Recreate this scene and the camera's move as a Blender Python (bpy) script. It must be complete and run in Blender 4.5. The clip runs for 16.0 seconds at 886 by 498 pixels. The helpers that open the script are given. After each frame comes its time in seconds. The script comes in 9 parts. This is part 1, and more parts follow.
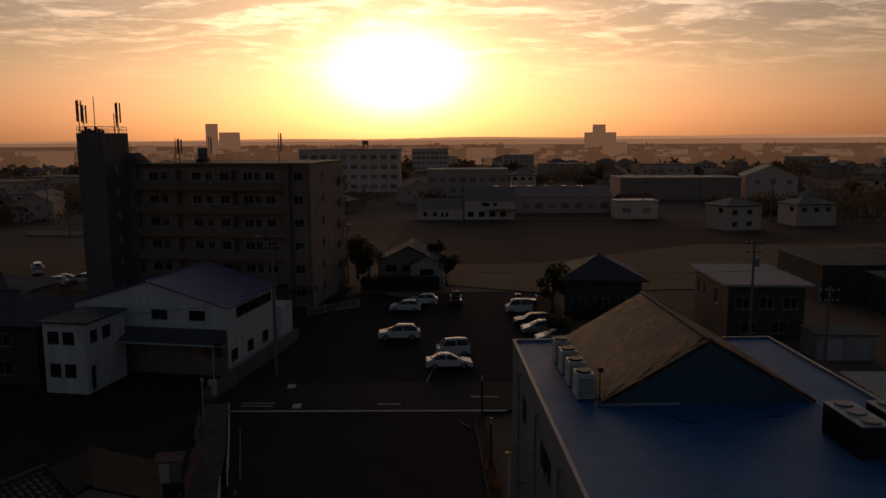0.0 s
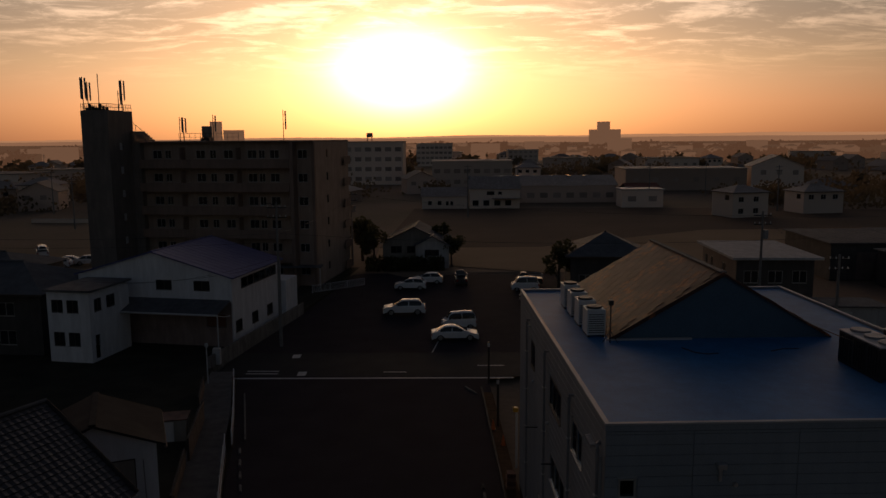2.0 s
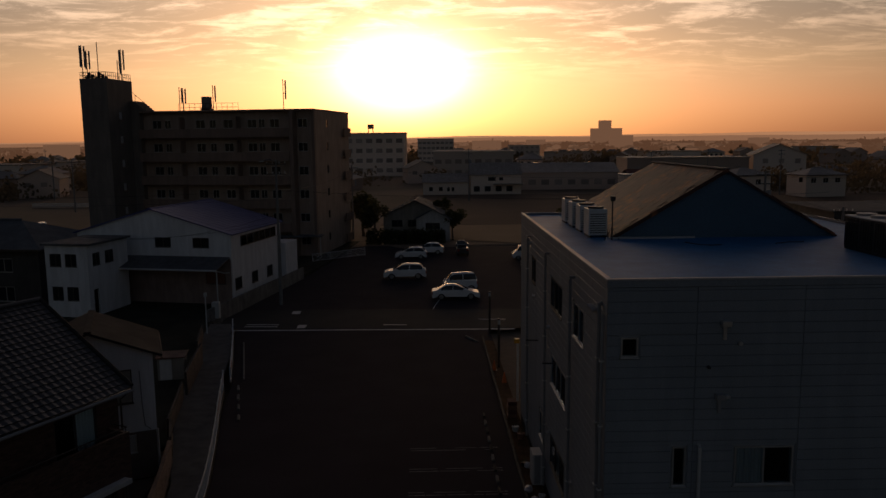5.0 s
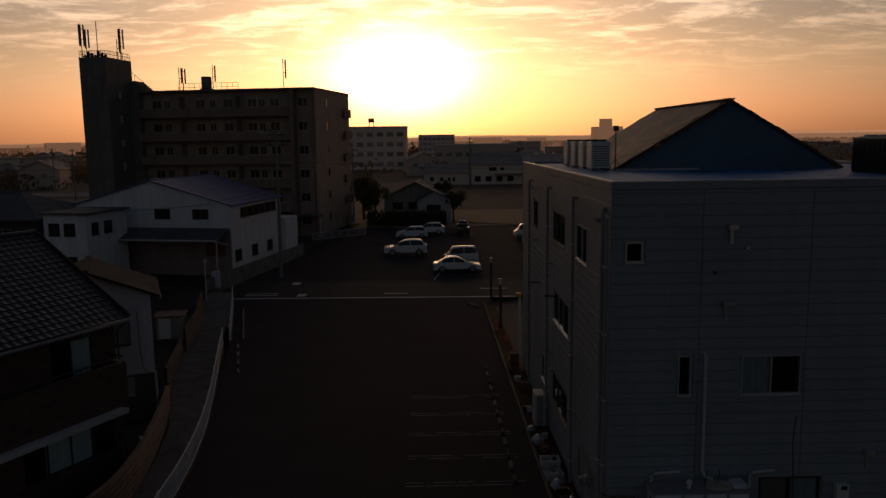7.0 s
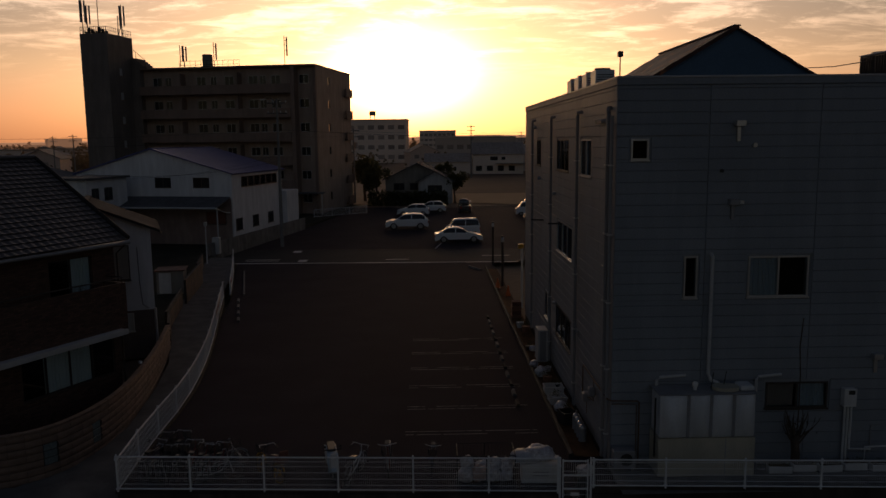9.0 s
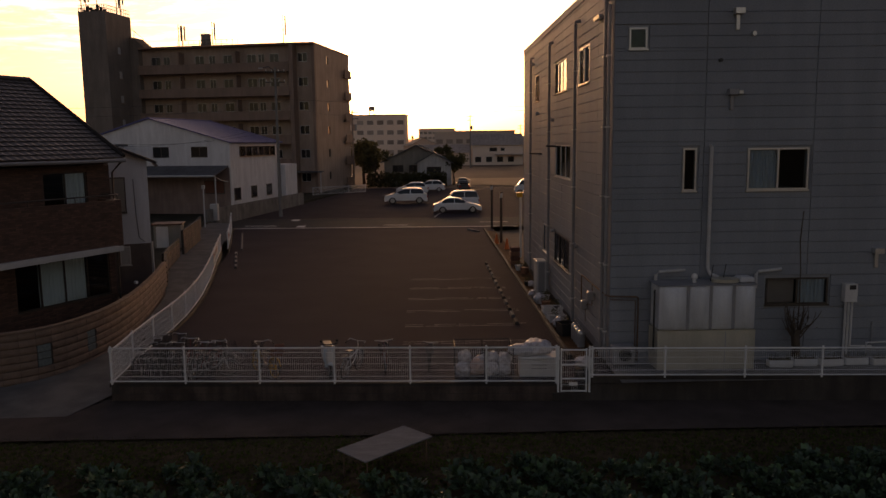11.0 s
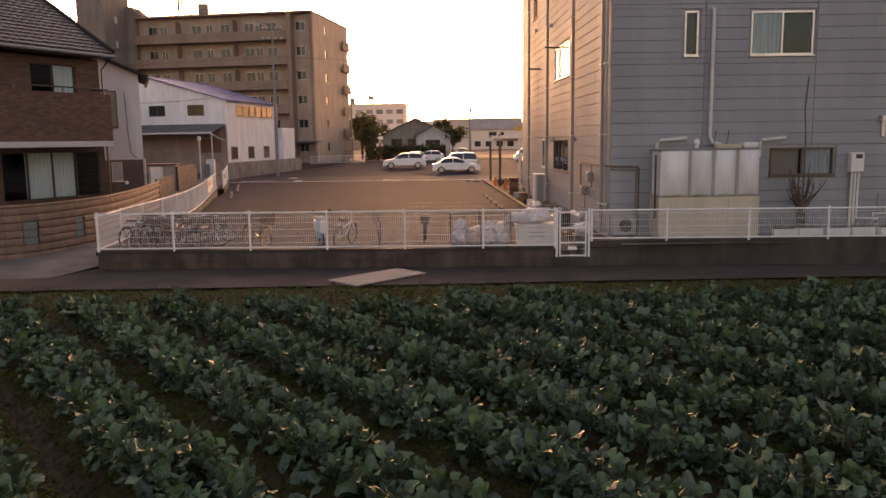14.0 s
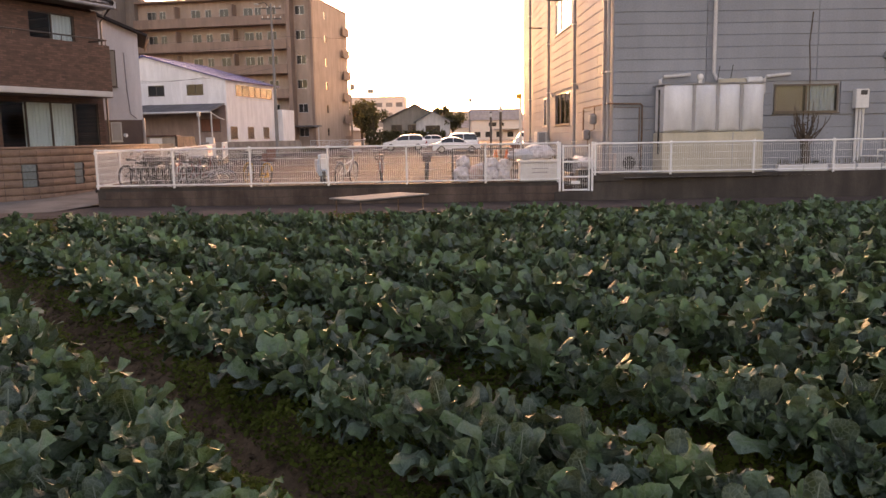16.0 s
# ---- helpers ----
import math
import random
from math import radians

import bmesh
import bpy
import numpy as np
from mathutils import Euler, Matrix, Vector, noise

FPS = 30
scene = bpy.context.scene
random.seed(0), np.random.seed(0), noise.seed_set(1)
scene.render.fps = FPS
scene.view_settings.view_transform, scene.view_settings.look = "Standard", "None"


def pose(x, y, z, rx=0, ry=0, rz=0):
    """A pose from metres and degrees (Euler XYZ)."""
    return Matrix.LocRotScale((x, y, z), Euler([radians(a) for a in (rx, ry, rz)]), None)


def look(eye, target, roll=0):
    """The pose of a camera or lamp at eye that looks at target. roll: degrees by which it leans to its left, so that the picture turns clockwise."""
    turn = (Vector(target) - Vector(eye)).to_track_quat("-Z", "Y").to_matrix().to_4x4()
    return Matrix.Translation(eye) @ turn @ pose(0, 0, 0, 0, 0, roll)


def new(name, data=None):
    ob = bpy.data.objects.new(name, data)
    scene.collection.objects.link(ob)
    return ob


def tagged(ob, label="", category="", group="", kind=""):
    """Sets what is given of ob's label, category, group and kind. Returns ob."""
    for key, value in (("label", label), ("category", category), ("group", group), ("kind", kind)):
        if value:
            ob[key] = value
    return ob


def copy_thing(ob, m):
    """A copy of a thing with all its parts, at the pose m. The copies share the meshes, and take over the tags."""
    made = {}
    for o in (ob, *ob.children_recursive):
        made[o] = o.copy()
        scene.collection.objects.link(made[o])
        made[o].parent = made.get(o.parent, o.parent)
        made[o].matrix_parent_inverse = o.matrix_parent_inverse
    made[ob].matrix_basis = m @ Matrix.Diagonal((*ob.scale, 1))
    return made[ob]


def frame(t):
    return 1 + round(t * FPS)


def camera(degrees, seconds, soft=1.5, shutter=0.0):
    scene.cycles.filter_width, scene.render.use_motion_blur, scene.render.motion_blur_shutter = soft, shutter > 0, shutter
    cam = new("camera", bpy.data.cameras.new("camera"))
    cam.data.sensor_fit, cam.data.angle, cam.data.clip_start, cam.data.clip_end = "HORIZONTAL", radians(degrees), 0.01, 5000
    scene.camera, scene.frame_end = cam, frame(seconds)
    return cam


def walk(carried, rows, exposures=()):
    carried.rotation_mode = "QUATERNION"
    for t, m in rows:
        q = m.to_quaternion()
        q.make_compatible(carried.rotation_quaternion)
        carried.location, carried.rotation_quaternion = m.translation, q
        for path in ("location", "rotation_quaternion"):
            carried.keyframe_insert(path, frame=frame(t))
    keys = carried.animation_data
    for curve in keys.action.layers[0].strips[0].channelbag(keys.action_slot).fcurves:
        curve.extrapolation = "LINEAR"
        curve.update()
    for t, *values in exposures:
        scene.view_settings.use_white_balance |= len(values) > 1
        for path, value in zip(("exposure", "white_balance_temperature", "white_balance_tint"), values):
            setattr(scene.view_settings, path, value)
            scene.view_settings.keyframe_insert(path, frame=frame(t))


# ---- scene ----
cam = camera(60.0, 16.0)
PATH = [
    (0, (0.227, 0.104, 21.414), (0.281, 2.083, 21.131), -0.3),
    (0.5, (0.096, 0.097, 20.772), (0.147, 2.076, 20.487), -0.3),
    (1, (0.139, 0.176, 20.042), (0.186, 2.155, 19.757), -0.3),
    (1.5, (0.067, 0.259, 19.367), (0.112, 2.238, 19.082), -0.3),
    (2, (0.075, 0.244, 18.711), (0.118, 2.223, 18.425), -0.4),
    (2.5, (0.091, 0.26, 17.991), (0.132, 2.239, 17.706), -0.5),
    (3, (0.075, 0.207, 17.304), (0.118, 2.187, 17.021), -0.5),
    (3.5, (0.134, 0.24, 16.642), (0.172, 2.219, 16.358), -0.6),
    (4, (0.146, 0.162, 15.946), (0.185, 2.141, 15.663), -0.5),
    (6.5, (0.114, 0.09, 12.637), (0.151, 2.069, 12.355), -0.7),
    (7, (0.113, 0.141, 11.939), (0.149, 2.121, 11.657), -0.7),
    (7.5, (0.102, 0.153, 11.201), (0.138, 2.133, 10.919), -0.6),
    (8, (0.054, 0.121, 10.535), (0.089, 2.1, 10.253), -0.6),
    (8.5, (0.042, 0.083, 9.843), (0.077, 2.063, 9.562), -0.6),
    (9, (0.013, 0.013, 9.158), (0.047, 1.992, 8.876), -0.6),
    (11.5, (0.073, -0.241, 5.487), (0.108, 1.74, 5.212), -0.7),
    (12, (0.173, -0.197, 4.893), (0.206, 1.783, 4.616), -0.7),
    (12.5, (0.157, -0.172, 4.324), (0.191, 1.809, 4.045), -0.8),
    (13, (0.156, -0.172, 3.741), (0.191, 1.808, 3.461), -0.8),
    (13.5, (0.137, -0.164, 3.182), (0.171, 1.816, 2.902), -0.8),
    (14, (0.12, -0.171, 2.626), (0.155, 1.809, 2.345), -0.8),
    (14.5, (0.058, -0.23, 2.078), (0.093, 1.749, 1.797), -0.8),
    (15, (0.041, -0.29, 1.613), (0.075, 1.689, 1.33), -0.9),
    (15.5, (0.015, -0.284, 1.187), (0.05, 1.695, 0.9), -1.0),
    (16, (0.034, -0.25, 1.052), (0.069, 1.729, 0.763), -1.0),
]
# seconds, stops, white balance: the clip's camera opens up as it sinks, and warms a little
EXPOSURES = [(0, 0.15, 6800, 13), (4, 0.15, 6800, 13), (9, 0.5, 6900, 14), (10, 1.0, 7400, 17), (11.3, 2.4, 8700, 27), (12.5, 3.5, 9400, 31), (14.5, 4.55, 9600, 31), (16, 5.05, 9400, 30)]
walk(cam, [(t, look(eye, target, roll)) for t, eye, target, roll in PATH], EXPOSURES)
# ---------------- light ----------------
SUN_AZ, SUN_EL = radians(-1.7), radians(4.9)
SUN_DIR = Vector((math.sin(SUN_AZ) * math.cos(SUN_EL), math.cos(SUN_AZ) * math.cos(SUN_EL), math.sin(SUN_EL)))


class Nodes:
    """Short hand for building node trees."""

    def __init__(self, tree):
        self.t = tree

    def add(self, kind, **inputs):
        n = self.t.nodes.new(kind)
        for key, v in inputs.items():
            self.put(n, key, v)
        return n

    def put(self, n, key, v):
        sock = n.inputs[int(key[1:])] if key[0] == "i" and key[1:].isdigit() else n.inputs[key.replace("_", " ")]
        if hasattr(v, "is_linked"):
            self.t.links.new(v, sock)
        else:
            sock.default_value = v

    def math(self, op, a, b=0.0, c=0.0, clamp=False):
        n = self.t.nodes.new("ShaderNodeMath")
        n.operation, n.use_clamp = op, clamp
        for i, v in enumerate((a, b, c)):
            self.put(n, "i%d" % i, v)
        return n.outputs[0]

    def vmath(self, op, a, b=(0, 0, 0)):
        n = self.t.nodes.new("ShaderNodeVectorMath")
        n.operation = op
        self.put(n, "i0", a)
        self.put(n, "i1", b)
        return n.outputs["Value"] if op in ("DOT_PRODUCT", "LENGTH") else n.outputs[0]

    def scale(self, v, k):
        n = self.t.nodes.new("ShaderNodeVectorMath")
        n.operation = "SCALE"
        self.put(n, "i0", v)
        self.put(n, "Scale", k)
        return n.outputs[0]

    def mix(self, f, a, b, blend="MIX"):
        n = self.t.nodes.new("ShaderNodeMix")
        n.data_type, n.blend_type = "RGBA", blend
        self.put(n, "i0", f)
        self.put(n, "i6", a)
        self.put(n, "i7", b)
        return n.outputs[2]

    def ramp(self, f, *stops, smooth=False):
        n = self.t.nodes.new("ShaderNodeValToRGB")
        if smooth:
            n.color_ramp.interpolation = "EASE"
        el = n.color_ramp.elements
        while len(el) < len(stops):
            el.new(0.5)
        for e, (p, col) in zip(el, stops):
            e.position, e.color = p, (*col, 1) if len(col) == 3 else col
        self.put(n, "i0", f)
        return n.outputs[0]

    def noise(self, vec, scale, detail=4.0, rough=0.55, dist=0.0):
        n = self.add("ShaderNodeTexNoise", Scale=scale, Detail=detail, Roughness=rough, Distortion=dist)
        self.put(n, "Vector", vec)
        return n.outputs[0]


def grey(v):
    return (v, v, v)


world = bpy.data.worlds.new("evening_sky")
scene.world = world
world.use_nodes = True
W = Nodes(world.node_tree)
world.node_tree.nodes.clear()
way = W.vmath("NORMALIZE", W.add("ShaderNodeTexCoord").outputs["Generated"])
axis = W.add("ShaderNodeSeparateXYZ", i0=way)
up = W.math("MAXIMUM", axis.outputs[2], 0.0)
near_sun = W.math("MAXIMUM", W.vmath("DOT_PRODUCT", way, tuple(SUN_DIR)), 0.0)
sky = W.add("ShaderNodeTexSky")
sky.sky_type, sky.sun_disc = "NISHITA", False
sky.sun_elevation, sky.sun_rotation = SUN_EL, SUN_AZ
sky.air_density, sky.dust_density, sky.ozone_density = 1.0, 2.0, 1.0
# thin evening cloud: streaks on a flat layer overhead
lift = W.math("ADD", up, 0.10)
flat = W.add("ShaderNodeCombineXYZ")
W.put(flat, "i0", W.math("DIVIDE", axis.outputs[0], lift))
W.put(flat, "i1", W.math("MULTIPLY", W.math("DIVIDE", axis.outputs[1], lift), 1.0))
bend = W.vmath("ADD", flat.outputs[0], W.scale(W.add("ShaderNodeTexNoise", Vector=flat.outputs[0], Scale=0.8, Detail=2.0).outputs[1], 0.5))
streak = W.noise(W.vmath("MULTIPLY", bend, (0.55, 1.0, 1)), 5.0, 10.0, 0.66, 0.35)
patch = W.noise(W.vmath("MULTIPLY", bend, (0.25, 0.45, 1)), 1.0, 3.0, 0.5)
cloud = W.ramp(W.math("ADD", W.math("MULTIPLY", streak, 0.75), W.math("MULTIPLY", patch, 0.42)), (0.52, grey(0)), (0.70, grey(1)), smooth=True)
high = W.ramp(up, (0.055, grey(0)), (0.15, grey(1)), smooth=True)
cover = W.math("MULTIPLY", cloud, high)
tint = W.ramp(up, (0.0, (0.52, 0.20, 0.105)), (0.04, (0.71, 0.308, 0.168)), (0.09, (0.65, 0.390, 0.224)), (0.15, (0.56, 0.405, 0.285)), (0.25, (0.45, 0.39, 0.325)), (0.40, (0.15, 0.13, 0.125)), (0.65, (0.03, 0.03, 0.034)))
wide = W.math("POWER", near_sun, 4.5)
off = W.vmath("MULTIPLY", W.vmath("SUBTRACT", way, tuple(SUN_DIR)), (1.0, 1.0, 1.75))
away = W.vmath("DOT_PRODUCT", off, off)
mid = W.math("POWER", 2.718, W.math("MULTIPLY", away, -16.0))
tight = W.math("POWER", 2.718, W.math("MULTIPLY", away, -190.0))
bright = W.math("ADD", W.math("SUBTRACT", 1.0, W.math("MULTIPLY", high, 0.40)), W.math("MULTIPLY", cover, 1.0))
glow = W.scale(tint, W.math("MULTIPLY", wide, bright))
glow = W.vmath("ADD", glow, W.scale((1.0, 0.50, 0.21), W.math("MULTIPLY", W.math("MULTIPLY", mid, bright), 0.40)))
glow = W.vmath("ADD", glow, W.scale((1.0, 0.80, 0.46), W.math("MULTIPLY", tight, 3.6)))
clear = W.math("ADD", 0.018, W.math("MULTIPLY", W.math("SUBTRACT", 1.0, W.vmath("DOT_PRODUCT", way, tuple(SUN_DIR))), 0.006))
total = W.vmath("ADD", W.scale(W.vmath("MULTIPLY", sky.outputs[0], (1.0, 0.92, 1.08)), clear), glow)
back = W.add("ShaderNodeBackground", Strength=1.0)
W.put(back, "Color", total)
W.t.links.new(back.outputs[0], W.add("ShaderNodeOutputWorld").inputs[0])

sun = new("sun", bpy.data.lights.new("sun", "SUN"))
sun.data.energy, sun.data.angle, sun.data.color = 0.05, radians(8.0), (1.0, 0.57, 0.29)
sun.matrix_world = look(SUN_DIR * 300, (0, 0, 0))


# ---------------- materials ----------------
def mat(name, a, b=None, scale=3.0, rough=0.7, metal=0.0, bump=0.15, fine=40.0, stain=0.0, vary=0.0, spec=0.5, stretch=(1, 1, 1), island=False):
    """A surface between colours a and b, with grain, stains, fine relief, and a random shade for each piece."""
    m = bpy.data.materials.new(name)
    m.use_nodes = True
    n = Nodes(m.node_tree)
    bsdf = m.node_tree.nodes["Principled BSDF"]
    pos = n.vmath("MULTIPLY", n.add("ShaderNodeNewGeometry").outputs["Position"], stretch)
    b = b or tuple(0.8 * v for v in a)
    coarse = n.noise(pos, scale, 5.0)
    col = n.mix(n.ramp(coarse, (0.3, grey(0)), (0.7, grey(1))), (*a, 1), (*b, 1))
    grain = n.noise(pos, fine, 3.0)
    col = n.mix(1.0, col, n.ramp(grain, (0.2, grey(0.82)), (0.8, grey(1.12))), "MULTIPLY")
    if stain:
        run = n.noise(n.vmath("MULTIPLY", pos, (1, 1, 0.16)), 1.7, 6.0, 0.65)
        col = n.mix(1.0, col, n.ramp(run, (0.42, grey(1 - stain)), (0.62, grey(1))), "MULTIPLY")
    if vary:
        r = n.add("ShaderNodeNewGeometry").outputs["Random Per Island"] if island else n.add("ShaderNodeObjectInfo").outputs["Random"]
        col = n.mix(1.0, col, n.ramp(r, (0, grey(1 - vary)), (1, grey(1 + vary))), "MULTIPLY")
    n.put(bsdf, "Base Color", col)
    n.put(bsdf, "Roughness", n.math("ADD", rough - 0.08, n.math("MULTIPLY", coarse, 0.16), clamp=True))
    bsdf.inputs["Metallic"].default_value = metal
    bsdf.inputs["Specular IOR Level"].default_value = spec
    if bump:
        bp = n.add("ShaderNodeBump", Strength=bump, Distance=0.02)
        n.put(bp, "Height", grain)
        n.put(bsdf, "Normal", bp.outputs[0])
    return m


def glass_mat(name, tint=(0.9, 0.95, 0.95), rough=0.03):
    m = bpy.data.materials.new(name)
    m.use_nodes = True
    n = Nodes(m.node_tree)
    m.node_tree.nodes.clear()
    fres = n.add("ShaderNodeFresnel", IOR=1.32)
    clear = n.add("ShaderNodeBsdfTransparent", Color=(*tint, 1))
    shine = n.add("ShaderNodeBsdfGlossy", Roughness=rough, Color=(0.68, 0.84, 1.0, 1))
    mixed = n.add("ShaderNodeMixShader", i0=fres.outputs[0])
    m.node_tree.links.new(clear.outputs[0], mixed.inputs[1])
    m.node_tree.links.new(shine.outputs[0], mixed.inputs[2])
    m.node_tree.links.new(mixed.outputs[0], n.add("ShaderNodeOutputMaterial").inputs[0])
    return m


def lit_mat(name, col, strength):
    m = bpy.data.materials.new(name)
    m.use_nodes = True
    b = m.node_tree.nodes["Principled BSDF"]
    b.inputs["Base Color"].default_value = (*col, 1)
    b.inputs["Emission Color"].default_value = (*col, 1)
    b.inputs["Emission Strength"].default_value = strength
    return m


ASPHALT = mat("asphalt", (0.048, 0.039, 0.045), (0.064, 0.053, 0.060), 0.35, 0.9, bump=0.5, fine=60, stain=0.0, spec=0.03)
ROAD_ASPHALT = mat("road_asphalt", (0.045, 0.044, 0.045), (0.062, 0.06, 0.06), 0.5, 0.85, bump=0.5, fine=60, spec=0.08)
# lighter than bare earth: the haze over the plain is put into it
EARTH = mat("open_ground", (0.30, 0.205, 0.15), (0.19, 0.15, 0.10), 0.02, 0.95, bump=0.3, fine=2.0, spec=0.08)
LANE = mat("lane_concrete", (0.19, 0.18, 0.17), (0.12, 0.115, 0.11), 1.3, 0.85, bump=0.4, fine=35, spec=0.08)
PATH_DIRT = mat("path_tarmac", (0.105, 0.082, 0.074), (0.066, 0.053, 0.047), 1.1, 0.9, bump=0.6, fine=30, spec=0.08)
SOIL = mat("field_soil", (0.130, 0.098, 0.064), (0.056, 0.043, 0.029), 6.0, 0.97, bump=1.0, fine=38, spec=0.03)
STUBBLE = mat("dry_field", (0.40, 0.27, 0.17), (0.32, 0.22, 0.135), 0.08, 0.95, bump=0.3, fine=3, spec=0.08)
DARKFIELD = mat("tilled_field", (0.19, 0.125, 0.09), (0.15, 0.105, 0.075), 0.06, 0.95, bump=0.3, fine=2, spec=0.08)
YARD = mat("yard_earth", (0.075, 0.066, 0.05), (0.045, 0.042, 0.032), 0.4, 0.95, bump=0.5, fine=12, spec=0.03)
STRIP = mat("strip_earth", (0.15, 0.078, 0.042), (0.085, 0.05, 0.028), 2.5, 0.95, bump=0.8, fine=22, spec=0.05)
WORN_PAINT = mat("worn_line_paint", (0.48, 0.46, 0.45), (0.14, 0.13, 0.13), 6.0, 0.8, bump=0.2, fine=50, spec=0.1)
PAINT = mat("line_paint", (0.78, 0.77, 0.74), (0.5, 0.5, 0.48), 5.0, 0.7, bump=0.2, fine=50)
CONCRETE = mat("concrete", (0.27, 0.255, 0.24), (0.17, 0.16, 0.15), 1.2, 0.85, bump=0.4, fine=30, stain=0.35)
DARK_CONCRETE = mat("dark_stained_concrete", (0.075, 0.063, 0.055), (0.040, 0.034, 0.031), 1.0, 0.85, bump=0.4, fine=30, stain=0.4)
BLOCK = mat("concrete_block", (0.14, 0.105, 0.09), (0.075, 0.058, 0.052), 2.0, 0.9, bump=0.5, fine=35, vary=0.05, stain=0.35, spec=0.08)
PANEL = mat("grey_steel_panel", (0.272, 0.296, 0.327), (0.250, 0.272, 0.303), 0.5, 0.6, bump=0.03, fine=25, stain=0.10, vary=0.03, spec=0.15)
JOINT = mat("wall_joint", (0.30, 0.32, 0.35), (0.26, 0.28, 0.30), 2, 0.8)
COPING = mat("coping_metal", (0.46, 0.46, 0.47), (0.38, 0.38, 0.39), 1.0, 0.5, 0.1, bump=0.02)
BLUE_DECK = mat("blue_roof_coating", (0.030, 0.225, 0.50), (0.024, 0.175, 0.41), 0.7, 0.6, bump=0.05, fine=12, stain=0.15)
BLUE_WALL = mat("blue_grey_cladding", (0.07, 0.135, 0.20), (0.058, 0.115, 0.17), 0.6, 0.6, bump=0.05, fine=15)
ROOM_SCREEN = mat("dark_room_screen", (0.035, 0.037, 0.042), (0.028, 0.03, 0.034), 1.0, 0.9, bump=0.05)
BROWN_ROOF = mat("weathered_roof_sheet", (0.130, 0.062, 0.052), (0.080, 0.039, 0.034), 1.6, 0.6, 0.0, bump=0.35, fine=9, stain=0.30, vary=0.2, spec=0.2)


def orange_patches(m, colour):
    """Adds blotchy orange patches to a sheet material."""
    n = Nodes(m.node_tree)
    bsdf = m.node_tree.nodes["Principled BSDF"]
    pos = n.add("ShaderNodeNewGeometry").outputs["Position"]
    base = bsdf.inputs["Base Color"].links[0].from_socket
    wide = n.ramp(n.noise(pos, 0.42, 2.0), (0.50, grey(0)), (0.60, grey(1)))
    spot = n.ramp(n.noise(pos, 3.2, 5.0), (0.46, grey(0)), (0.60, grey(1)))
    n.put(bsdf, "Base Color", n.mix(n.mix(1.0, wide, spot, "MULTIPLY"), base, (*colour, 1)))


orange_patches(BROWN_ROOF, (0.34, 0.125, 0.05))
PIPE = mat("grey_pipe", (0.30, 0.30, 0.31), (0.24, 0.24, 0.25), 2.0, 0.45, bump=0.03)
PIPE_LIGHT = mat("pale_pipe", (0.55, 0.55, 0.55), (0.46, 0.46, 0.46), 2.0, 0.45, bump=0.03)
DARK_METAL = mat("dark_metal", (0.05, 0.05, 0.052), (0.035, 0.035, 0.036), 3, 0.5, 0.4, bump=0.05)
RUSTY = mat("rusty_pipe", (0.20, 0.12, 0.08), (0.13, 0.085, 0.06), 6, 0.75, 0.2, bump=0.3)
ALU = mat("aluminium_frame", (0.60, 0.60, 0.60), (0.52, 0.52, 0.52), 3, 0.35, 0.7, bump=0.02)
BRONZE = mat("bronze_frame", (0.10, 0.085, 0.075), (0.08, 0.068, 0.06), 3, 0.4, 0.5, bump=0.02)
GLASS = glass_mat("window_glass")
CAR_GLASS = mat("dark_car_glass", (0.02, 0.023, 0.025), (0.018, 0.02, 0.022), 2, 0.08, bump=0.0)
DARK_PANE = mat("dim_window_pane", (0.03, 0.033, 0.036), (0.022, 0.024, 0.027), 1.5, 0.12, bump=0.0, vary=0.3)
CURTAIN = mat("white_curtain", (0.82, 0.82, 0.82), (0.70, 0.71, 0.72), 6, 0.9, bump=0.2, stretch=(6, 6, 0.4))
NET = mat("grey_net_curtain", (0.40, 0.42, 0.46), (0.32, 0.34, 0.38), 6, 0.9, bump=0.2, stretch=(6, 6, 0.4))
TANK_WHITE = mat("tank_white", (0.69, 0.71, 0.73), (0.59, 0.61, 0.63), 1.5, 0.5, bump=0.05, stain=0.18)
TANK_BASE = mat("tank_cream", (0.53, 0.49, 0.39), (0.44, 0.41, 0.33), 1.3, 0.6, bump=0.05, stain=0.15)
WHITE_WALL = mat("white_render", (0.84, 0.84, 0.86), (0.76, 0.76, 0.78), 0.8, 0.85, bump=0.1, stain=0.15, spec=0.08)
WHITE_FENCE = mat("white_coated_steel", (0.76, 0.77, 0.78), (0.68, 0.69, 0.70), 4, 0.6, bump=0.02, spec=0.15)
BROWN_TILE = mat("brown_wall_tile", (0.115, 0.066, 0.050), (0.08, 0.047, 0.038), 5.0, 0.55, bump=0.25, fine=22, vary=0.0)
GARDEN_BLOCK = mat("brown_split_block", (0.25, 0.165, 0.125), (0.18, 0.12, 0.09), 3.5, 0.85, bump=0.6, fine=28, vary=0.10)
LANE_BLOCK = mat("old_brown_block", (0.17, 0.115, 0.085), (0.115, 0.078, 0.06), 2.5, 0.9, bump=0.5, fine=28, vary=0.12, stain=0.3)
ROOF_TILE = mat("dark_roof_tile", (0.085, 0.076, 0.074), (0.055, 0.05, 0.05), 2.5, 0.36, bump=0.12, fine=20, vary=0.15, island=True, spec=0.60)
BLUE_ROOF = mat("blue_sheet_roof", (0.10, 0.115, 0.30), (0.08, 0.09, 0.25), 0.6, 0.45, 0.1, bump=0.05, stain=0.15)
GREY_ROOF = mat("grey_sheet_roof", (0.17, 0.17, 0.18), (0.125, 0.125, 0.132), 0.7, 0.7, 0.0, bump=0.05, stain=0.2, spec=0.12)
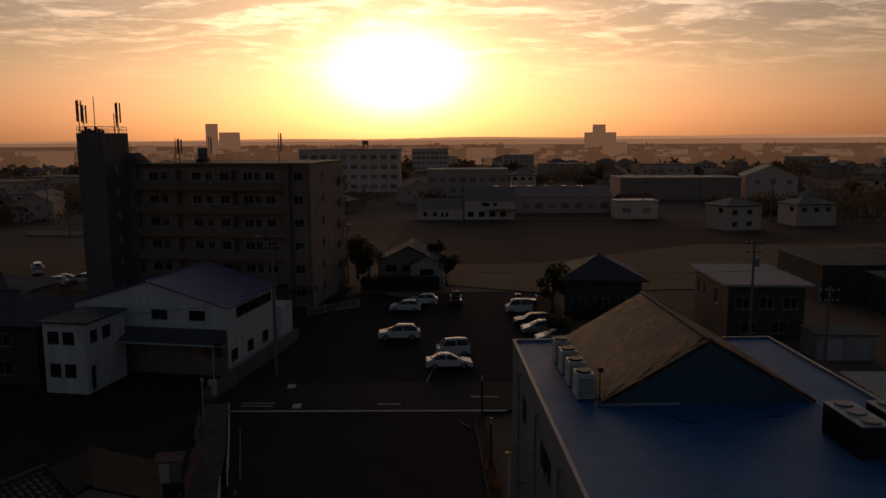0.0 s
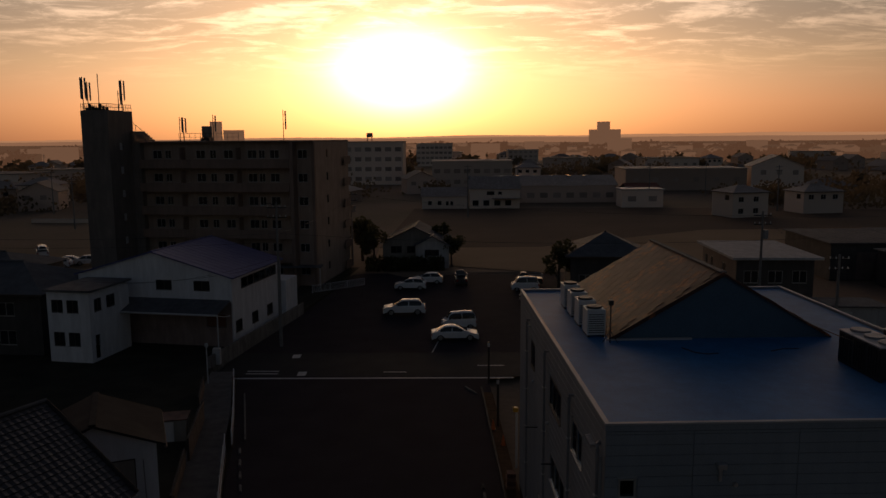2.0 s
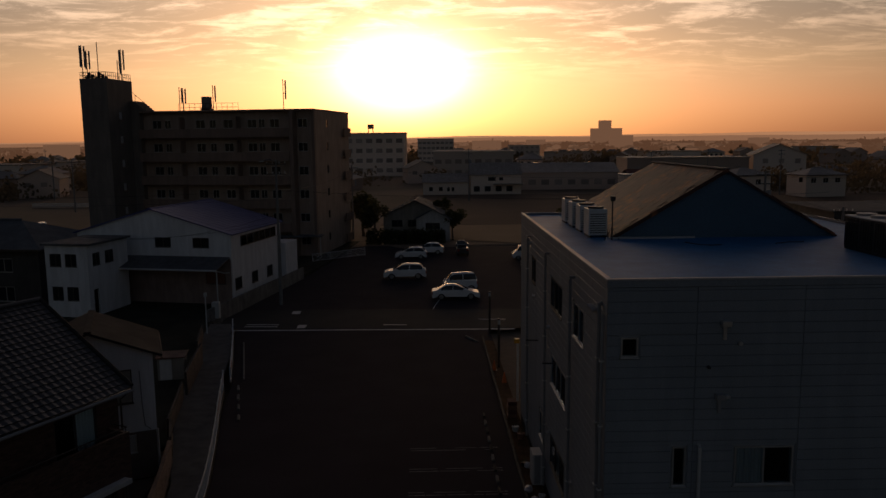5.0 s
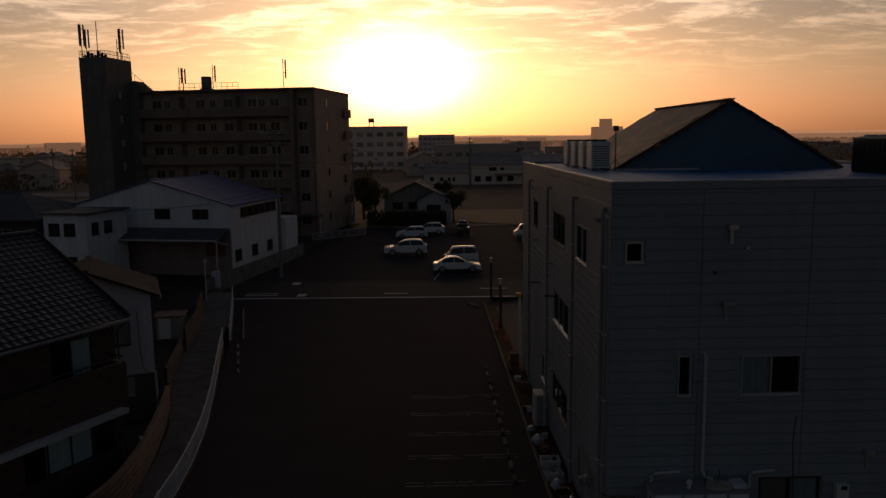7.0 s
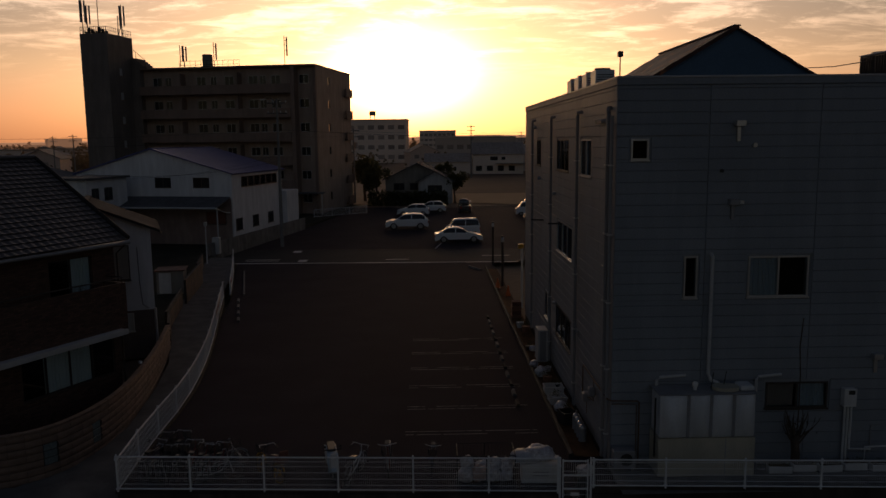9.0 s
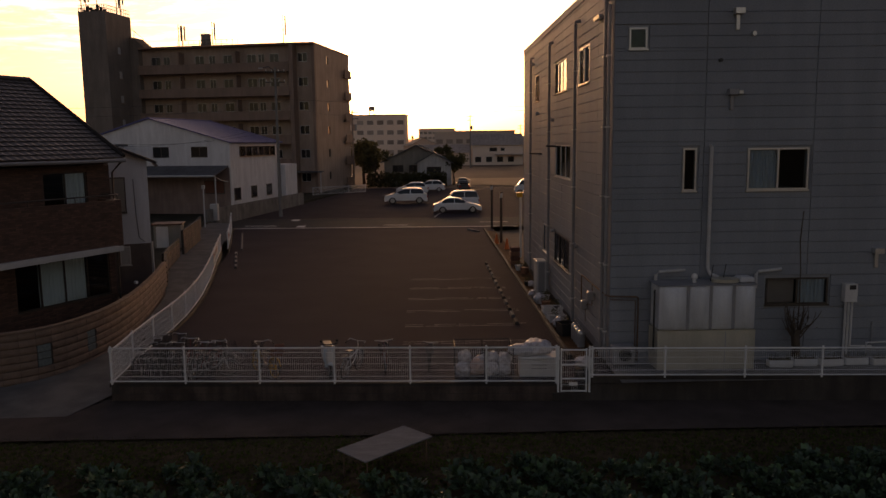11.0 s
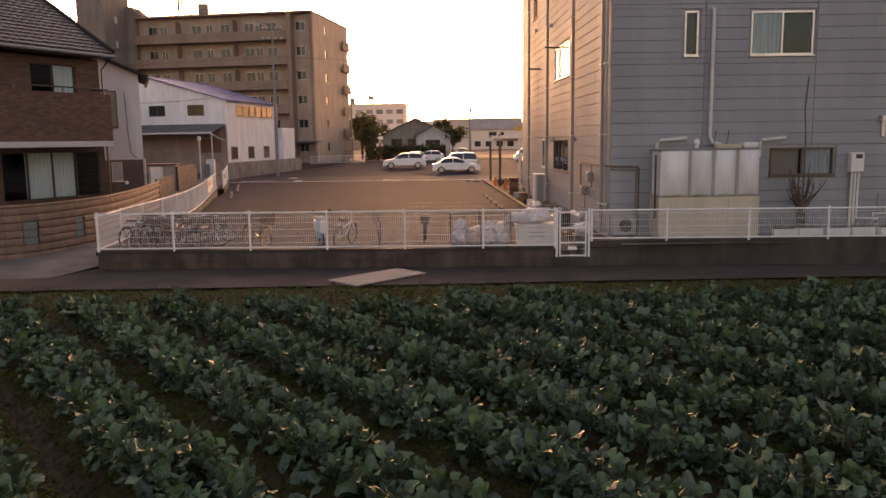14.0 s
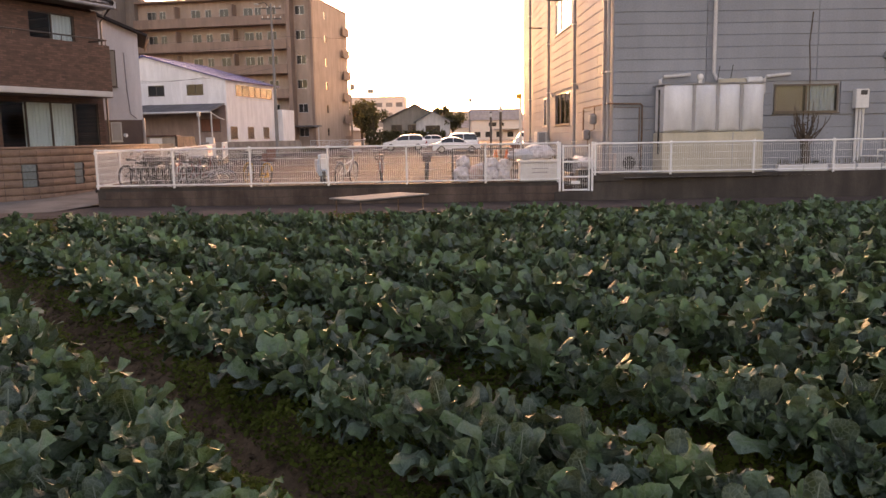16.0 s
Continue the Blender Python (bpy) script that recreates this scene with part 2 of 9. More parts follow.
SLATE = mat("slate_roof", (0.05, 0.046, 0.046), (0.035, 0.033, 0.034), 0.8, 0.75, 0.0, bump=0.1, stain=0.15, spec=0.06)
TEAL_ROOF = mat("teal_slate_roof", (0.15, 0.158, 0.17), (0.115, 0.12, 0.13), 0.8, 0.7, bump=0.1, stain=0.15, spec=0.1)
RED_ROOF = mat("red_roof", (0.26, 0.09, 0.06), (0.20, 0.07, 0.05), 0.8, 0.7)
APT_WALL = mat("apartment_tile", (0.46, 0.345, 0.28), (0.385, 0.29, 0.235), 0.5, 0.75, bump=0.15, fine=10, stain=0.2)
APT_BAND = mat("apartment_band", (0.33, 0.225, 0.178), (0.27, 0.188, 0.15), 0.5, 0.75, bump=0.15, fine=10, stain=0.25)
APT_TOWER = mat("apartment_tower", (0.25, 0.21, 0.185), (0.20, 0.17, 0.15), 0.5, 0.8, bump=0.15, fine=10, stain=0.2)
BROWN_WALL = mat("brown_boarding", (0.20, 0.15, 0.13), (0.15, 0.11, 0.10), 1.2, 0.8, bump=0.2, stain=0.2)
LOADING = mat("brown_loading_front", (0.34, 0.25, 0.22), (0.28, 0.20, 0.18), 1.2, 0.8, bump=0.2, stain=0.2)
BEIGE_WALL = mat("beige_render", (0.36, 0.33, 0.29), (0.29, 0.265, 0.23), 0.7, 0.85, bump=0.15, stain=0.2, vary=0.12)
# distance haze put into the colour: these three are lifted and warmed
FAR_WALL = mat("hazed_wall", (0.58, 0.44, 0.36), (0.48, 0.365, 0.30), 0.05, 0.9, bump=0.0, vary=0.3, spec=0.1)
FAR_PALE = mat("hazed_pale_wall", (0.80, 0.66, 0.56), (0.70, 0.58, 0.49), 0.05, 0.9, bump=0.0, vary=0.25, spec=0.1)
FAR_ROOF = mat("hazed_roof", (0.40, 0.33, 0.29), (0.30, 0.25, 0.22), 0.05, 0.8, bump=0.0, vary=0.35, spec=0.2)
PALE_WALL = mat("pale_render", (0.52, 0.51, 0.50), (0.44, 0.43, 0.42), 0.7, 0.85, bump=0.15, stain=0.2, vary=0.15)
DIM_WALL = mat("dark_boarding", (0.10, 0.09, 0.085), (0.07, 0.064, 0.06), 0.7, 0.85, bump=0.15, stain=0.2, vary=0.15)
WOOD_POLE = mat("concrete_pole", (0.24, 0.23, 0.22), (0.18, 0.17, 0.165), 2.0, 0.85, bump=0.2)
BARK = mat("bark", (0.10, 0.075, 0.055), (0.06, 0.045, 0.034), 12, 0.9, bump=0.8, fine=30, stretch=(1, 1, 0.3))
# pane, roof and grove colours also carry the distance haze, lifted and warmed
FAR_PANE = mat("hazed_window_pane", (0.40, 0.32, 0.275), (0.32, 0.26, 0.225), 0.3, 0.4, bump=0.0, vary=0.3, spec=0.2)
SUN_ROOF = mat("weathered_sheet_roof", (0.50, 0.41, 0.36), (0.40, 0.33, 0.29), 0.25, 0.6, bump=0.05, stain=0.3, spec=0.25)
FAR_TREE = mat("hazed_grove", (0.24, 0.18, 0.12), (0.18, 0.14, 0.09), 0.05, 0.9, bump=0.0, vary=0.3, island=True, spec=0.1)
TREE_LEAF = mat("tree_foliage", (0.085, 0.085, 0.042), (0.06, 0.062, 0.03), 1.0, 0.7, bump=0.1, vary=0.35, island=True)
RUBBER = mat("tyre_rubber", (0.025, 0.025, 0.025), (0.018, 0.018, 0.018), 8, 0.85, bump=0.2)
RIM = mat("alloy_rim", (0.50, 0.50, 0.51), (0.42, 0.42, 0.43), 8, 0.3, 0.8, bump=0.0)
CAR_WHITE = mat("white_car_paint", (0.80, 0.80, 0.80), (0.77, 0.77, 0.77), 2, 0.22, bump=0.0)
CAR_SILVER = mat("silver_car_paint", (0.55, 0.56, 0.57), (0.50, 0.51, 0.52), 2, 0.25, 0.4, bump=0.0)
CAR_DARK = mat("dark_car_paint", (0.05, 0.05, 0.055), (0.04, 0.04, 0.045), 2, 0.25, bump=0.0)
RED_LAMP = mat("red_lens", (0.35, 0.02, 0.015), (0.3, 0.02, 0.015), 3, 0.2, bump=0.0)
CLEAR_LAMP = mat("clear_lens", (0.65, 0.66, 0.67), (0.6, 0.6, 0.6), 3, 0.12, bump=0.0)
BLACK_PLASTIC = mat("black_plastic", (0.03, 0.03, 0.03), (0.022, 0.022, 0.022), 5, 0.55, bump=0.05)
WHITE_PLASTIC = mat("white_plastic", (0.70, 0.70, 0.69), (0.62, 0.62, 0.61), 3, 0.45, bump=0.03, stain=0.1)
BIKE_RED_CLOTH = mat("red_brown_blind", (0.20, 0.085, 0.06), (0.16, 0.07, 0.05), 6, 0.9, bump=0.2)
BAG = mat("clear_rubbish_bag", (0.74, 0.73, 0.76), (0.34, 0.31, 0.32), 11, 0.35, bump=1.0, fine=16)
BAG_PINK = mat("pinkish_rubbish_bag", (0.62, 0.46, 0.40), (0.34, 0.25, 0.22), 9, 0.4, bump=0.6, fine=18)
TARP = mat("grey_tarpaulin", (0.50, 0.50, 0.53), (0.38, 0.39, 0.42), 3, 0.5, bump=0.7, fine=7)
ORANGE = mat("orange_plastic", (0.75, 0.17, 0.03), (0.65, 0.14, 0.03), 3, 0.5, bump=0.03)
YELLOW = mat("yellow_paint", (0.65, 0.36, 0.03), (0.55, 0.30, 0.03), 3, 0.45, bump=0.03)
CHROME = mat("chrome", (0.55, 0.55, 0.55), (0.48, 0.48, 0.48), 8, 0.35, 0.9, bump=0.0)
BIKE_DARK = mat("dark_bike_paint", (0.06, 0.055, 0.06), (0.045, 0.04, 0.045), 5, 0.35, bump=0.0)
BIKE_RED = mat("maroon_bike_paint", (0.22, 0.05, 0.04), (0.18, 0.04, 0.035), 5, 0.35, bump=0.0)
PALE_BLUE = mat("pale_blue_paint", (0.45, 0.58, 0.70), (0.40, 0.52, 0.64), 4, 0.35, bump=0.0)
GLASS_BLOCK = mat("glass_block", (0.20, 0.235, 0.235), (0.13, 0.155, 0.155), 14, 0.25, bump=0.4, fine=20, vary=0.15)
PLY = mat("weathered_plywood", (0.26, 0.262, 0.27), (0.21, 0.212, 0.22), 2.2, 0.85, bump=0.25, fine=18, stretch=(1, 3, 1), stain=0.1, spec=0.03)
LEAF_RIB = mat("leaf_rib", (0.13, 0.165, 0.125), (0.10, 0.13, 0.10), 20, 0.7, bump=0.0, spec=0.1)
WEED = mat("clover_weed", (0.040, 0.066, 0.012), (0.066, 0.088, 0.016), 2.0, 0.8, bump=0.0, vary=0.45, island=True, spec=0.1)
DRY_GRASS = mat("dry_grass", (0.16, 0.12, 0.05), (0.10, 0.10, 0.035), 1.5, 0.8, bump=0.0, vary=0.35, island=True)


def leaf_mat():
    m = mat("cabbage_leaf", (0.038, 0.078, 0.030), (0.080, 0.142, 0.066), 9.0, 0.54, bump=0.0, vary=0.8, island=True, spec=0.14)
    n = Nodes(m.node_tree)
    bsdf = m.node_tree.nodes["Principled BSDF"]
    pos = n.add("ShaderNodeNewGeometry").outputs["Position"]
    v = n.add("ShaderNodeTexVoronoi", Vector=pos, Scale=42.0)
    v.feature = "DISTANCE_TO_EDGE"
    veins = n.ramp(v.outputs[0], (0.0, grey(1)), (0.12, grey(0)))
    base = bsdf.inputs["Base Color"].links[0].from_socket
    bloom = n.ramp(n.noise(pos, 5.5, 2.0), (0.42, grey(0)), (0.62, grey(1)))
    base = n.mix(n.math("MULTIPLY", bloom, 0.5), base, (0.112, 0.160, 0.150, 1))
    n.put(bsdf, "Base Color", n.mix(n.math("MULTIPLY", veins, 0.26), base, (0.18, 0.225, 0.18, 1)))
    bp = n.add("ShaderNodeBump", Strength=0.65, Distance=0.014)
    n.put(bp, "Height", n.math("ADD", n.math("MULTIPLY", v.outputs[0], 0.6), n.math("MULTIPLY", n.noise(pos, 26.0, 3.0), 1.6)))
    n.put(bsdf, "Normal", bp.outputs[0])
    see = n.add("ShaderNodeBsdfTranslucent", Color=(0.10, 0.17, 0.05, 1))
    both = n.add("ShaderNodeMixShader", i0=0.04)
    m.node_tree.links.new(bsdf.outputs[0], both.inputs[1])
    m.node_tree.links.new(see.outputs[0], both.inputs[2])
    m.node_tree.links.new(both.outputs[0], m.node_tree.nodes["Material Output"].inputs[0])
    return m


def tile_mottle(m):
    """Adds the shade of each small wall tile and its joints to a material."""
    n = Nodes(m.node_tree)
    bsdf = m.node_tree.nodes["Principled BSDF"]
    pos = n.add("ShaderNodeNewGeometry").outputs["Position"]
    ax = n.add("ShaderNodeSeparateXYZ", i0=pos)
    uv = n.add("ShaderNodeCombineXYZ", i0=n.math("ADD", n.math("MULTIPLY", ax.outputs[0], 0.451), n.math("MULTIPLY", ax.outputs[1], 0.893)), i1=ax.outputs[2])
    br = n.add("ShaderNodeTexBrick", Vector=uv.outputs[0], Color1=(0.65, 0.65, 0.65, 1), Color2=(1.45, 1.35, 1.3, 1), Mortar=(0.7, 0.7, 0.7, 1), Scale=1.0)
    n.put(br, "Mortar Size", 0.006)
    n.put(br, "Brick Width", 0.23)
    n.put(br, "Row Height", 0.065)
    base = bsdf.inputs["Base Color"].links[0].from_socket
    n.put(bsdf, "Base Color", n.mix(1.0, base, br.outputs[0], "MULTIPLY"))


tile_mottle(BROWN_TILE)
LEAF = leaf_mat()


def backlit(m, share, col):
    """Lets part of the light through, as thin foliage does."""
    n = Nodes(m.node_tree)
    see = n.add("ShaderNodeBsdfTranslucent", Color=(*col, 1))
    both = n.add("ShaderNodeMixShader", i0=share)
    m.node_tree.links.new(m.node_tree.nodes["Principled BSDF"].outputs[0], both.inputs[1])
    m.node_tree.links.new(see.outputs[0], both.inputs[2])
    m.node_tree.links.new(both.outputs[0], m.node_tree.nodes["Material Output"].inputs[0])


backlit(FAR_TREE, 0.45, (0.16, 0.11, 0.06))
backlit(TREE_LEAF, 0.4, (0.12, 0.11, 0.04))
backlit(WEED, 0.3, (0.12, 0.16, 0.03))


# ---------------- mesh helpers ----------------
def part(name, bm, material, parent=None, label="", m=None, smooth=False):
    """Links a bmesh (or a ready mesh) as one object under a thing or a part."""
    if isinstance(bm, bmesh.types.BMesh):
        me = bpy.data.meshes.new(name)
        bm.normal_update()
        bm.to_mesh(me)
        bm.free()
        for mm in material if isinstance(material, (list, tuple)) else [material]:
            me.materials.append(mm)
        if smooth:
            me.polygons.foreach_set("use_smooth", [True] * len(me.polygons))
    else:
        me = bm
    ob = new(name, me)
    ob.parent = parent
    if m is not None:
        ob.matrix_basis = m
    if label:
        ob["label"] = label
    return ob


def thing(name, label, category, m=None, group="", kind=""):
    ob = new(name)
    ob.empty_display_size = 0.3
    if m is not None:
        ob.matrix_basis = m
    return tagged(ob, label, category, group, kind)


def box(bm, x0, x1, y0, y1, z0, z1, bevel=0.0):
    """An upright box; bevel rounds its edges."""
    vs = [bm.verts.new(p) for p in ((x0, y0, z0), (x1, y0, z0), (x1, y1, z0), (x0, y1, z0), (x0, y0, z1), (x1, y0, z1), (x1, y1, z1), (x0, y1, z1))]
    fs = [bm.faces.new([vs[i] for i in f]) for f in ((3, 2, 1, 0), (4, 5, 6, 7), (0, 1, 5, 4), (1, 2, 6, 5), (2, 3, 7, 6), (3, 0, 4, 7))]
    if bevel:
        es = list({e for f in fs for e in f.edges})
        bmesh.ops.bevel(bm, geom=es, offset=bevel, segments=1, affect="EDGES")
    return bm


def boxes(*dims, bevel=0.0):
    bm = bmesh.new()
    for d in dims:
        box(bm, *d, bevel=bevel)
    return bm


def tube(bm, path, r, n=8, caps=True, r_end=None):
    """A round bar along points."""
    pts = [Vector(p) for p in path]
    rings = []
    for i, p in enumerate(pts):
        a = pts[max(i - 1, 0)]
        b = pts[min(i + 1, len(pts) - 1)]
        d = (b - a).normalized()
        side = d.cross(Vector((0, 0, 1)) if abs(d.z) < 0.9 else Vector((1, 0, 0))).normalized()
        top = side.cross(d)
        rr = r if r_end is None else r + (r_end - r) * i / max(len(pts) - 1, 1)
        rings.append([bm.verts.new(p + (side * math.cos(t) + top * math.sin(t)) * rr) for t in (2 * math.pi * k / n for k in range(n))])
    for q, s in zip(rings, rings[1:]):
        for k in range(n):
            bm.faces.new((q[k], q[(k + 1) % n], s[(k + 1) % n], s[k]))
    if caps:
        bm.faces.new(rings[0][::-1])
        bm.faces.new(rings[-1])
    return bm


def tubes(*paths, r=0.02, n=8):
    bm = bmesh.new()
    for p in paths:
        tube(bm, p, r, n)
    return bm


def extrude(bm, outline, y0, y1, swap=None):
    """A solid from a closed outline of (x, z), between y0 and y1."""
    a = [bm.verts.new((x, y0, z)) for x, z in outline]
    b = [bm.verts.new((x, y1, z)) for x, z in outline]
    k = len(outline)
    bm.faces.new(a)
    bm.faces.new(b[::-1])
    for i in range(k):
        bm.faces.new((a[(i + 1) % k], a[i], b[i], b[(i + 1) % k]))
    return bm


def ring(bm, c, r, w, axis="y", n=20, k=6):
    """A torus round c, of radius r and thickness w."""
    grid = []
    for i in range(n):
        t = 2 * math.pi * i / n
        row = []
        for j in range(k):
            s = 2 * math.pi * j / k
            rr = r + w * math.cos(s)
            p = (rr * math.cos(t), w * math.sin(s), rr * math.sin(t))
            row.append(bm.verts.new((c[0] + p[0], c[1] + p[1], c[2] + p[2])))
        grid.append(row)
    for i in range(n):
        for j in range(k):
            a, b = grid[i], grid[(i + 1) % n]
            bm.faces.new((a[j], b[j], b[(j + 1) % k], a[(j + 1) % k]))
    return bm


def cut_rects(rect, holes):
    """The rectangle (x0, x1, z0, z1) less the holes, as rectangles."""
    out = [rect]
    for hx0, hx1, hz0, hz1 in holes:
        nxt = []
        for x0, x1, z0, z1 in out:
            if hx1 <= x0 or hx0 >= x1 or hz1 <= z0 or hz0 >= z1:
                nxt.append((x0, x1, z0, z1))
                continue
            if hz0 > z0:
                nxt.append((x0, x1, z0, hz0))
            if hz1 < z1:
                nxt.append((x0, x1, hz1, z1))
            lo, hi = max(z0, hz0), min(z1, hz1)
            if hx0 > x0:
                nxt.append((x0, hx0, lo, hi))
            if hx1 < x1:
                nxt.append((hx1, x1, lo, hi))
        out = nxt
    return out


def wall_mesh(w, h, t, holes=(), top=None):
    """A wall over x 0..w and z 0..h, with its outer face at y 0 and thickness t behind it, open at the holes. top: outline above h."""
    xs = sorted({0, w, *(v for o in holes for v in o[:2] if 0 < v < w)})
    zs = sorted({0, h, *(v for o in holes for v in o[2:] if 0 < v < h)})
    solid = {}
    for i in range(len(xs) - 1):
        for j in range(len(zs) - 1):
            cx, cz = (xs[i] + xs[i + 1]) / 2, (zs[j] + zs[j + 1]) / 2
            solid[i, j] = not any(o[0] < cx < o[1] and o[2] < cz < o[3] for o in holes)
    bm = bmesh.new()

    def face(*ps):
        bm.faces.new([bm.verts.new(p) for p in ps])

    for (i, j), s in solid.items():
        if not s:
            continue
        x0, x1, z0, z1 = xs[i], xs[i + 1], zs[j], zs[j + 1]
        face((x0, 0, z0), (x1, 0, z0), (x1, 0, z1), (x0, 0, z1))
        face((x1, t, z0), (x0, t, z0), (x0, t, z1), (x1, t, z1))
        if not solid.get((i - 1, j)):
            face((x0, t, z0), (x0, 0, z0), (x0, 0, z1), (x0, t, z1))
        if not solid.get((i + 1, j)):
            face((x1, 0, z0), (x1, t, z0), (x1, t, z1), (x1, 0, z1))
        if not solid.get((i, j - 1)):
            face((x0, t, z0), (x1, t, z0), (x1, 0, z0), (x0, 0, z0))
        if not solid.get((i, j + 1)) and not (top and j == len(zs) - 2):
            face((x0, 0, z1), (x1, 0, z1), (x1, t, z1), (x0, t, z1))
    if top:
        extrude(bm, [(0, h), (w, h), *top], 0, t)
    bmesh.ops.remove_doubles(bm, verts=bm.verts, dist=0.0005)
    return bm


def window(parent, m, w, h, frame_m=ALU, panes=2, curtain=None, sill=True, t=0.06, glass=None, name="window"):
    """A framed window of w by h, its lower left corner at m's origin, facing -y; panes and sill are its parts."""
    fr = 0.045
    bm = boxes((0, w, 0, t, 0, fr), (0, w, 0, t, h - fr, h), (0, fr, 0, t, fr, h - fr), (w - fr, w, 0, t, fr, h - fr))
    for k in range(1, panes):
        x = w * k / panes
        box(bm, x - 0.025, x + 0.025, 0.005, t - 0.005, fr, h - fr)
    win = part(name, bm, frame_m, parent, m=m)
    for k in range(panes):
        x0, x1 = fr if k == 0 else w * k / panes + 0.025, w - fr if k == panes - 1 else w * (k + 1) / panes - 0.025
        y = 0.02 + 0.018 * (k % 2)
        p = part("pane", boxes((x0, x1, y, y + 0.006, fr, h - fr)), glass or GLASS, win)
        p.visible_shadow = False
    if sill:
        part("sill", boxes((-0.03, w + 0.03, -0.05, t, -0.035, -0.002)), frame_m, win)
    if curtain:
        a, b, cm = curtain
        bm = bmesh.new()
        k = max(8, int((b - a) * w * 24))
        rows = [[bm.verts.new((w * (a + (b - a) * i / k), 0.10 + 0.025 * math.sin(i * 1.9) + 0.01 * math.sin(i * 0.7), z)) for i in range(k + 1)] for z in (0.02, h - 0.02)]
        for i in range(k):
            bm.faces.new((rows[0][i], rows[0][i + 1], rows[1][i + 1], rows[1][i]))
        part("curtain", bm, cm, win, "drawn fabric curtain behind the glass")
    return win


SHARED = {}


def piece(name, key, make, material, parent, m, smooth=False):
    """One of many alike pieces: the mesh is made once and shared."""
    ob = part(name, SHARED.get(key) or make(), material, parent, m=m, smooth=smooth)
    SHARED.setdefault(key, ob.data)
    return ob


# ---------------- ground ----------------
def lot_z(y):
    """The paved lot falls gently away from the field."""
    return -0.13 - 0.36 * (y - 19.5) / 41.9


def far_z(y):
    """The car park beyond the road rises again."""
    return -0.46 + 0.34 * (y - 67.0) / 38.0


def fence_z(y):
    """Foot of the fence beside the lane."""
    return -0.11 + 0.13 * (y - 19.5) / 41.9


def ground_z(x, y):
    """Height of the open ground: the crop field, its path and the paved lots lie lower than the yards."""
    if y < 18.5:
        return -1.15
    if y < 22.0:
        return -0.67
    if y < 62.5:
        if x > 19.5:
            return -0.06
        if x > -12.05 or (x > -18.5 and y > 61.0) or (x > -16.5 and y > 40):
            return -0.85
        return -0.67 + 0.49 * min(max((y - 19.0) / 16.0, 0.0), 1.0)
    if y < 70.5 and -18.5 < x < 18.5:
        return -0.85
    return -0.85 if y < 105.5 and -17.3 + 0.2 * max(y - 70.0, 0.0) < x < 18.5 else -0.06


def sheet(name, xs, ys, zf, material, label="", category="", kind="structure"):
    bm = bmesh.new()
    g = [[bm.verts.new((x, y, zf(x, y))) for x in xs] for y in ys]
    for a, b in zip(g, g[1:]):
        for i in range(len(xs) - 1):
            bm.faces.new((a[i], a[i + 1], b[i + 1], b[i]))
    return tagged(part(name, bm, material, smooth=False), label, category, "", kind)


def slab(name, outline, z, material, label, kind="structure", category="", thick=0.0):
    """A flat patch of ground with the given outline."""
    bm = bmesh.new()
    top = [bm.verts.new((x, y, z(y) if callable(z) else z)) for x, y in outline]
    bm.faces.new(top)
    if thick:
        res = bmesh.ops.extrude_face_region(bm, geom=list(bm.faces))
        for v in res["geom"]:
            if isinstance(v, bmesh.types.BMVert):
                v.co.z -= thick
    bmesh.ops.triangulate(bm, faces=[f for f in bm.faces if len(f.verts) > 4])
    return tagged(part(name, bm, material), label, category, "", kind)


sheet("ground", [-5000, -600, -150, -60, -30, -19, -18, -17, -16, -14.6, -13.6, -12.1, -12, -8.6, 0, 12, 18, 19, 20, 40, 150, 600, 5000],
      [-800, -60, -10, 17.6, 19.0, 21.0, 24, 29, 35, 41, 60, 62, 63, 70, 71, 105, 107, 300, 900, 5000], ground_z, EARTH, "dark open ground of fields and yards reaching the horizon", "ground")

LEFT_FENCE = [(-8.47, 19.72), (-8.72, 22.6), (-8.80, 25.5), (-9.05, 28.5), (-9.6, 32.0), (-10.5, 36.5), (-11.5, 41.0), (-12.45, 45.6)]
LEFT_FENCE_FAR = [(-12.15, 46.0), (-13.4, 51.5), (-15.1, 58.6)]
FRONT = lambda x: 19.30 - 0.052 * x

slab("parking_lot", [(-8.40, 19.72), (-2.5, 19.40), (4.95, 19.02), (4.95, 60.0), (7.5, 60.4), (-15.4, 61.4), (-15.0, 58.7), (-12.1, 46.0), (-11.4, 41.0), (-10.4, 36.5), (-9.5, 32.0), (-8.97, 28.5), (-8.73, 25.5), (-8.64, 22.6)],
     lambda y: lot_z(y), ASPHALT, "dark worn asphalt parking lot with painted bays", category="parking lot")
slab("road", [(-17.2, 61.3), (7.2, 60.3), (32, 59.4), (32, 66.5), (7, 67.2), (-17.5, 68.3)], -0.465, ROAD_ASPHALT, "dark asphalt road crossing between two parking lots", category="road")
slab("parking_lot_far", [(-16.9, 68.2), (7, 67.2), (17, 66.9), (17.5, 105), (6, 106), (-3, 104), (-9.5, 112), (-11.5, 96), (-13.45, 84.0)], far_z, ASPHALT, "asphalt car park with parked white cars", category="parking lot")
def lane_z(y):
    return -0.60 + 0.56 * min(max((y - 18.6) / 17.0, 0), 1)


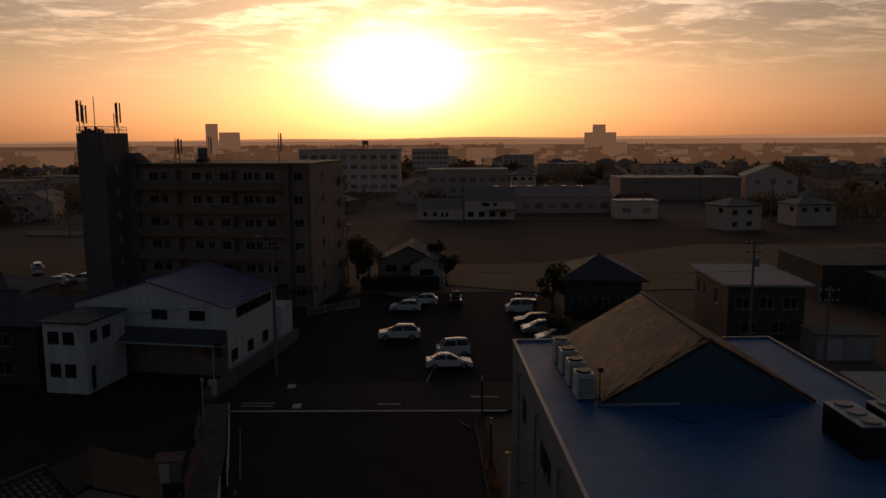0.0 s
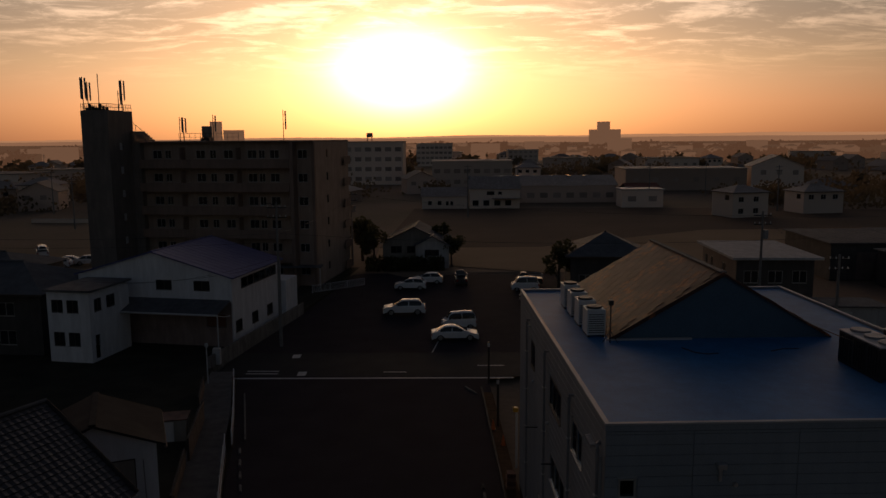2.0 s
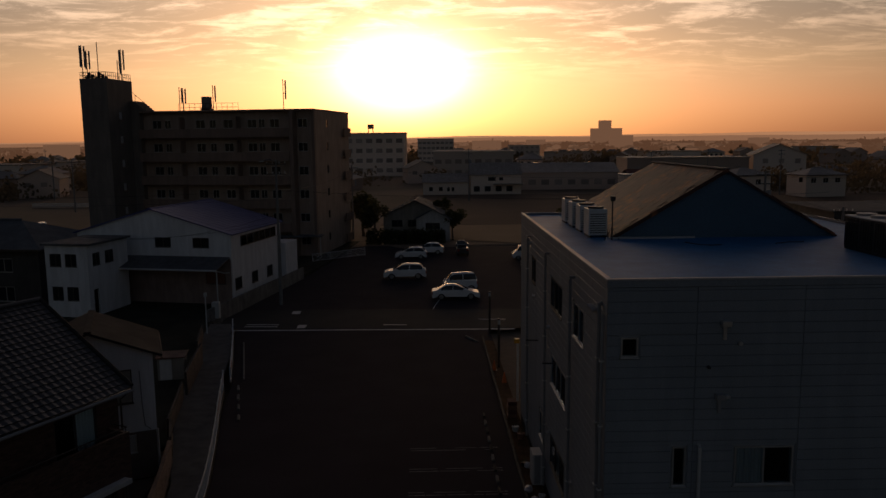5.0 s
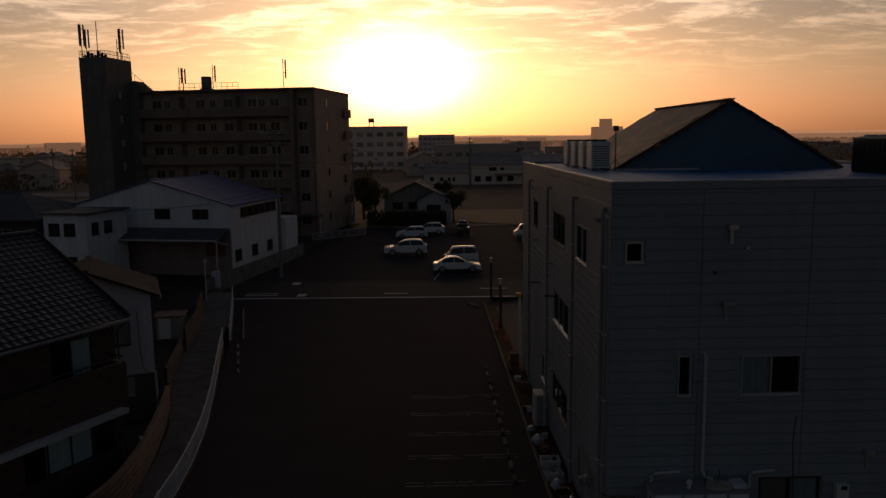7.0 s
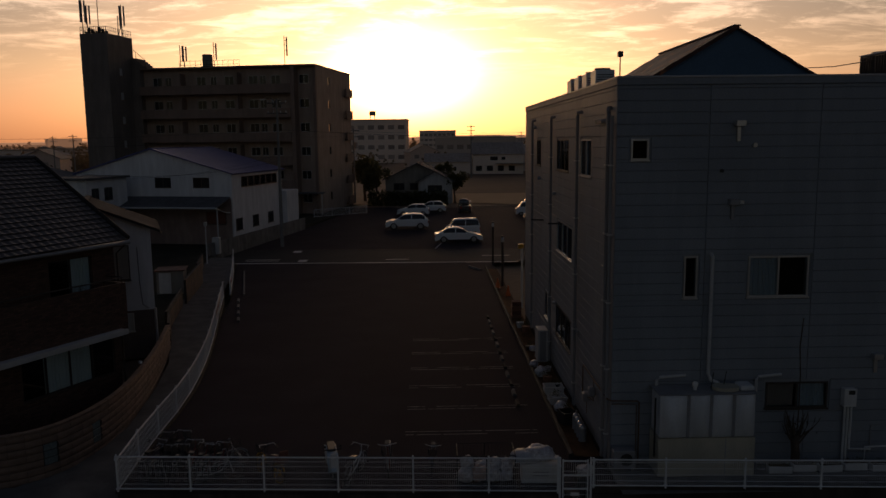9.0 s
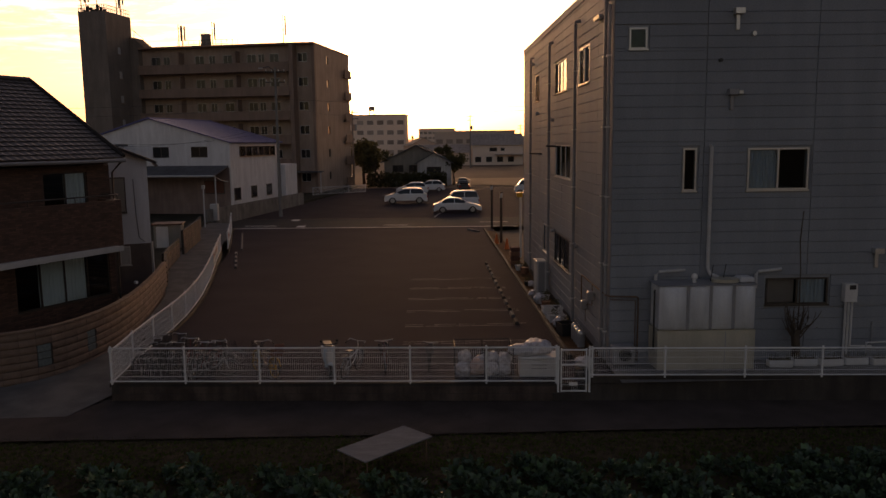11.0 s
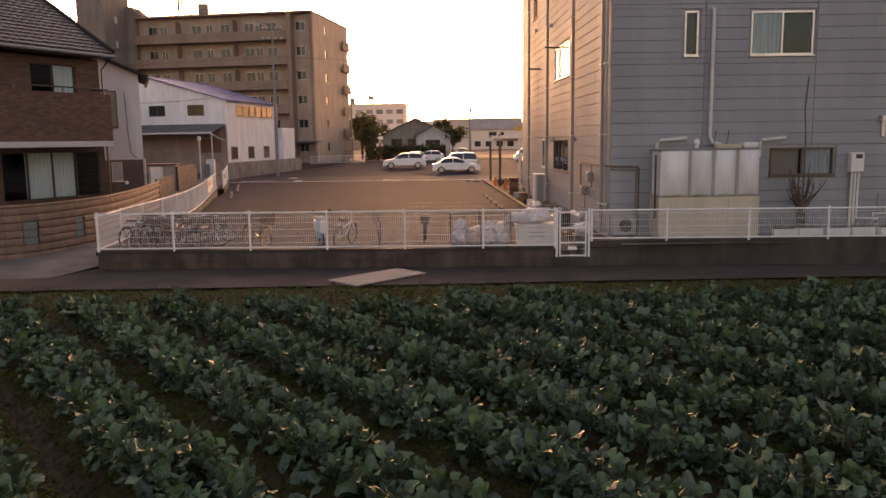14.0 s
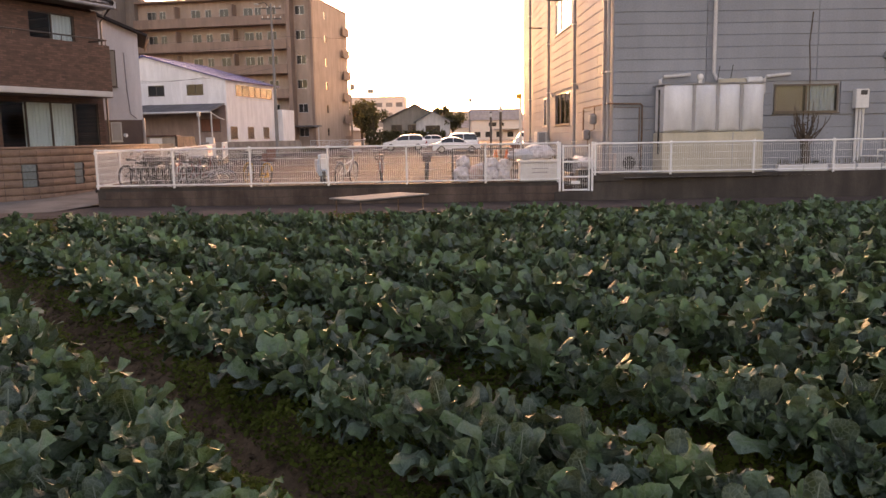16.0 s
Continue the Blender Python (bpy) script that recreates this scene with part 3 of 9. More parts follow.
def strip(name, left, right, zf, material, label, category):
    """A strip of ground between two edge lines with as many points each."""
    bm = bmesh.new()
    a = [bm.verts.new((x, y, zf(y))) for x, y in left]
    b = [bm.verts.new((x, y, zf(y))) for x, y in right]
    for i in range(len(a) - 1):
        bm.faces.new((a[i], b[i], b[i + 1], a[i + 1]))
    return tagged(part(name, bm, material, smooth=True), label, category, "", "structure")


strip("lane", [(-30, 19.9), (-14.5, 20.6), (-11.9, 20.9), (-10.8, 22.3), (-10.3, 25.0), (-10.7, 29.0), (-11.2, 32.0), (-12.6, 36.3), (-13.8, 41.0), (-14.8, 45.7), (-16.0, 51.6), (-17.3, 58.5), (-17.6, 61.3)],
      [(-30, 18.2), (-14.5, 18.4), (-9.2, 18.6), (-8.6, 20.2), (-8.93, 25.0), (-9.25, 29.0), (-9.75, 32.0), (-10.62, 36.3), (-11.65, 41.0), (-12.6, 45.7), (-13.6, 51.6), (-15.3, 58.7), (-15.6, 61.2)], lane_z, LANE, "worn concrete lane curving beside the white fence", "lane")
slab("yard", [(-75, 36), (-12.3, 36), (-13.4, 41.0), (-15.6, 51.6), (-17.3, 61.4), (-17.9, 62.6), (-16.9, 68.4), (-13.6, 84.0), (-11.6, 96), (-9.8, 112), (-75, 112)], -0.048, YARD, "dark bare yards round the houses beside the lane", category="yard", thick=0.95)
sheet("farm_path", [-30, -9, 0, 4.4, 30], [17.0, 17.6, 18.3, 19.25, 19.95], lambda x, y: -0.615 + 0.02 * math.sin(x * 0.4), PATH_DIRT, "worn dark tarmac farm path below the fence wall", "path")
slab("dry_field", [(-8, 118), (16, 106), (60, 108), (150, 112), (150, 154), (56, 153), (20, 131), (4, 131), (-8, 131)], 0.03, STUBBLE, "dry tan harvested field beyond the car park", category="field")
slab("tilled_field", [(-8, 131.2), (4, 131.2), (20, 131.2), (56, 153.2), (150, 154.2), (150, 185), (80, 200), (-3, 206)], 0.025, DARKFIELD, "dark brown tilled field before the white buildings", category="field")

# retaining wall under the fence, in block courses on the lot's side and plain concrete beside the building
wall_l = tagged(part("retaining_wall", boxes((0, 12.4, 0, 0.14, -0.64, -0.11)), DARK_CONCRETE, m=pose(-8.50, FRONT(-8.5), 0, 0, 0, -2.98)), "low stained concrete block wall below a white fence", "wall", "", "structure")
for course in range(2):
    for k in range(31 - course):
        piece("block", "wall_block", lambda: boxes((0.004, 0.396, -0.008, 0.03, 0.004, 0.19), bevel=0.006), BLOCK, wall_l, pose(0.4 * k + 0.2 * course, 0, -0.60 + 0.2 * course))
wall_r = tagged(part("retaining_wall_right", boxes((0, 18, 0, 0.16, -0.64, 0.05)), DARK_CONCRETE, m=pose(4.20, FRONT(4.20) + 0.02, 0, 0, 0, -2.98)), "dark stained concrete wall beside the grey building", "wall", "", "structure")
sheet("building_apron", [4.96, 8, 12, 19.2], [19.05, 19.6, 20.9], lambda x, y: -0.035 if y > 19.1 else -0.035, CONCRETE, "narrow concrete strip between fence and building", "paving").location.y = -0.25


# ---------------- painted markings ----------------
def marking(name, x0, x1, y0, y1, z, label, group="", m=None):
    bm = bmesh.new()
    bm.faces.new([bm.verts.new(p) for p in ((x0, y0, z), (x1, y0, z), (x1, y1, z), (x0, y1, z))])
    return tagged(part(name, bm, WORN_PAINT, m=m), label, "road marking", group, "structure")


wear = random.Random(5)
for k in range(7):
    y = 21.0 + 2.40 * k
    for dy in (0, 0.26):
        x = -0.85
        while x < 3.3:
            x1 = min(x + wear.uniform(0.25, 1.5), 3.4)
            marking("bay_line", x, x1, y + dy, y + dy + 0.05, lot_z(y) + 0.012, "worn white parking bay line on asphalt", "bay lines")
            x = x1 + wear.choice((0.04, 0.1, 0.4, 0.9))
sheet("planting_strip", [4.17, 4.5, 4.96], [21.4 + 1.2 * k for k in range(30)], lambda x, y: lot_z(y) + 0.045 + 0.03 * noise.noise(Vector((x * 5, y * 2, 0))), STRIP, "bare brown earth strip along the side wall", "soil strip")
def line_strip(name, a, b, w, z, label, group=""):
    a, b = Vector((*a, z)), Vector((*b, z))
    side = Vector((-(b - a).y, (b - a).x, 0)).normalized() * w / 2
    bm = bmesh.new()
    bm.faces.new([bm.verts.new(p) for p in (a - side, b - side, b + side, a + side)])
    return tagged(part(name, bm, PAINT), label, "road marking", group, "structure")


line_strip("edge_line", (-15.6, 60.65), (7.0, 59.9), 0.30, -0.452, "white line along the road's edge", "road lines")
for a, b in (((-15.0, 62.6), (-12.3, 62.45)), ((-15.0, 61.9), (-12.3, 61.75)), ((4.3, 63.4), (6.6, 63.3)), ((-3.6, 61.9), (-1.7, 61.8))):
    line_strip("stop_line", a, b, 0.2, -0.453, "short white painted road line", "road lines")
line_strip("bay_line", (0.5, 67.4), (1.4, 73.0), 0.09, far_z(70.0) + 0.035, "white bay line in the far car park", "bay lines")
for x, y in ((-10.3, 61.7), (-11.6, 66.9)):
    line_strip("road_mark", (x - 0.35, y), (x + 0.35, y), 1.1, -0.453, "white painted road symbol", "road lines")


# ---------------- grey building ----------------
GX, GY, GW, GD, GH = 5.05, 20.68, 13.9, 19.4, 10.78
grey_building = thing("grey_building", "three-storey grey panel-clad building with a blue flat roof", "building", pose(GX, GY, 0))
FRONT_HOLES = [(0.40, 0.88, 8.66, 9.22), (1.94, 2.31, 4.86, 6.02), (3.72, 5.40, 4.86, 6.00), (4.38, 6.13, 1.64, 2.40)]
SIDE_HOLES = [(7.1, 9.6, 8.05, 9.22), (3.2, 4.9, 8.05, 9.22), (14.0, 15.2, 8.05, 9.22), (6.2, 9.4, 4.90, 6.10), (6.3, 9.42, 1.52, 2.70), (11.25, 12.5, 1.53, 2.70)]
PITCH = 0.31
# side wall local x runs towards the front: hole distances are measured from the front corner
SIDE_LOCAL = [(GD - b, GD - a, c, d) for a, b, c, d in SIDE_HOLES]
wall_front = part("wall", wall_mesh(GW, GH - 0.14, 0.22, FRONT_HOLES), JOINT, grey_building, "grey panel-clad front wall", pose(0, 0.045, -0.1))
wall_side = part("wall", wall_mesh(GD - 0.05, GH - 0.14, 0.22, SIDE_LOCAL), JOINT, grey_building, "grey panel-clad side wall", pose(0.045, GD, -0.1, 0, 0, -90))
part("wall", wall_mesh(GD - 0.05, GH - 0.14, 0.22), PANEL, grey_building, "", pose(GW, 0.05, -0.1, 0, 0, 90))
part("wall", wall_mesh(GW, GH - 0.14, 0.22), PANEL, grey_building, "", pose(GW, GD, -0.1, 0, 0, 180))
PANEL_MESHES = SHARED


def clad(wall, w, h, cols, holes, trim=0.0):
    """Panels on a wall, each a piece of its own, cut round the openings."""
    rows = int(math.ceil(h / PITCH))
    for j in range(rows):
        z0, z1 = j * PITCH + 0.004, min((j + 1) * PITCH - 0.004, h)
        for a, b in zip(cols, cols[1:]):
            grown = [(o[0] - 0.06, o[1] + 0.06, o[2] - 0.06, o[3] + 0.06) for o in holes]
            for x0, x1, c0, c1 in cut_rects((a + 0.006, b - 0.006, z0, z1), grown):
                if x1 - x0 < 0.03 or c1 - c0 < 0.03:
                    continue
                key = (round(x1 - x0, 3), round(c1 - c0, 3))
                if key not in PANEL_MESHES:
                    ob = part("panel", boxes((0, key[0], -0.045, -0.002, 0, key[1]), bevel=0.008), PANEL, wall, m=pose(x0, 0, c0))
                    PANEL_MESHES[key] = ob.data
                else:
                    part("panel", PANEL_MESHES[key], None, wall, m=pose(x0, 0, c0))


clad(wall_front, GW, GH - 0.15, [0, 2.50, 5.50, 8.50, 11.50, GW], FRONT_HOLES)
clad(wall_side, GD - 0.05, GH - 0.15, [GD - 0.05 - v for v in (GD - 0.05, 16.9, 13.9, 10.9, 7.9, 4.9, 1.9, 0)], SIDE_LOCAL)
part("plinth", boxes((0.02, GW - 0.02, 0.06, GD - 0.02, -0.8, -0.102)), DARK_CONCRETE, grey_building, "dark concrete plinth")
# roof deck, copings
part("roof_deck", boxes((0.125, GW - 0.125, 0.125, GD - 0.125, 10.50, 10.66)), BLUE_DECK, grey_building, "flat roof with blue waterproof coating")
for i, d in enumerate(((-0.03, GW + 0.03, -0.03, 0.12, 10.72, 10.78), (-0.03, GW + 0.03, GD - 0.12, GD + 0.03, 10.72, 10.78), (-0.03, 0.12, 0.125, GD - 0.125, 10.72, 10.78), (GW - 0.12, GW + 0.03, 0.125, GD - 0.125, 10.72, 10.78))):
    part("fascia", boxes((d[0] + 0.01, d[1] - 0.01, d[2] + 0.01, d[3] - 0.01, 10.55, 10.717)), PANEL, grey_building, "grey fascia below the coping")
    part("coping", boxes(d, bevel=0.012), COPING, grey_building, "pale metal parapet coping")
part("floor_slab", boxes((0.3, GW - 0.3, 0.3, GD - 0.3, 3.4, 3.6), (0.3, GW - 0.3, 0.3, GD - 0.3, 6.95, 7.15)), CONCRETE, grey_building)
# gabled rooftop structure
PX0, PX1, PY0, PY1, PZ, PA = 2.4, 11.2, 9.4, 19.0, 10.65, 13.32
pent = part("rooftop_gable", wall_mesh(PX1 - PX0, 0.05, 0.2, top=[(PX1 - PX0, 0.10), ((PX1 - PX0) / 2, PA - PZ - 0.06), (0, 0.10)]), BLUE_WALL, grey_building, "dark blue-grey gable wall on the roof", pose(PX0, PY0, PZ))
part("rooftop_gable", wall_mesh(PX1 - PX0, 0.05, 0.2, top=[(PX1 - PX0, 0.10), ((PX1 - PX0) / 2, PA - PZ - 0.06), (0, 0.10)]), BLUE_WALL, grey_building, "", pose(PX1, PY1, PZ, 0, 0, 180))
half = (PX1 - PX0) / 2
slope = math.hypot(half, PA - PZ - 0.1)
ang = math.degrees(math.atan2(PA - PZ - 0.1, half))
for side in (0, 1):
    ob = part("roof_slope", boxes((-0.12, slope, -0.12, PY1 - PY0 + 0.12, -0.08, 0.0)), BROWN_ROOF, grey_building, "weathered brown sheet roof slope with orange patches",
              pose(PX0 if not side else PX1, PY0 if not side else PY1, PZ + 0.12) @ pose(0, 0, 0, 0, 0, 180 * side) @ pose(0, 0, 0, 0, -ang, 0))
    cols, rows = 12, 14
    for i in range(cols):
        for j in range(rows):
            a, b = i * slope / cols, (j + (i % 3) * 0.33) * 0.70 - 0.1
            if b > PY1 - PY0 - 0.45:
                continue
            key = "roof_shingle_%d" % 0
            me = PANEL_MESHES.get(key)
            mm = pose(a, b, 0.004, random.uniform(-0.3, 0.3), random.uniform(-0.9, -0.5), 0)
            if me is None:
                PANEL_MESHES[key] = part("roof_sheet", boxes((-0.015, slope / cols + 0.02, 0.008, 0.692, 0, 0.018)), BROWN_ROOF, ob, m=mm).data
            else:
                part("roof_sheet", me, None, ob, m=mm)
    part("verge", boxes((-0.14, slope + 0.02, -0.2, -0.12, -0.10, 0.05)), BROWN_ROOF, ob)
part("ridge_cap", boxes((-0.14, 0.14, 0, PY1 - PY0 + 0.2, -0.02, 0.05), bevel=0.02), GREY_ROOF, grey_building, "", pose(PX0 + half, PY0 - 0.1, PA + 0.03))
part("flashing", boxes((PX0 - 0.2, PX0 + 3.2, PY0 - 0.22, PY0 - 0.08, 10.662, 10.74)), COPING, grey_building, "white flashing strip")

# unseen screens added to dim the rooms; their near-black colour stands for shade
part("partition", boxes((0.4, GW - 0.4, 2.4, 2.5, 0.05, 10.4)), ROOM_SCREEN, grey_building, "near-black screen added behind the windows to dim the rooms")
part("partition", boxes((2.2, 2.3, 2.6, GD - 0.4, 0.05, 10.4)), ROOM_SCREEN, grey_building)
# windows
SP = 0.09
for (a, b, c, d), panes, cur in zip(FRONT_HOLES, (1, 1, 2, 2), (None, None, (0.02, 0.5, NET), (0.52, 0.97, NET))):
    window(grey_building, pose(a, 0.0, c - 0.1), b - a, d - c, ALU if c > 2 else BRONZE, panes, cur)
for i, (a, b, c, d) in enumerate(SIDE_HOLES):
    window(grey_building, pose(0.0, b, c - 0.1, 0, 0, -90), b - a, d - c, ALU if i % 2 else BRONZE, 3 if b - a > 2 else 2, (0.05, 0.4, CURTAIN) if i < 3 else None)


part("blind", boxes((4.45, 5.22, 0.15, 0.16, 1.58, 2.28)), LOADING, grey_building, "dull brown blind behind the window")


def downpipe(x, y, z0, z1, r=0.055, name="downpipe"):
    ob = part(name, tubes([(x, y, z0), (x, y, z1)], r=r, n=10), PIPE, grey_building, "grey vertical drainpipe")
    for k in range(int((z1 - z0) / 1.9)):
        piece("pipe_clip", ("pipe_clip", r), lambda: boxes((-r - 0.02, r + 0.02, -r - 0.02, r + 0.02, 0, 0.04)), PIPE_LIGHT, ob, pose(x, y, z0 + 0.8 + 1.9 * k))
    return ob


for y in (15.8, 10.25, 4.8):
    p = downpipe(-0.14, y, 0.0, 9.9)
    part("elbow", tubes([(-0.14, y, 9.9), (-0.14, y - 0.02, 9.98), (0.02, y - 0.12, 10.0)], r=0.055, n=10), PIPE, p)
p = downpipe(-0.12, 0.50, 0.0, 9.85, 0.06)
part("elbow", tubes([(-0.12, 0.50, 9.85), (-0.12, 0.55, 9.95), (0.02, 0.70, 9.98)], r=0.06, n=10), PIPE, p)
downpipe(-0.10, 0.16, 0.0, 9.75, 0.045)
for k in range(5):
    part("vent_cap", tubes([(0.02, 1.3 + 0.16 * k, 9.65), (-0.16, 1.3 + 0.16 * k, 9.62)], r=0.06, n=10), CHROME, grey_building, "small round vent cap")
for y, z in ((14.2, 7.4), (9.9, 7.0), (9.7, 2.6), (4.9, 2.6), (15.6, 9.7)):
    part("vent_cap", tubes([(0.02, y, z), (-0.12, y, z - 0.02)], r=0.07, n=10), ALU, grey_building, "small round vent cap")
for y, z in ((8.2, 5.95), (13.0, 5.6)):
    part("lamp_arm", tubes([(0.0, y, z), (-0.55, y, z + 0.02)], r=0.03), DARK_METAL, grey_building)
# vents and pipes of the front
for x, z, big in ((3.28, 9.45, 1), (3.2, 7.35, 0), (7.42, 2.98, 1)):
    v = part("exhaust_hood", boxes((x - 0.13, x + 0.13, -0.20, 0.0, z - 0.02, z + 0.14), (x - 0.05, x + 0.05, -0.06, 0.0, z - 0.42, z - 0.02), bevel=0.01), PIPE if not big else ALU, grey_building, "weathered exhaust hood")
    if not big:
        part("exhaust_hood", boxes((x + 0.16, x + 0.28, -0.12, 0.0, z, z + 0.10), bevel=0.01), ALU, grey_building)
part("exhaust_hood", tubes([(3.72, 0.0, 8.93), (3.72, -0.10, 8.93)], r=0.06, n=10), ALU, grey_building)
part("exhaust_hood", tubes([(2.86, 0.0, 8.25), (2.86, -0.08, 8.25)], r=0.05, n=10), DARK_METAL, grey_building)
part("feed_pipe", tubes([(2.67, 0.0, 5.98), (2.67, -0.12, 5.95), (2.67, -0.12, 2.62), (2.74, -0.16, 2.46), (2.92, -0.3, 2.40)], r=0.05, n=10), PIPE_LIGHT, grey_building, "pale vertical supply pipe")
part("drain_pipe", tubes([(1.24, -0.1, 0.0), (1.24, -0.1, 2.46), (1.34, -0.1, 2.54), (2.05, -0.1, 2.59)], r=0.045, n=8), PIPE_LIGHT, grey_building, "pale bent drain pipe")
part("drain_pipe", tubes([(4.04, -0.1, 2.05), (4.04, -0.1, 2.44), (4.10, -0.1, 2.51), (4.74, -0.1, 2.57)], r=0.045, n=8), PIPE_LIGHT, grey_building, "pale bent drain pipe")
part("gas_pipe", tubes([(0.78, -0.06, 0.0), (0.78, -0.06, 1.80), (0.74, -0.06, 1.84), (0.0, -0.06, 1.86), (-0.1, 0.08, 1.87), (-0.1, 3.42, 1.86), (-0.1, 3.46, 1.80), (-0.1, 3.46, 0.9)], r=0.022, n=8), RUSTY, grey_building, "rusty grey gas pipe along the wall")
part("gas_pipe", tubes([(0.70, -0.08, 0.0), (0.70, -0.08, 1.74), (0.0, -0.08, 1.77)], r=0.014, n=6), RUSTY, grey_building, "thin rusty branch pipe")
part("gas_pipe", tubes([(-0.1, 1.85, 1.84), (-0.1, 1.85, 1.2), (-0.12, 2.3, 1.15), (-0.12, 2.7, 1.0), (-0.12, 2.7, 0.5)], r=0.014, n=6), RUSTY, grey_building, "thin rusty branch pipe")
for y, z in ((1.85, 1.50), (2.72, 1.05)):
    part("gas_meter", boxes((-0.26, -0.05, y - 0.13, y + 0.13, z - 0.16, z + 0.14), bevel=0.04), PIPE, grey_building, "grey gas meter on the side wall")
part("conduit", tubes([(9.4, -0.03, 2.1), (9.4, -0.03, 3.4)], r=0.02), PIPE, grey_building)
part("conduit", tubes([(7.42, -0.03, 0.2), (7.42, -0.03, 1.0), (7.7, -0.03, 1.02)], r=0.02), PIPE, grey_building)
heater = part("water_heater", boxes((6.50, 6.86, -0.22, -0.01, 1.62, 2.14), bevel=0.015), WHITE_PLASTIC, grey_building, "white wall-hung water heater")
part("vent_grille", boxes((6.62, 6.80, -0.225, -0.218, 1.98, 2.10)), DARK_METAL, heater)
part("pipe_cover", tubes([(6.60, -0.1, 1.62), (6.60, -0.1, 0.0)], [(6.69, -0.1, 1.62), (6.69, -0.1, 0.0)], [(6.78, -0.1, 1.62), (6.78, -0.1, 0.35), (7.4, -0.1, 0.33)], r=0.032), WHITE_PLASTIC, heater)
part("tap_stand", tubes([(7.10, -0.35, -0.05), (7.10, -0.35, 0.50), (7.75, -0.35, 0.52), (7.75, -0.35, -0.05)], r=0.03), WHITE_PLASTIC, grey_building, "white pipe rail")


# rooftop equipment
def condenser(w, d, h, case=None):
    t = thing("air_conditioner", "pale grey rooftop air-conditioning unit with fan grille", "air conditioner", group="rooftop air conditioners")
    body = part("casing", boxes((0, w, 0, d, 0.08, h), bevel=0.02), case or WHITE_PLASTIC, t)
    bm = bmesh.new()
    for k in range(9):
        box(bm, 0.06, w - 0.06, -0.015, 0.0, 0.18 + k * (h - 0.3) / 9, 0.21 + k * (h - 0.3) / 9)
    part("grille", bm, DARK_METAL, body)
    bm = tubes([(w / 2, d / 2, h), (w / 2, d / 2, h + 0.08)], r=min(w, d) * 0.42, n=16)
    part("fan_guard", bm, DARK_METAL, body)
    for x in (0.03, w - 0.11):
        part("foot", boxes((x, x + 0.08, 0, d, 0, 0.078)), DARK_METAL, t)
    return t


def chiller(w, d, h):
    t = thing("air_conditioner", "dark rooftop chiller unit with a pale top", "air conditioner", group="rooftop air conditioners")
    body = part("casing", boxes((0, w, 0, d, 0.08, h), bevel=0.02), DARK_METAL, t)
    part("top_plate", boxes((-0.02, w + 0.02, -0.01, d + 0.01, h + 0.002, h + 0.05), bevel=0.015), PIPE_LIGHT, body, "pale grey top plate")
    part("side_plate", boxes((0.02, w - 0.02, -0.012, -0.002, 0.12, h - 0.04)), DARK_METAL, body)
    for k in range(5):
        piece("fin", "chiller_fin", lambda: boxes((-0.03, -0.002, 0, 0.04, 0.14, h - 0.06)), DARK_METAL, body, pose(0, 0.06 + k * (d - 0.1) / 5, 0))
    part("fan_guard", tubes([(w / 2, d / 2, h + 0.05), (w / 2, d / 2, h + 0.13)], r=0.33, n=16), PIPE, body)
    for x in (0.03, w - 0.11):
        part("foot", boxes((x, x + 0.08, 0, d, 0, 0.078)), DARK_METAL, t)
    return t


c0 = condenser(0.75, 0.95, 1.13)
c0.matrix_basis = pose(GX + 1.5, GY + 9.75, 10.667)
for k in range(1, 4):
    copy_thing(c0, pose(GX + 1.5, GY + 9.75 + 1.75 * k, 10.667))
c1 = chiller(1.05, 0.84, 1.14)
tagged(c1, "dark rooftop chiller unit with vertical ribs", "air conditioner")
c1.matrix_basis = pose(GX + 9.8, GY + 3.5, 10.667)
for k in range(1, 3):
    copy_thing(c1, pose(GX + 9.8, GY + 3.5 + 0.86 * k, 10.667))
for k in range(3):
    copy_thing(c1, pose(GX + 11.4, GY + 3.5 + 0.86 * k, 10.667))
mast = thing("roof_camera_mast", "thin roof mast with a small camera box", "mast", pose(GX + 2.24, GY + 8.9, 10.667))
part("pole", tubes([(0, 0, 0), (0, 0, 1.66)], r=0.025), DARK_METAL, mast)
part("camera_box", boxes((-0.09, 0.09, -0.12, 0.12, 1.52, 1.72), bevel=0.02), DARK_METAL, mast)
part("cable", tubes([(9.4, 9.3, 11.74), (9.6, 7.4, 11.62), (9.75, 5.6, 11.62), (9.9, 3.9, 11.7)], r=0.018, n=6), BLACK_PLASTIC, grey_building, "black cable from the gable to the chiller")
part("stay", tubes([(-0.3, 0, 0.0), (0, 0, 0.5)], [(0.3, 0, 0.0), (0, 0, 0.5)], r=0.012), DARK_METAL, mast)
hose = tagged(part("roof_hose", tubes([(GX + 4.8, GY + 8.0, 10.67), (GX + 5.1, GY + 7.3, 10.67), (GX + 5.5, GY + 7.1, 10.67), (GX + 5.9, GY + 7.2, 10.67)], [(GX + 8.0, GY + 7.4, 10.67), (GX + 8.6, GY + 7.7, 10.67), (GX + 9.2, GY + 7.7, 10.67)], r=0.025), DARK_METAL), "dark hose lying on the blue roof", "hose")

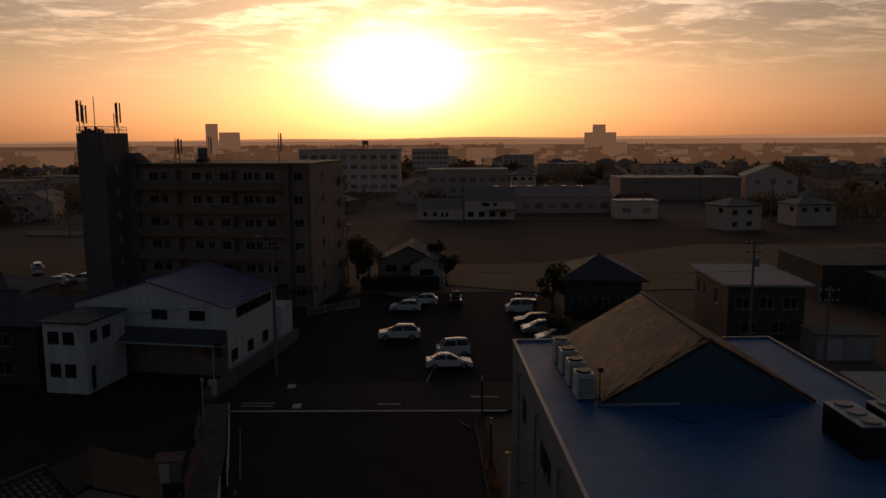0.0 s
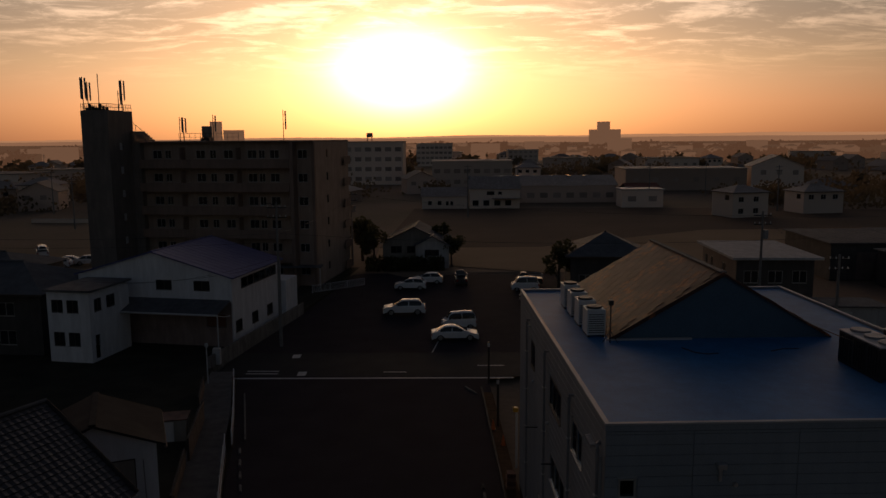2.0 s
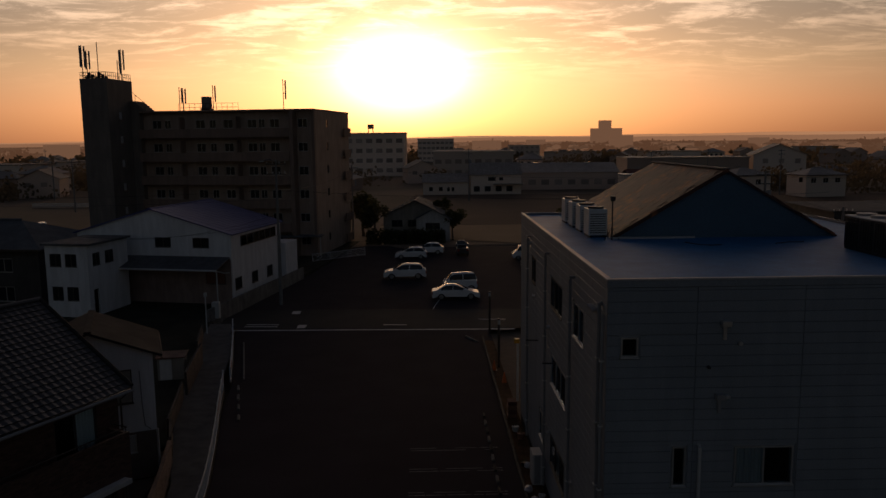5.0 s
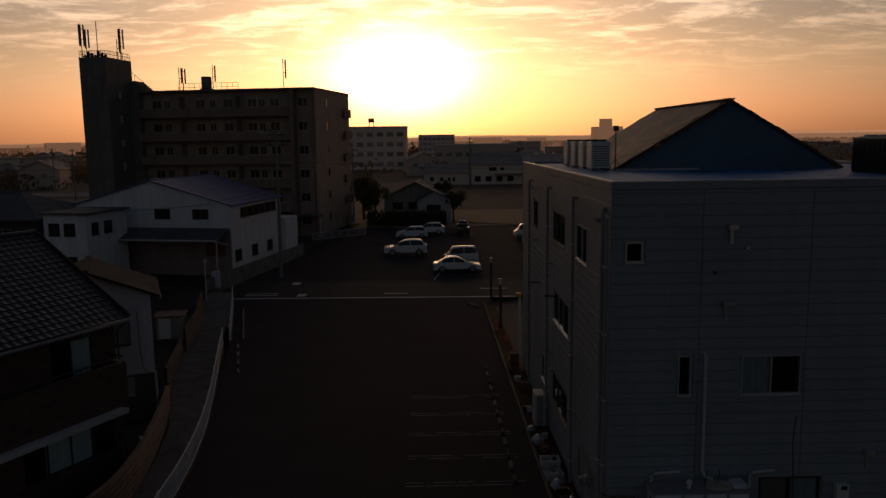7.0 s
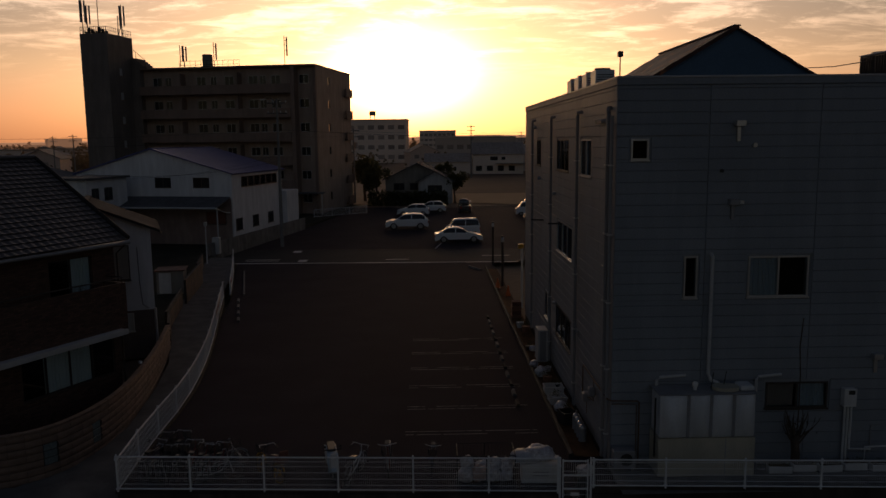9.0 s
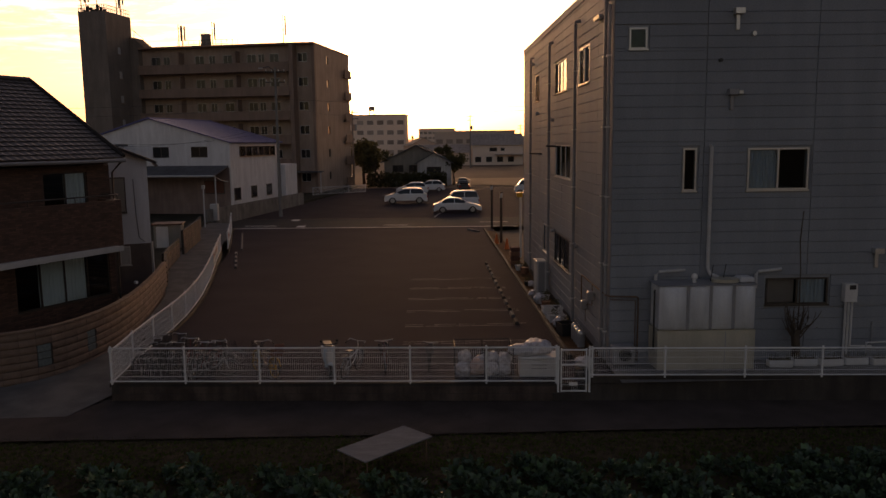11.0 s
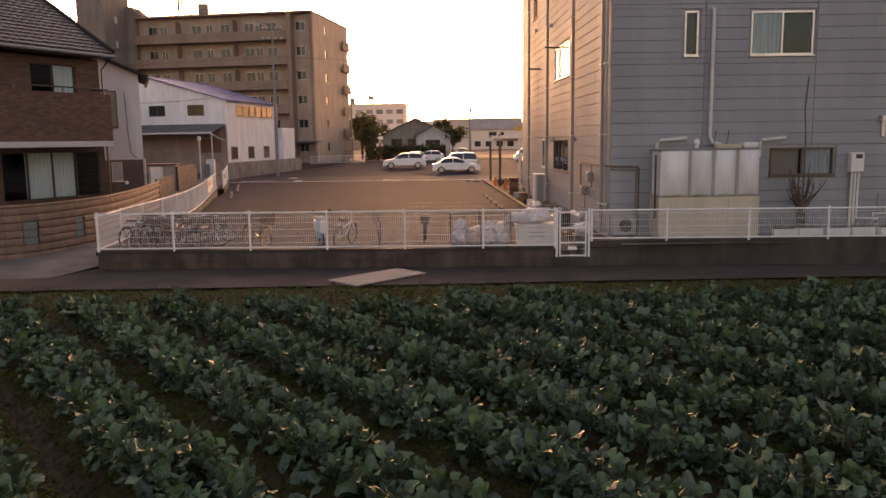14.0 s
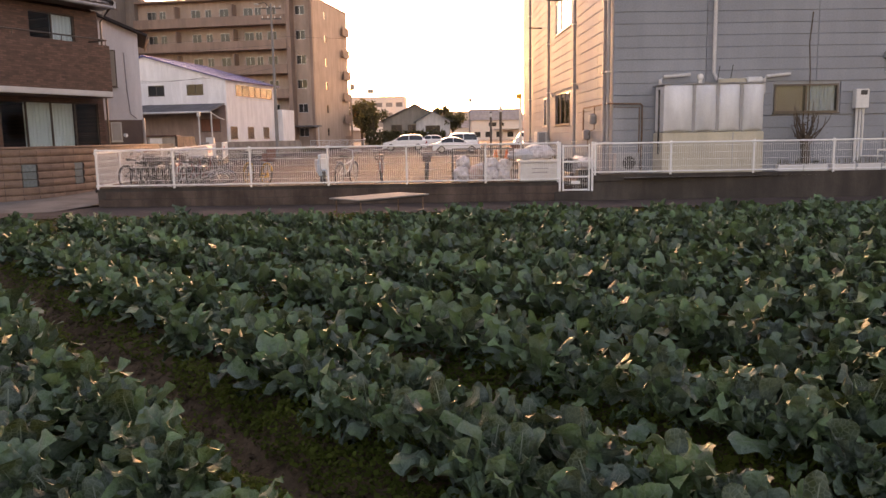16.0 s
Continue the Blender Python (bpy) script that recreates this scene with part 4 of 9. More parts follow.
# water tank
tank = thing("water_tank", "white ribbed water tank on a cream base", "water tank", pose(6.14, 19.78, -0.03) @ Matrix.Diagonal((1.03, 0.72, 1.07, 1)))
part("base", boxes((0, 2.58, 0, 1.15, 0, 1.02), bevel=0.02), TANK_BASE, tank, "cream panelled base cabinet")
part("base_joint", boxes((1.78, 1.80, -0.006, 0.0, 0.02, 1.0)), JOINT, tank)
body = part("tank_body", boxes((0.03, 2.55, 0.03, 1.12, 1.03, 2.16), bevel=0.03), TANK_WHITE, tank)
edges_x = (0.0, 0.78, 1.38, 1.98, 2.58)
for a, b in zip(edges_x, edges_x[1:]):
    bm = bmesh.new()
    n = 10
    cols = []
    for i in range(n + 1):
        x = a + 0.05 + (b - a - 0.1) * i / n
        bul = 0.19 * math.sin(math.pi * i / n) + 0.01
        cols.append([bm.verts.new((x, 0.03 - bul * k, z)) for z, k in ((1.06, 0.55), (1.09, 1.0), (1.6, 1.1), (2.10, 1.0), (2.15, 0.2))])
    for p, q in zip(cols, cols[1:]):
        for j in range(4):
            bm.faces.new((p[j], q[j], q[j + 1], p[j + 1]))
    part("tank_panel", bm, TANK_WHITE, body, smooth=True)
for x in edges_x[1:-1]:
    part("rib", boxes((x - 0.035, x + 0.035, 0.0, 0.034, 1.04, 2.16)), PIPE, body)
part("lid", boxes((-0.02, 2.60, -0.05, 1.18, 2.162, 2.185), bevel=0.008), PIPE, tank)
part("hatch", tubes([(1.85, 0.45, 2.20), (1.85, 0.45, 2.29)], r=0.36, n=24), TANK_BASE, tank, "cream round hatch")
part("valve_box", boxes((2.18, 2.56, 0.2, 0.8, 2.2, 2.33), bevel=0.03), TANK_WHITE, tank)
part("breather", tubes([(1.02, 0.4, 2.2), (1.02, 0.4, 2.30)], r=0.05, n=10), WHITE_PLASTIC, tank)
bm = bmesh.new()
bmesh.ops.create_uvsphere(bm, u_segments=12, v_segments=8, radius=0.085, matrix=Matrix.Translation((1.02, 0.4, 2.35)))
part("breather_cap", bm, WHITE_PLASTIC, tank, smooth=True)
part("level_rod", tubes([(1.50, 0.6, 2.2), (1.56, 0.6, 2.62)], [(1.84, 0.6, 2.28), (1.90, 0.6, 2.64)], r=0.012), DARK_METAL, tank)
part("side_pipe", tubes([(-0.06, 0.2, 0.5), (-0.06, 0.2, 2.05)], r=0.025), DARK_METAL, tank)


# ---------------- fences ----------------
def mesh_panel(w, h, gap=0.052):
    """White welded wire between two posts, from x 0 to w."""
    bm = bmesh.new()
    for k in range(1, int(w / gap)):
        x = k * w / int(w / gap)
        tube(bm, [(x, 0, 0.02), (x, 0, h - 0.02)], 0.0034, 4, caps=False)
    for z in (0.17, 0.34, 0.51, 0.68, 0.82):
        if z < h - 0.05:
            for y in (-0.007, 0.007):
                tube(bm, [(0, y, z), (w, y, z)], 0.0036, 4, caps=False)
    return bm


WIRE_MESH = {}


def wire_fence(name, points, z_of, h, label, post_every=2.0):
    """A fence along a line of posts: posts, rails and wire panels are parts."""
    f = thing(name, label, "fence")
    for i, (x, y) in enumerate(points):
        z = z_of(x, y)
        post = part("post", PANEL_MESHES.get(("post", h)) or tubes([(0, 0, -0.03), (0, 0, h + 0.05)], r=0.027, n=10), WHITE_FENCE, f, m=pose(x, y, z))
        PANEL_MESHES.setdefault(("post", h), post.data)
        capm = PANEL_MESHES.get("post_cap") or boxes((-0.05, 0.05, -0.03, 0.03, -0.02, 0.02), bevel=0.01)
        c = part("bracket", capm, WHITE_FENCE, post, m=pose(0, 0, h - 0.02))
        PANEL_MESHES.setdefault("post_cap", c.data)
        part("bracket", c.data, None, post, m=pose(0, 0, 0.05))
    for (x0, y0), (x1, y1) in zip(points, points[1:]):
        w = math.hypot(x1 - x0, y1 - y0)
        z0, z1 = z_of(x0, y0), z_of(x1, y1)
        m = pose(x0, y0, z0, 0, -math.degrees(math.atan2(z1 - z0, w)), math.degrees(math.atan2(y1 - y0, x1 - x0)))
        k = (round(w, 1), h)
        ob = tagged(part("wire_panel", WIRE_MESH.get(k) or mesh_panel(w, h), WHITE_FENCE, f, m=m), "white welded wire mesh", "", "", "stuff")
        WIRE_MESH.setdefault(k, ob.data)
        for z, r in ((h, 0.022), (0.05, 0.019)):
            kk = ("rail", round(w, 1), z)
            rob = part("rail", WIRE_MESH.get(kk) or tubes([(0, -0.028, z), (w, -0.028, z)], r=r, n=8), WHITE_FENCE, f, m=m)
            WIRE_MESH.setdefault(kk, rob.data)
    return f


def spread(points, step):
    """Points every step metres along a broken line."""
    out, left = [points[0]], step
    for (x0, y0), (x1, y1) in zip(points, points[1:]):
        d = math.hypot(x1 - x0, y1 - y0)
        at = left
        while at <= d:
            out.append((x0 + (x1 - x0) * at / d, y0 + (y1 - y0) * at / d))
            at += step
        left = at - d
    if math.hypot(out[-1][0] - points[-1][0], out[-1][1] - points[-1][1]) > 0.6:
        out.append(points[-1])
    return out


xs = (-8.47, -6.49, -4.50, -2.51, -0.51, 1.49, 3.31)
wire_fence("wire_fence", [(x, FRONT(x)) for x in xs], lambda x, y: -0.10, 0.95, "white welded-wire fence on a low block wall")
xs = (4.24, 6.12, 8.17, 10.13, 12.1, 14.1, 16.1, 18.1)
wire_fence("wire_fence", [(x, FRONT(x)) for x in xs], lambda x, y: 0.06, 0.76, "white welded-wire fence before the grey building")
wire_fence("wire_fence", spread(LEFT_FENCE, 2.0), lambda x, y: fence_z(y), 0.90, "white welded-wire fence curving along the lane")
wire_fence("wire_fence", spread(LEFT_FENCE_FAR, 2.0), lambda x, y: fence_z(y), 0.95, "white welded-wire fence towards the road")
for line_ in (LEFT_FENCE, LEFT_FENCE_FAR):
    bm = bmesh.new()
    rows_ = []
    for x, y in spread(line_, 1.0):
        rows_.append([bm.verts.new(p) for p in ((x + 0.07, y, lot_z(y) - 0.1), (x + 0.07, y, fence_z(y) - 0.02), (x - 0.07, y, fence_z(y) - 0.02), (x - 0.07, y, lot_z(y) - 0.1))])
    for p, q in zip(rows_, rows_[1:]):
        for k in range(3):
            bm.faces.new((p[k], q[k], q[k + 1], p[k + 1]))
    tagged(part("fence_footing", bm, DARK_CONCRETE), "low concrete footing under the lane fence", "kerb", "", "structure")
# gate
gate = thing("fence_gate", "white steel wire gate with a latch", "gate", pose(3.38, FRONT(3.4), -0.36, 0, 0, -3))
GW2, GH2 = 0.77, 1.17
part("gate_frame", tubes([(0.06, 0, 0), (0.06, 0, GH2)], [(GW2 - 0.06, 0, 0), (GW2 - 0.06, 0, GH2)], [(0.06, 0, 0.03), (GW2 - 0.06, 0, 0.03)], [(0.06, 0, GH2 - 0.04), (GW2 - 0.06, 0, GH2 - 0.04)], [(0.06, 0, 0.36), (GW2 - 0.06, 0, 0.36)], [(0.06, 0, 0.74), (GW2 - 0.06, 0, 0.74)], r=0.022), WHITE_FENCE, gate)
part("gate_post", tubes([(-0.02, 0, 0), (-0.02, 0, GH2 + 0.06)], r=0.03), WHITE_FENCE, gate)
part("gate_post", tubes([(GW2 + 0.02, 0, 0), (GW2 + 0.02, 0, GH2 + 0.06)], r=0.03), WHITE_FENCE, gate)
bm = mesh_panel(GW2 - 0.12, GH2 - 0.08)
part("wire_panel", bm, WHITE_FENCE, gate, m=pose(0.06, 0, 0.03))
part("latch_plate", boxes((0.26, 0.48, -0.03, -0.01, 0.18, 0.26)), WHITE_FENCE, gate)
tagged(part("gate_step", boxes((3.22, 4.195, 19.08, 19.6, -0.66, -0.372), bevel=0.02), DARK_CONCRETE), "worn concrete step below the gate", "step", "", "structure")


# ---------------- crop field ----------------
ROW = Vector((-0.617, 0.787, 0))
ACROSS = Vector((0.787, 0.617, 0))
FURROW = 1.49


def soil_z(x, y):
    """Beds along the planting lines, a bare furrow, and clods."""
    s = x * ACROSS.x + y * ACROSS.y - FURROW
    v = noise.noise(Vector((x * 0.7, y * 0.7, 0))) * 0.03 + noise.noise(Vector((x * 5, y * 5, 3))) * 0.03
    bed = 0.05 * math.cos(2 * math.pi * (s - 0.95) / 1.42)
    g = s - 0.20
    dip = -0.10 * math.exp(-(g / 0.15) ** 2) + (0.035 * noise.noise(Vector((x * 9, y * 9, 5))) + 0.02 * noise.noise(Vector((x * 23, y * 23, 8)))) * math.exp(-(g / 0.8) ** 2)
    edge = min(max((15.9 - y) / 1.0, 0.0), 1.0)
    return -0.73 + v + bed * edge + dip * edge + 0.06 * (1 - edge)


xs = [-16 + 0.10 * k for k in range(int(32 / 0.10))]
ys = [-3.4 + 0.10 * k for k in range(206)]
soil = sheet("crop_field", xs, ys, soil_z, SOIL, "brown crop field soil in raised beds with a bare furrow", "field soil")
soil.data.polygons.foreach_set("use_smooth", [True] * len(soil.data.polygons))


def leaf(rng, length, width, rise, droop, fine):
    """One leaf along +x from the origin: a stalk, a blade folded along its rib, a smooth wavy edge. Gives verts, faces, rib marks."""
    us = (-1.0, -0.62, -0.05, 0.05, 0.62, 1.0) if fine else (-1.0, -0.06, 0.06, 1.0)
    n = 12 if fine else 6
    verts, faces, ribs = [], [], []
    ph, fold, waves = rng.uniform(0, 6.28), rng.uniform(0.15, 0.95), rng.uniform(9, 17)
    curl, side, ruffle = rng.uniform(-1.0, 0.5), rng.uniform(-0.4, 0.4), rng.uniform(0.016, 0.042)
    for i in range(n + 1):
        f = i / n
        body = max(1 - abs((f - 0.60) / 0.415) ** 2.5, 0.0) ** 0.5 if f > 0.17 else 0.0
        half = max(0.007, width * 0.5 * body)
        ang = rise - droop * f * f
        cx = length * f * math.cos(rise - droop * f * 0.5)
        cz = length * f * math.sin(rise - droop * f * 0.45)
        for u in us:
            rim = abs(u) > 0.5 and half > 0.02
            wide = u * half * (1 + (rng.uniform(-0.09, 0.06) if abs(u) > 0.9 else 0))
            ruff = ruffle * math.sin(f * waves + ph + 1.7 * (u > 0)) * u * u if rim else 0
            lift = fold * half * abs(u) + curl * half * u * u + ruff + side * half * u
            verts.append((cx - math.sin(ang) * lift, wide + side * length * f * f * 0.4, cz + math.cos(ang) * lift))
    k = len(us)
    for i in range(n):
        for j in range(k - 1):
            faces.append((i * k + j, (i + 1) * k + j, (i + 1) * k + j + 1, i * k + j + 1))
            ribs.append(1 if j == (k - 1) // 2 and i < n - 2 else 0)
    return np.array(verts), faces, ribs


def plant_arrays(rng, fine):
    V, F, R, base = [], [], [], 0
    n = rng.randint(28, 33) if fine else rng.randint(22, 26)
    for i in range(n):
        f = i / (n - 1)
        L = rng.uniform(0.12, 0.24) * (0.78 + 0.30 * math.sin(math.pi * (0.25 + 0.6 * f)))
        v, fc, rb = leaf(rng, L, L * rng.uniform(0.36, 0.56), radians(34 + 48 * f + rng.uniform(-20, 14)), radians(rng.uniform(5, 90) * (1.3 - 0.8 * f)), fine)
        a = i * 2.4 + rng.uniform(-0.5, 0.5)
        tw = rng.uniform(-0.6, 0.6)
        y, z = v[:, 1].copy(), v[:, 2].copy()
        v[:, 1], v[:, 2] = y * math.cos(tw) - (z - z.mean()) * math.sin(tw) * 0.3, z + y * math.sin(tw)
        c, s = math.cos(a), math.sin(a)
        d = 0.01 + 0.10 * rng.random() * (1.1 - 0.6 * f)
        w = np.column_stack((v[:, 0] * c - v[:, 1] * s + d * c, v[:, 0] * s + v[:, 1] * c + d * s, v[:, 2] + 0.02 + 0.17 * f))
        V.append(w)
        F += [tuple(q + base for q in face) for face in fc]
        R += rb
        base += len(w)
    return np.vstack(V), F, R


def plant_mesh(name, V, F, R):
    me = bpy.data.meshes.new(name)
    me.from_pydata(V.tolist(), [], F)
    me.materials.append(LEAF)
    me.materials.append(LEAF_RIB)
    me.polygons.foreach_set("material_index", R)
    me.polygons.foreach_set("use_smooth", [True] * len(F))
    me.update()
    return me


rng = random.Random(7)
spots = []
for row in range(-14, 26):
    pair = row // 2
    s = FURROW + 1.42 * pair + (0.74 if row % 2 == 0 else 1.18)
    if row < 0:
        s = FURROW - 1.42 * (-1 - pair) - (0.46 if row % 2 else 0.92)
    for k in range(-40, 66):
        q = 0.30 * k + rng.uniform(-0.10, 0.10) + 0.2 * (row % 2)
        p = ACROSS * (s + rng.uniform(-0.09, 0.09)) + ROW * q
        keep = rng.random() > 0.02
        far_edge = 15.0 + 0.25 * math.sin(p.x * 0.9)
        if -13.5 < p.x < 14.5 and -1.2 < p.y < far_edge and keep and abs(p.x) < 3.5 + 0.75 * max(p.y, 0) + 1.5:
            if not (-1.9 < p.x < 0.2 and 14.3 < p.y):
                spots.append((p.x, p.y, rng.uniform(0, 6.28), rng.uniform(0.95, 1.32), rng.uniform(-0.15, 0.15), rng.uniform(-0.15, 0.15)))
spots.sort(key=lambda q: q[1] + 0.15 * abs(q[0]))
kinds = [plant_mesh("cabbage_plant", *plant_arrays(rng, True)) for _ in range(9)]
# the plants nearest the end of the path, leaf by leaf
leaf_meshes = []
for _ in range(14):
    L = rng.uniform(0.12, 0.235)
    lv, lf, lr = leaf(rng, L, L * rng.uniform(0.36, 0.58), 0.0, radians(rng.uniform(5, 85)), True)
    leaf_meshes.append(plant_mesh("leaf", lv, lf, lr))
for x, y, a, k, tx, ty in spots[:46]:
    plant = thing("cabbage_plant", "leafy blue-green cabbage plant growing in soil", "cabbage", Matrix.Translation((x, y, soil_z(x, y) - 0.01)) @ Euler((tx, ty, a)).to_matrix().to_4x4() @ Matrix.Diagonal((k, k, k, 1)), "cabbages in the field")
    count = rng.randint(26, 30)
    for i in range(count):
        f = i / (count - 1)
        turn = i * 2.4 + rng.uniform(-0.4, 0.4)
        spread_ = 0.01 + 0.10 * rng.random() * (1.1 - 0.6 * f)
        size = rng.uniform(0.8, 1.15) * (1.05 - 0.25 * f)
        ob = part("leaf", leaf_meshes[rng.randrange(14)], None, plant)
        ob.matrix_basis = Matrix.Translation((spread_ * math.cos(turn), spread_ * math.sin(turn), 0.02 + 0.17 * f)) @ Matrix.Rotation(turn, 4, "Z") @ Matrix.Rotation(-radians(36 + 46 * f + rng.uniform(-20, 14)), 4, "Y") @ Matrix.Rotation(rng.uniform(-0.8, 0.8), 4, "X") @ Matrix.Diagonal((size, size, size, 1))
    part("stalk", tubes([(0, 0, 0), (0, 0, 0.2)], r=0.02, n=6), LEAF_RIB, plant)
for i, (x, y, a, k, tx, ty) in enumerate(spots[46:290]):
    ob = tagged(new("cabbage_plant", kinds[i % 9]), "leafy blue-green cabbage plant growing in soil", "cabbage", "cabbages in the field")
    ob.matrix_basis = Matrix.Translation((x, y, soil_z(x, y) - 0.01)) @ Euler((tx, ty, a)).to_matrix().to_4x4() @ Matrix.Diagonal((k, k, k * 1.05, 1))
protos = [plant_arrays(rng, False) for _ in range(10)]
V, F, R, base = [], [], [], 0
for i, (x, y, a, k, tx, ty) in enumerate(spots[290:]):
    v, f, r = protos[i % 10]
    c, s = math.cos(a) * k, math.sin(a) * k
    V.append(np.column_stack((v[:, 0] * c - v[:, 1] * s + x, v[:, 0] * s + v[:, 1] * c + y, v[:, 2] * k + soil_z(x, y) + tx * v[:, 0])))
    F += [tuple(q + base for q in face) for face in f]
    R += r
    base += len(v)
tagged(new("cabbage_rows", plant_mesh("cabbage_rows", np.vstack(V), F, R)), "rows of leafy blue-green cabbage plants", "cabbages", "", "stuff")

# clover and grass between the plants
rs = np.random.RandomState(3)


def scatter(name, n, region, size, material, label, category, blades=False):
    V, F = [], []
    c = 0
    while c < n:
        x, y = rs.uniform(region[0], region[1]), rs.uniform(region[2], region[3])
        s = x * ACROSS.x + y * ACROSS.y - FURROW
        patchy = noise.noise(Vector((x * 0.8, y * 0.8, 9)))
        bank = 0.36 < s < 0.66
        if not blades and ((0.05 < s < 0.33 + 0.08 * patchy and rs.uniform() > 0.10 + 0.25 * max(patchy, 0)) or (patchy < -0.55 and not bank) or abs(x) > 3.5 + 0.75 * max(y, 0) + 1.0):
            continue
        z = soil_z(x, y) if y < 17.05 else -0.61
        h = rs.uniform(0.5, 1.0)
        a = rs.uniform(0, 6.28)
        k = size * rs.uniform(0.6, 1.3)
        i = len(V)
        if blades:
            dx, dy = math.cos(a) * k * 0.06, math.sin(a) * k * 0.06
            bx, by = rs.uniform(-1, 1) * k * 0.5, rs.uniform(-1, 1) * k * 0.5
            V += [(x - dx, y - dy, z), (x + dx, y + dy, z), (x + bx, y + by, z + k * h)]
            F.append((i, i + 1, i + 2))
        else:
            zz = z + 0.01 + 0.17 * h * rs.uniform(0.3, 1.0) * max(0.45 + 0.9 * noise.noise(Vector((x * 3.1, y * 3.1, 2))), 0.08) * (1.3 if bank else 1.0)
            t1, t2 = rs.uniform(-0.8, 0.8), rs.uniform(-0.8, 0.8)
            ca, sa = math.cos(a) * k, math.sin(a) * k
            V += [(x + ca, y + sa, zz + k * t1), (x - sa, y + ca, zz + k * t2), (x - ca, y - sa, zz - k * t1), (x + sa, y - ca, zz - k * t2)]
            F.append((i, i + 1, i + 2, i + 3))
        c += 1
    me = bpy.data.meshes.new(name)
    me.from_pydata(V, [], F)
    me.materials.append(material)
    return tagged(new(name, me), label, category, "", "stuff")


scatter("clover", 95000, (-3.5, 4.5, 1.4, 5.5), 0.012, WEED, "low green clover close to the furrow", "weeds")
scatter("clover", 130000, (-7.5, 9, 2.5, 11), 0.018, WEED, "low green clover between the cabbage rows", "weeds")
scatter("clover", 26000, (-13, 14, 10.5, 15.6), 0.026, WEED, "low green clover at the end of the rows", "weeds")
scatter("verge_clover", 6500, (-12, 13, 15.2, 16.9), 0.03, WEED, "low green weeds along the farm path", "weeds")
scatter("verge_grass", 15000, (-14, 15, 15.2, 17.1), 0.10, DRY_GRASS, "short dry grass at the edge of the path", "grass", True)

# clods of earth in the furrow
V, F = [], []
rc = random.Random(17)
for _ in range(5200):
    q, s = rc.uniform(-4.0, 12.0), FURROW + rc.gauss(0.19, 0.15)
    p = ACROSS * s + ROW * q
    if p.y < 0.8 or p.y > 14.5:
        continue
    r = rc.uniform(0.006, 0.016) if rc.random() < 0.85 else rc.uniform(0.018, 0.04)
    z, i = soil_z(p.x, p.y) + r * 0.3, len(V)
    for dx, dy, dz in ((1, 0, 0), (0, 1, 0), (-1, 0, 0), (0, -1, 0), (0, 0, 1), (0, 0, -1)):
        k = r * rc.uniform(0.6, 1.3)
        V.append((p.x + dx * k + rc.uniform(-0.3, 0.3) * r, p.y + dy * k + rc.uniform(-0.3, 0.3) * r, z + dz * k * 0.8))
    F += [(i + a, i + b, i + c) for a, b, c in ((0, 1, 4), (1, 2, 4), (2, 3, 4), (3, 0, 4), (1, 0, 5), (2, 1, 5), (3, 2, 5), (0, 3, 5))]
me = bpy.data.meshes.new("soil_clods")
me.from_pydata(V, [], F)
me.materials.append(SOIL)
tagged(new("soil_clods", me), "small brown clods of earth along the furrow", "soil clods", "", "stuff")

# plywood table at the field's edge
table = thing("plywood_table", "weathered plywood board on thin metal legs", "table", pose(-0.94, 15.26, -0.10, 0, 0, 44))
part("tabletop", boxes((-0.93, 0.93, -0.46, 0.46, -0.025, 0), bevel=0.004), PLY, table)
part("apron", boxes((-0.86, 0.86, -0.40, -0.37, -0.06, -0.026), (-0.86, 0.86, 0.37, 0.40, -0.06, -0.026)), DARK_METAL, table)
for x in (-0.82, 0.82):
    for y in (-0.38, 0.38):
        part("leg", tubes([(x, y, -0.026), (x, y, -0.63)], r=0.015), RUSTY, table)


# ---------------- brown tiled house ----------------
def tile_slope(parent, corners, rows, cols, material, label=""):
    """A roof face between eave points a, b and top points d, c (a under d, b under c), laid in stepped courses of rounded tiles."""
    a, b, c, d = (Vector(p) for p in corners)
    nrm = (b - a).cross(d - a).normalized()
    bm = bmesh.new()
    bm.faces.new([bm.verts.new(p) for p in (a, b, c, d)] if (c - d).length > 0.01 else [bm.verts.new(p) for p in (a, b, c)])
    for i in range(rows):
        f0, f1 = i / rows, (i + 1.06) / rows
        lo0, lo1 = a.lerp(d, f0), b.lerp(c, f0)
        hi0, hi1 = a.lerp(d, min(f1, 1)), b.lerp(c, min(f1, 1))
        n = max(1, round(cols * (lo1 - lo0).length / (b - a).length))
        for k in range(n):
            p0, p1 = lo0.lerp(lo1, k / n), lo0.lerp(lo1, (k + 1) / n)
            q0, q1 = hi0.lerp(hi1, k / n), hi0.lerp(hi1, (k + 1) / n)
            m0, m1 = p0.lerp(p1, 0.5), q0.lerp(q1, 0.5)
            up0, up1 = nrm * 0.075, nrm * 0.045
            v = [bm.verts.new(p) for p in (p0 + up1, m0 + up0, p1 + up1, q1 + nrm * 0.01, m1 + nrm * 0.035, q0 + nrm * 0.01, p0, p1)]
            bm.faces.new((v[0], v[1], v[4], v[5]))
            bm.faces.new((v[1], v[2], v[3], v[4]))
            bm.faces.new((v[6], v[7], v[2], v[1], v[0]))
    return part("roof", bm, material, parent, label)


